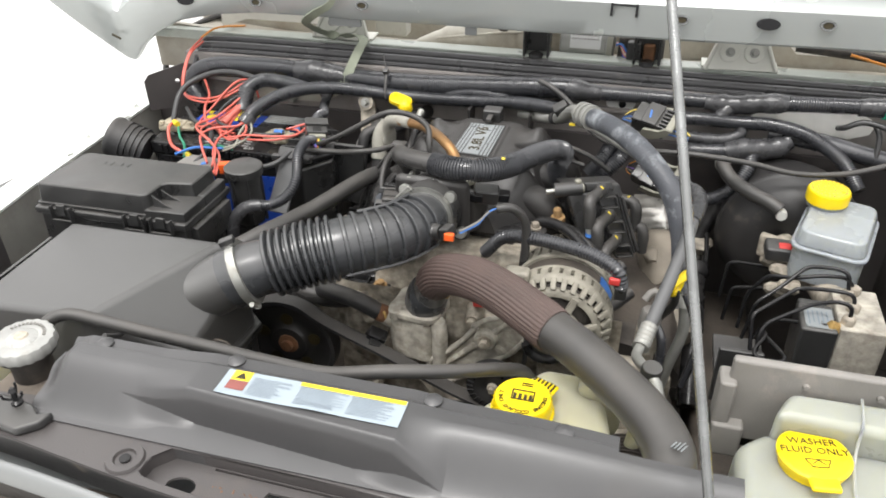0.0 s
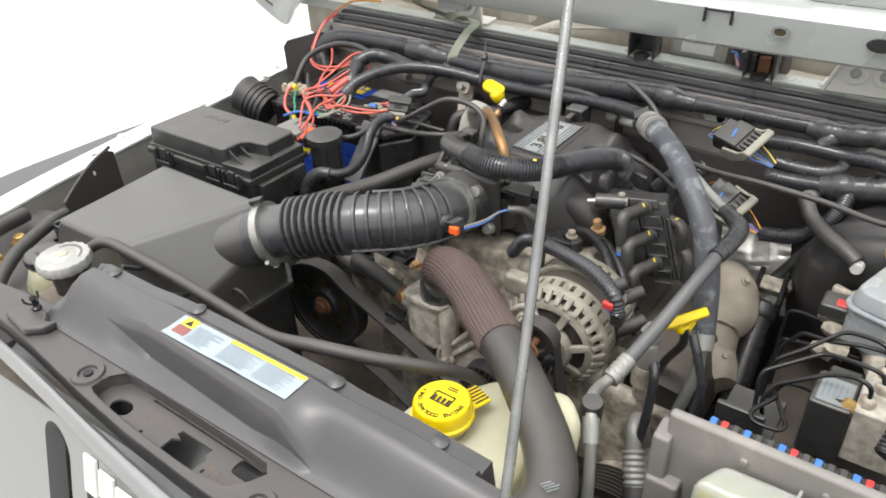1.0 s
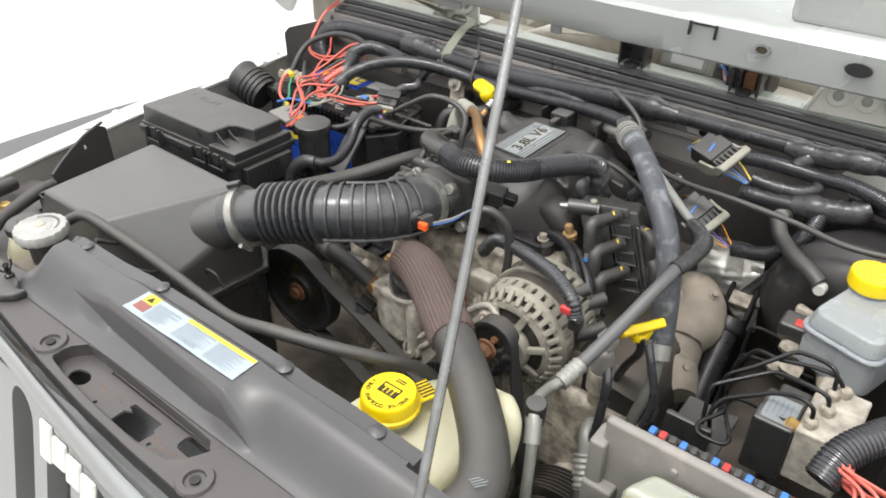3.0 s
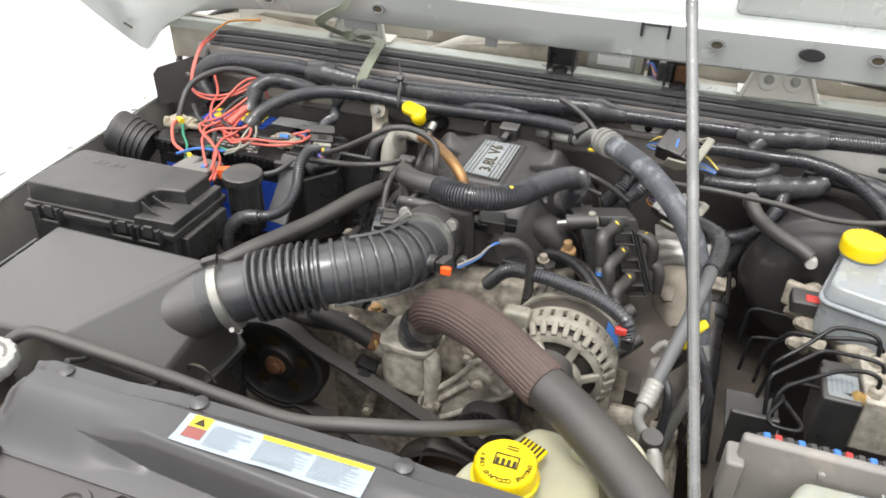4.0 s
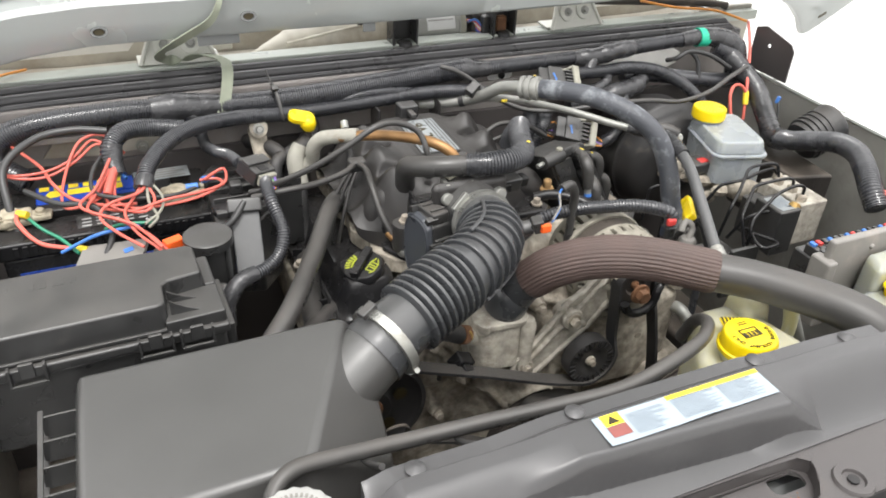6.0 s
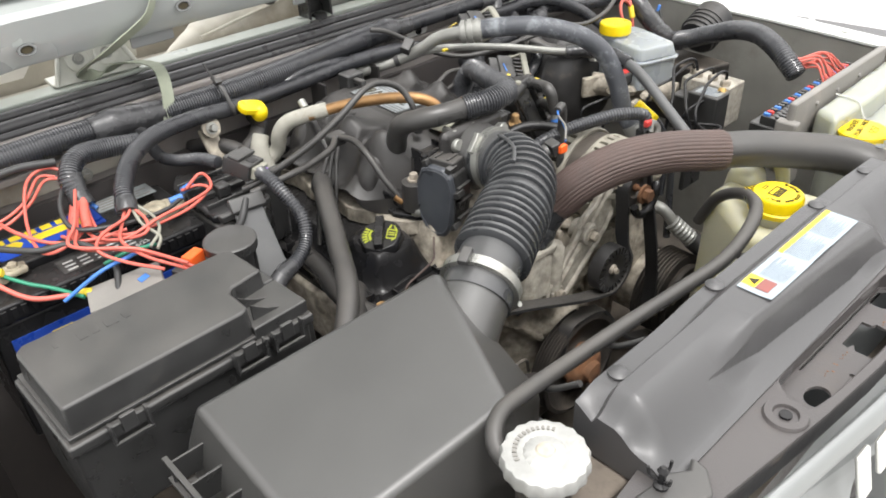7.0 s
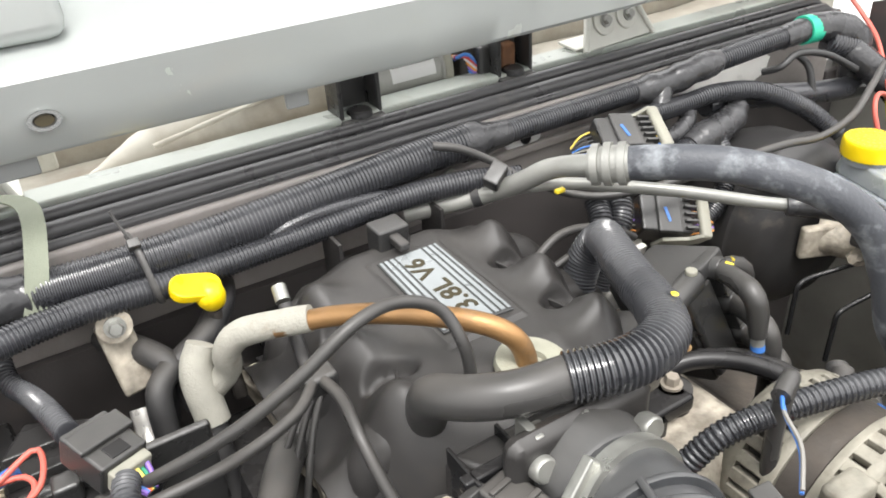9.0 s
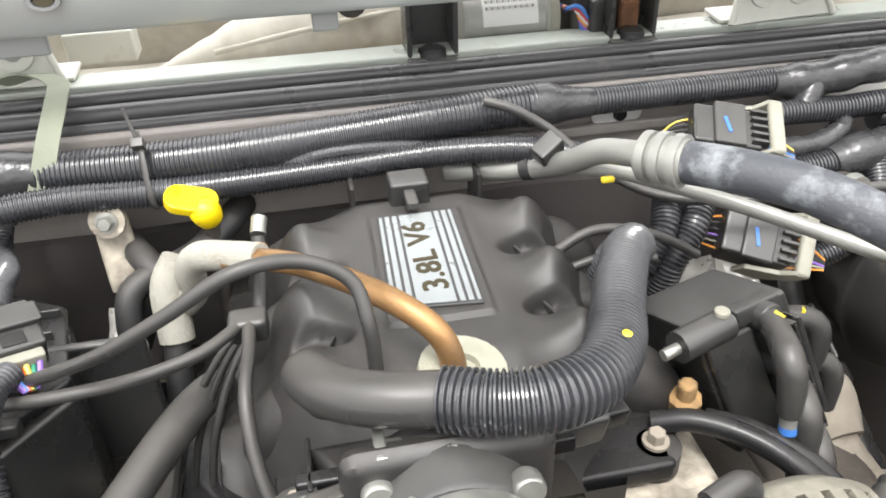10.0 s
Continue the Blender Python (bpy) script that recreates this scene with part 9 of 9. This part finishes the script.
part("run", tube([(-0.318, 1.092, 1.068), (-0.322, 1.070, 1.072), (-0.322, 1.042, 1.064), (-0.316, 1.012, 1.036), (-0.326, 0.994, 1.014), (-0.348, 0.981, 1.003), (-0.385, 0.966, 1.0), (-0.405, 0.955, 0.98)], 0.0088, 16, rib=(0.0038, 0.0014)), LOOM, b3)
part("tape_wrap", tube([(-0.362, 0.974, 1.003), (-0.385, 0.966, 1.0), (-0.404, 0.955, 0.98), (-0.408, 0.95, 0.95)], 0.0108, 14, wobble=0.1), TAPE, b3)
part("cable", tube([(-0.352, 1.078, 1.05), (-0.372, 1.06, 1.035), (-0.395, 1.045, 1.03), (-0.42, 1.042, 1.02), (-0.445, 1.05, 1.0)], 0.0048, 10), BLACKW, b3)
# right-hand branches
b4 = thing("brake_side_harness", (0.4, 1.25, 1.05), "corrugated branches of the harness above the brake gear", "harness")
part("run", tube([(0.24, 1.278, 1.083), (0.29, 1.277, 1.088), (0.352, 1.275, 1.088), (0.40, 1.268, 1.092), (0.455, 1.252, 1.085), (0.505, 1.225, 1.060), (0.53, 1.19, 1.03)], 0.0115, 16, rib=(0.0034, 0.0013)), LOOM, b4)
part("run", tube([(0.40, 1.285, 1.072), (0.47, 1.275, 1.068), (0.54, 1.262, 1.058), (0.60, 1.255, 1.05), (0.66, 1.25, 1.045)], 0.0145, 16), LOOM, b4)
part("bend", tube([(0.268, 1.262, 1.062), (0.30, 1.262, 1.060), (0.335, 1.264, 1.062), (0.356, 1.270, 1.072), (0.352, 1.276, 1.086)], 0.010, 14), TAPE, b4)
part("run", tube([(0.26, 1.245, 1.045), (0.30, 1.245, 1.046), (0.345, 1.245, 1.050)], 0.013, 16, rib=(0.0034, 0.0013)), LOOM, b4)
part("tape_wrap", tube([(0.335, 1.245, 1.049), (0.37, 1.248, 1.055), (0.41, 1.254, 1.060), (0.43, 1.262, 1.07)], [0.015, 0.019, 0.018, 0.014], 16, wobble=0.2), TAPE, b4)
part("run", tube([(0.375, 1.24, 1.05), (0.37, 1.22, 1.03), (0.352, 1.205, 1.005), (0.325, 1.20, 0.985), (0.28, 1.20, 0.975)], 0.0115, 14, rib=(0.0034, 0.0013)), LOOM, b4)
part("thin_cable", tube([(0.50, 1.285, 1.09), (0.505, 1.265, 1.10), (0.53, 1.262, 1.112), (0.57, 1.25, 1.105), (0.615, 1.235, 1.08)], 0.0045, 10), BLACKW, b4)
part("thin_cable", tube([(0.548, 1.278, 1.105), (0.556, 1.262, 1.09), (0.556, 1.25, 1.06)], 0.0045, 10), BLACKW, b4)
lc = thing("long_cable", (0.3, 1.2, 1.08), "thin black cable looping over to the wing", "cable")
part("cable", tube([(0.022, 1.282, 1.128), (0.045, 1.272, 1.122), (0.075, 1.262, 1.104), (0.100, 1.240, 1.085), (0.14, 1.195, 1.072), (0.20, 1.165, 1.075), (0.28, 1.145, 1.085), (0.36, 1.145, 1.080), (0.43, 1.150, 1.068), (0.50, 1.160, 1.072), (0.57, 1.185, 1.085), (0.63, 1.21, 1.09)], 0.0042, 12), HOSE, lc)
part("clip", box(-0.012, 0.012, -0.008, 0.008, 0, 0.016, 0.002, pose(0.068, 1.246, 1.092, 20, -30, 20)), PLASTIC, lc)
part("pipe_band", tube([(0.052, 1.262, 1.073), (0.058, 1.257, 1.0755)], 0.0115, 16), RUBBER, lc)
part("yellow_tag", box(0.088, 0.098, 1.178, 1.183, 1.097, 1.101, 0.001), LABELY, lc)
rw = thing("red_wire", (0.63, 1.2, 1.05), "red add-on wires at the brake side with a yellow joint", "wiring")
part("wire", tube([(0.735, 1.335, 1.13), (0.70, 1.29, 1.12), (0.665, 1.245, 1.105), (0.635, 1.205, 1.07), (0.622, 1.185, 1.045), (0.615, 1.17, 1.0)], 0.0031, 8), RED, rw)
part("wire", tube([(0.622, 1.185, 1.047), (0.608, 1.19, 1.062), (0.585, 1.185, 1.065), (0.572, 1.175, 1.05), (0.57, 1.16, 1.02)], 0.0031, 8), RED, rw)
part("joint", tube([(0.623, 1.188, 1.050), (0.619, 1.178, 1.027)], 0.0056, 10), LABELY, rw)
part("blue_clip", box(-0.006, 0.006, -0.004, 0.004, -0.009, 0.009, 0.002, pose(0.672, 1.152, 1.040, 10, 15, 20) @ Matrix.Scale(0.75, 4)), BLUEW, rw, "blue crimp joint")
part("wire", tube([(0.672, 1.150, 1.037), (0.668, 1.140, 1.018), (0.660, 1.13, 0.99)], 0.0022, 8), BLACKW, rw)
# pair of grey-levered plugs


def lever_plug(x, y, z, rx, ry, rz, wires):
    p = thing("lever_plug", (x, y, z), "black multi-pin plug with an ivory lever", "connector", "lever plugs")
    m = pose(x, y, z, rx, ry, rz)
    part("body", box(-0.030, 0.026, -0.020, 0.020, -0.014, 0.014, 0.003, m), PLASTIC, p)
    part("hood", box(-0.014, 0.012, -0.022, 0.022, 0.012, 0.018, 0.002, m), PLASTIC, p)
    for i in range(5):
        part("rib", box(0.016, 0.030, -0.017 + 0.0078 * i, -0.014 + 0.0078 * i, 0.010, 0.019, 0.0006, m), PLASTIC, p)
    for k in (-1, 1):
        part("lever_arm", prism([(-0.012, -0.011), (0.010, -0.012), (0.034, 0.006), (0.040, 0.020), (0.030, 0.022), (0.020, 0.012), (-0.006, 0.006)], -0.0022, 0.0022, 0.001, m @ pose(0, 0.0255 * k, 0, 90, 0, 0)), BONE, p, "ivory plastic lever arm")
    part("lever_bar", box(0.029, 0.041, -0.0275, 0.0275, 0.015, 0.023, 0.003, m), BONE, p, "ivory plastic lever bar")
    part("mark", box(-0.006, -0.003, -0.010, 0.006, 0.018, 0.0186, 0, m @ pose(0, 0, 0, 0, 0, 15)), BLUEW, p, "blue chalk mark")
    for i, mt in enumerate(wires):
        y0 = -0.015 + 0.030 * i / max(1, len(wires) - 1)
        part("wire", tube([m @ V((-0.028, y0, -0.002)), m @ V((-0.040, y0 * 0.8, -0.006)), m @ V((-0.050, y0 * 0.3, -0.016))], 0.0009, 6), mt, p)
        part("wire", tube([m @ V((0.028, y0, -0.002)), m @ V((0.044, y0 * 0.7, -0.004)), m @ V((0.062, y0 * 0.3, -0.010))], 0.0010, 6), mt, p)
    return p


lever_plug(0.216, 1.232, 1.096, 24, 8, -18, (BLUEW, BONE, BLUEW, BLACKW, BLACKW, YELW))
lever_plug(0.228, 1.178, 1.024, 38, 12, -25, (ORANGEW, BONE, PURPLE, BLACKW, BLACKW, ORANGEW))
part("sheath", tube([(0.185, 1.20, 1.06), (0.17, 1.18, 1.045), (0.15, 1.17, 1.02), (0.14, 1.17, 0.98)], 0.013, 14, rib=(0.0034, 0.0013)), LOOM, b4)
part("sheath", tube([(0.155, 1.20, 1.06), (0.145, 1.18, 1.045), (0.125, 1.17, 1.02)], 0.012, 14, rib=(0.0034, 0.0013)), LOOM, b4)
part("fan_lead", tube([(0.035, 1.15, 1.055), (0.075, 1.155, 1.072), (0.12, 1.15, 1.065), (0.16, 1.15, 1.04)], 0.004, 8), HOSE, b4)
part("fan_lead", tube([(0.035, 1.14, 1.046), (0.08, 1.14, 1.058), (0.12, 1.14, 1.05)], 0.0035, 8), HOSE, b4)
# zip ties and strap
zt = thing("cable_tie", (-0.254, 1.30, 1.08), "long black cable tie binding both looms", "cable tie")
part("band", tube([(-0.250, 1.268, 1.072), (-0.252, 1.264, 1.084), (-0.254, 1.278, 1.108), (-0.256, 1.292, 1.120), (-0.258, 1.300, 1.124)], 0.0028, 8, flat=0.5), HOSE, zt)
part("head", box(-0.005, 0.005, -0.004, 0.004, -0.004, 0.006, 0.001, pose(-0.256, 1.288, 1.119, 40)), HOSE, zt)
part("tail", tube([(-0.256, 1.290, 1.121), (-0.262, 1.300, 1.136), (-0.264, 1.304, 1.146)], 0.0016, 6), HOSE, zt)
sp = thing("olive_strap", (-0.33, 1.31, 1.1), "olive webbing strap hanging over the cowl", "strap")
rings = []
b = bmesh.new()
strap_pts, _ = smooth_path([(-0.316, 1.306, 1.284), (-0.326, 1.268, 1.268), (-0.342, 1.264, 1.240), (-0.372, 1.266, 1.222), (-0.400, 1.285, 1.200), (-0.412, 1.340, 1.172), (-0.405, 1.376, 1.152), (-0.380, 1.382, 1.146), (-0.345, 1.380, 1.151), (-0.322, 1.358, 1.150), (-0.318, 1.328, 1.146), (-0.326, 1.302, 1.122), (-0.336, 1.290, 1.095), (-0.346, 1.284, 1.070)], 0.006)
for i, c in enumerate(strap_pts):
    t = (strap_pts[min(i + 1, len(strap_pts) - 1)] - strap_pts[max(0, i - 1)]).normalized()
    s = V((1, 0.25, 0.15 * math.sin(i * 0.2)))
    s = (s - t * s.dot(t)).normalized()
    nn = s.cross(t) * 0.0009
    hw = 0.0035 + 0.005 * ramp01(i, 4, 22)
    rings.append([c - s * hw - nn, c + s * hw - nn, c + s * hw + nn, c - s * hw + nn])
skin(b, rings)
part("webbing", b, STRAP, sp)
part("crimp", rod_between((-0.316, 1.309, 1.287), (-0.321, 1.288, 1.278), 0.0075, 12), BONE, sp, "ivory plastic strap end")

# heater plumbing and brackets behind the battery tray
hp = thing("heater_pipe", (-0.24, 1.26, 0.95), "black heater pipes curving from the firewall", "pipe")
part("pipe", tube([(-0.30, 1.325, 1.02), (-0.285, 1.29, 1.03), (-0.262, 1.25, 1.025), (-0.25, 1.23, 0.99)], 0.0115, 14), RUBBER, hp)
part("pipe", tube([(-0.19, 1.325, 1.035), (-0.20, 1.29, 1.04), (-0.225, 1.262, 1.030), (-0.262, 1.245, 1.015), (-0.285, 1.225, 0.97)], 0.0120, 14), RUBBER, hp)
fb_ = thing("firewall_bracket", (-0.285, 1.285, 1.0), "crumpled grey bracket with a stud on the firewall", "bracket")
b = box(-0.014, 0.014, -0.004, 0.004, -0.045, 0.020, 0.003, pose(-0.290, 1.275, 1.045, -22, 0, 14))
lathe([(0.014, -0.003), (0.014, 0.003)], axis((-0.290, 1.268, 1.066), (-0.29, 1.20, 1.09)), 18, b)
part("plate", b, CAST, fb_)
part("stud", bolt(bmesh.new(), (-0.290, 1.266, 1.066), (0, -0.94, 0.3), 0.006, 0.012), STEEL, fb_)
part("foil_strip", tube([(-0.292, 1.24, 1.0), (-0.296, 1.21, 0.96), (-0.30, 1.18, 0.92)], [0.010, 0.014, 0.012], 8, wobble=0.4), SHIELD, fb_)
for x, y, z in ((0.30, 1.318, 1.03), (-0.12, 1.318, 1.06), (0.06, 1.318, 1.07), (-0.46, 1.318, 1.04)):
    solo("firewall_stud", bolt(bmesh.new(), (x, y, z), (0, -1, 0), 0.0065, 0.012), STEEL, "small steel stud on the firewall", "stud", "firewall studs")
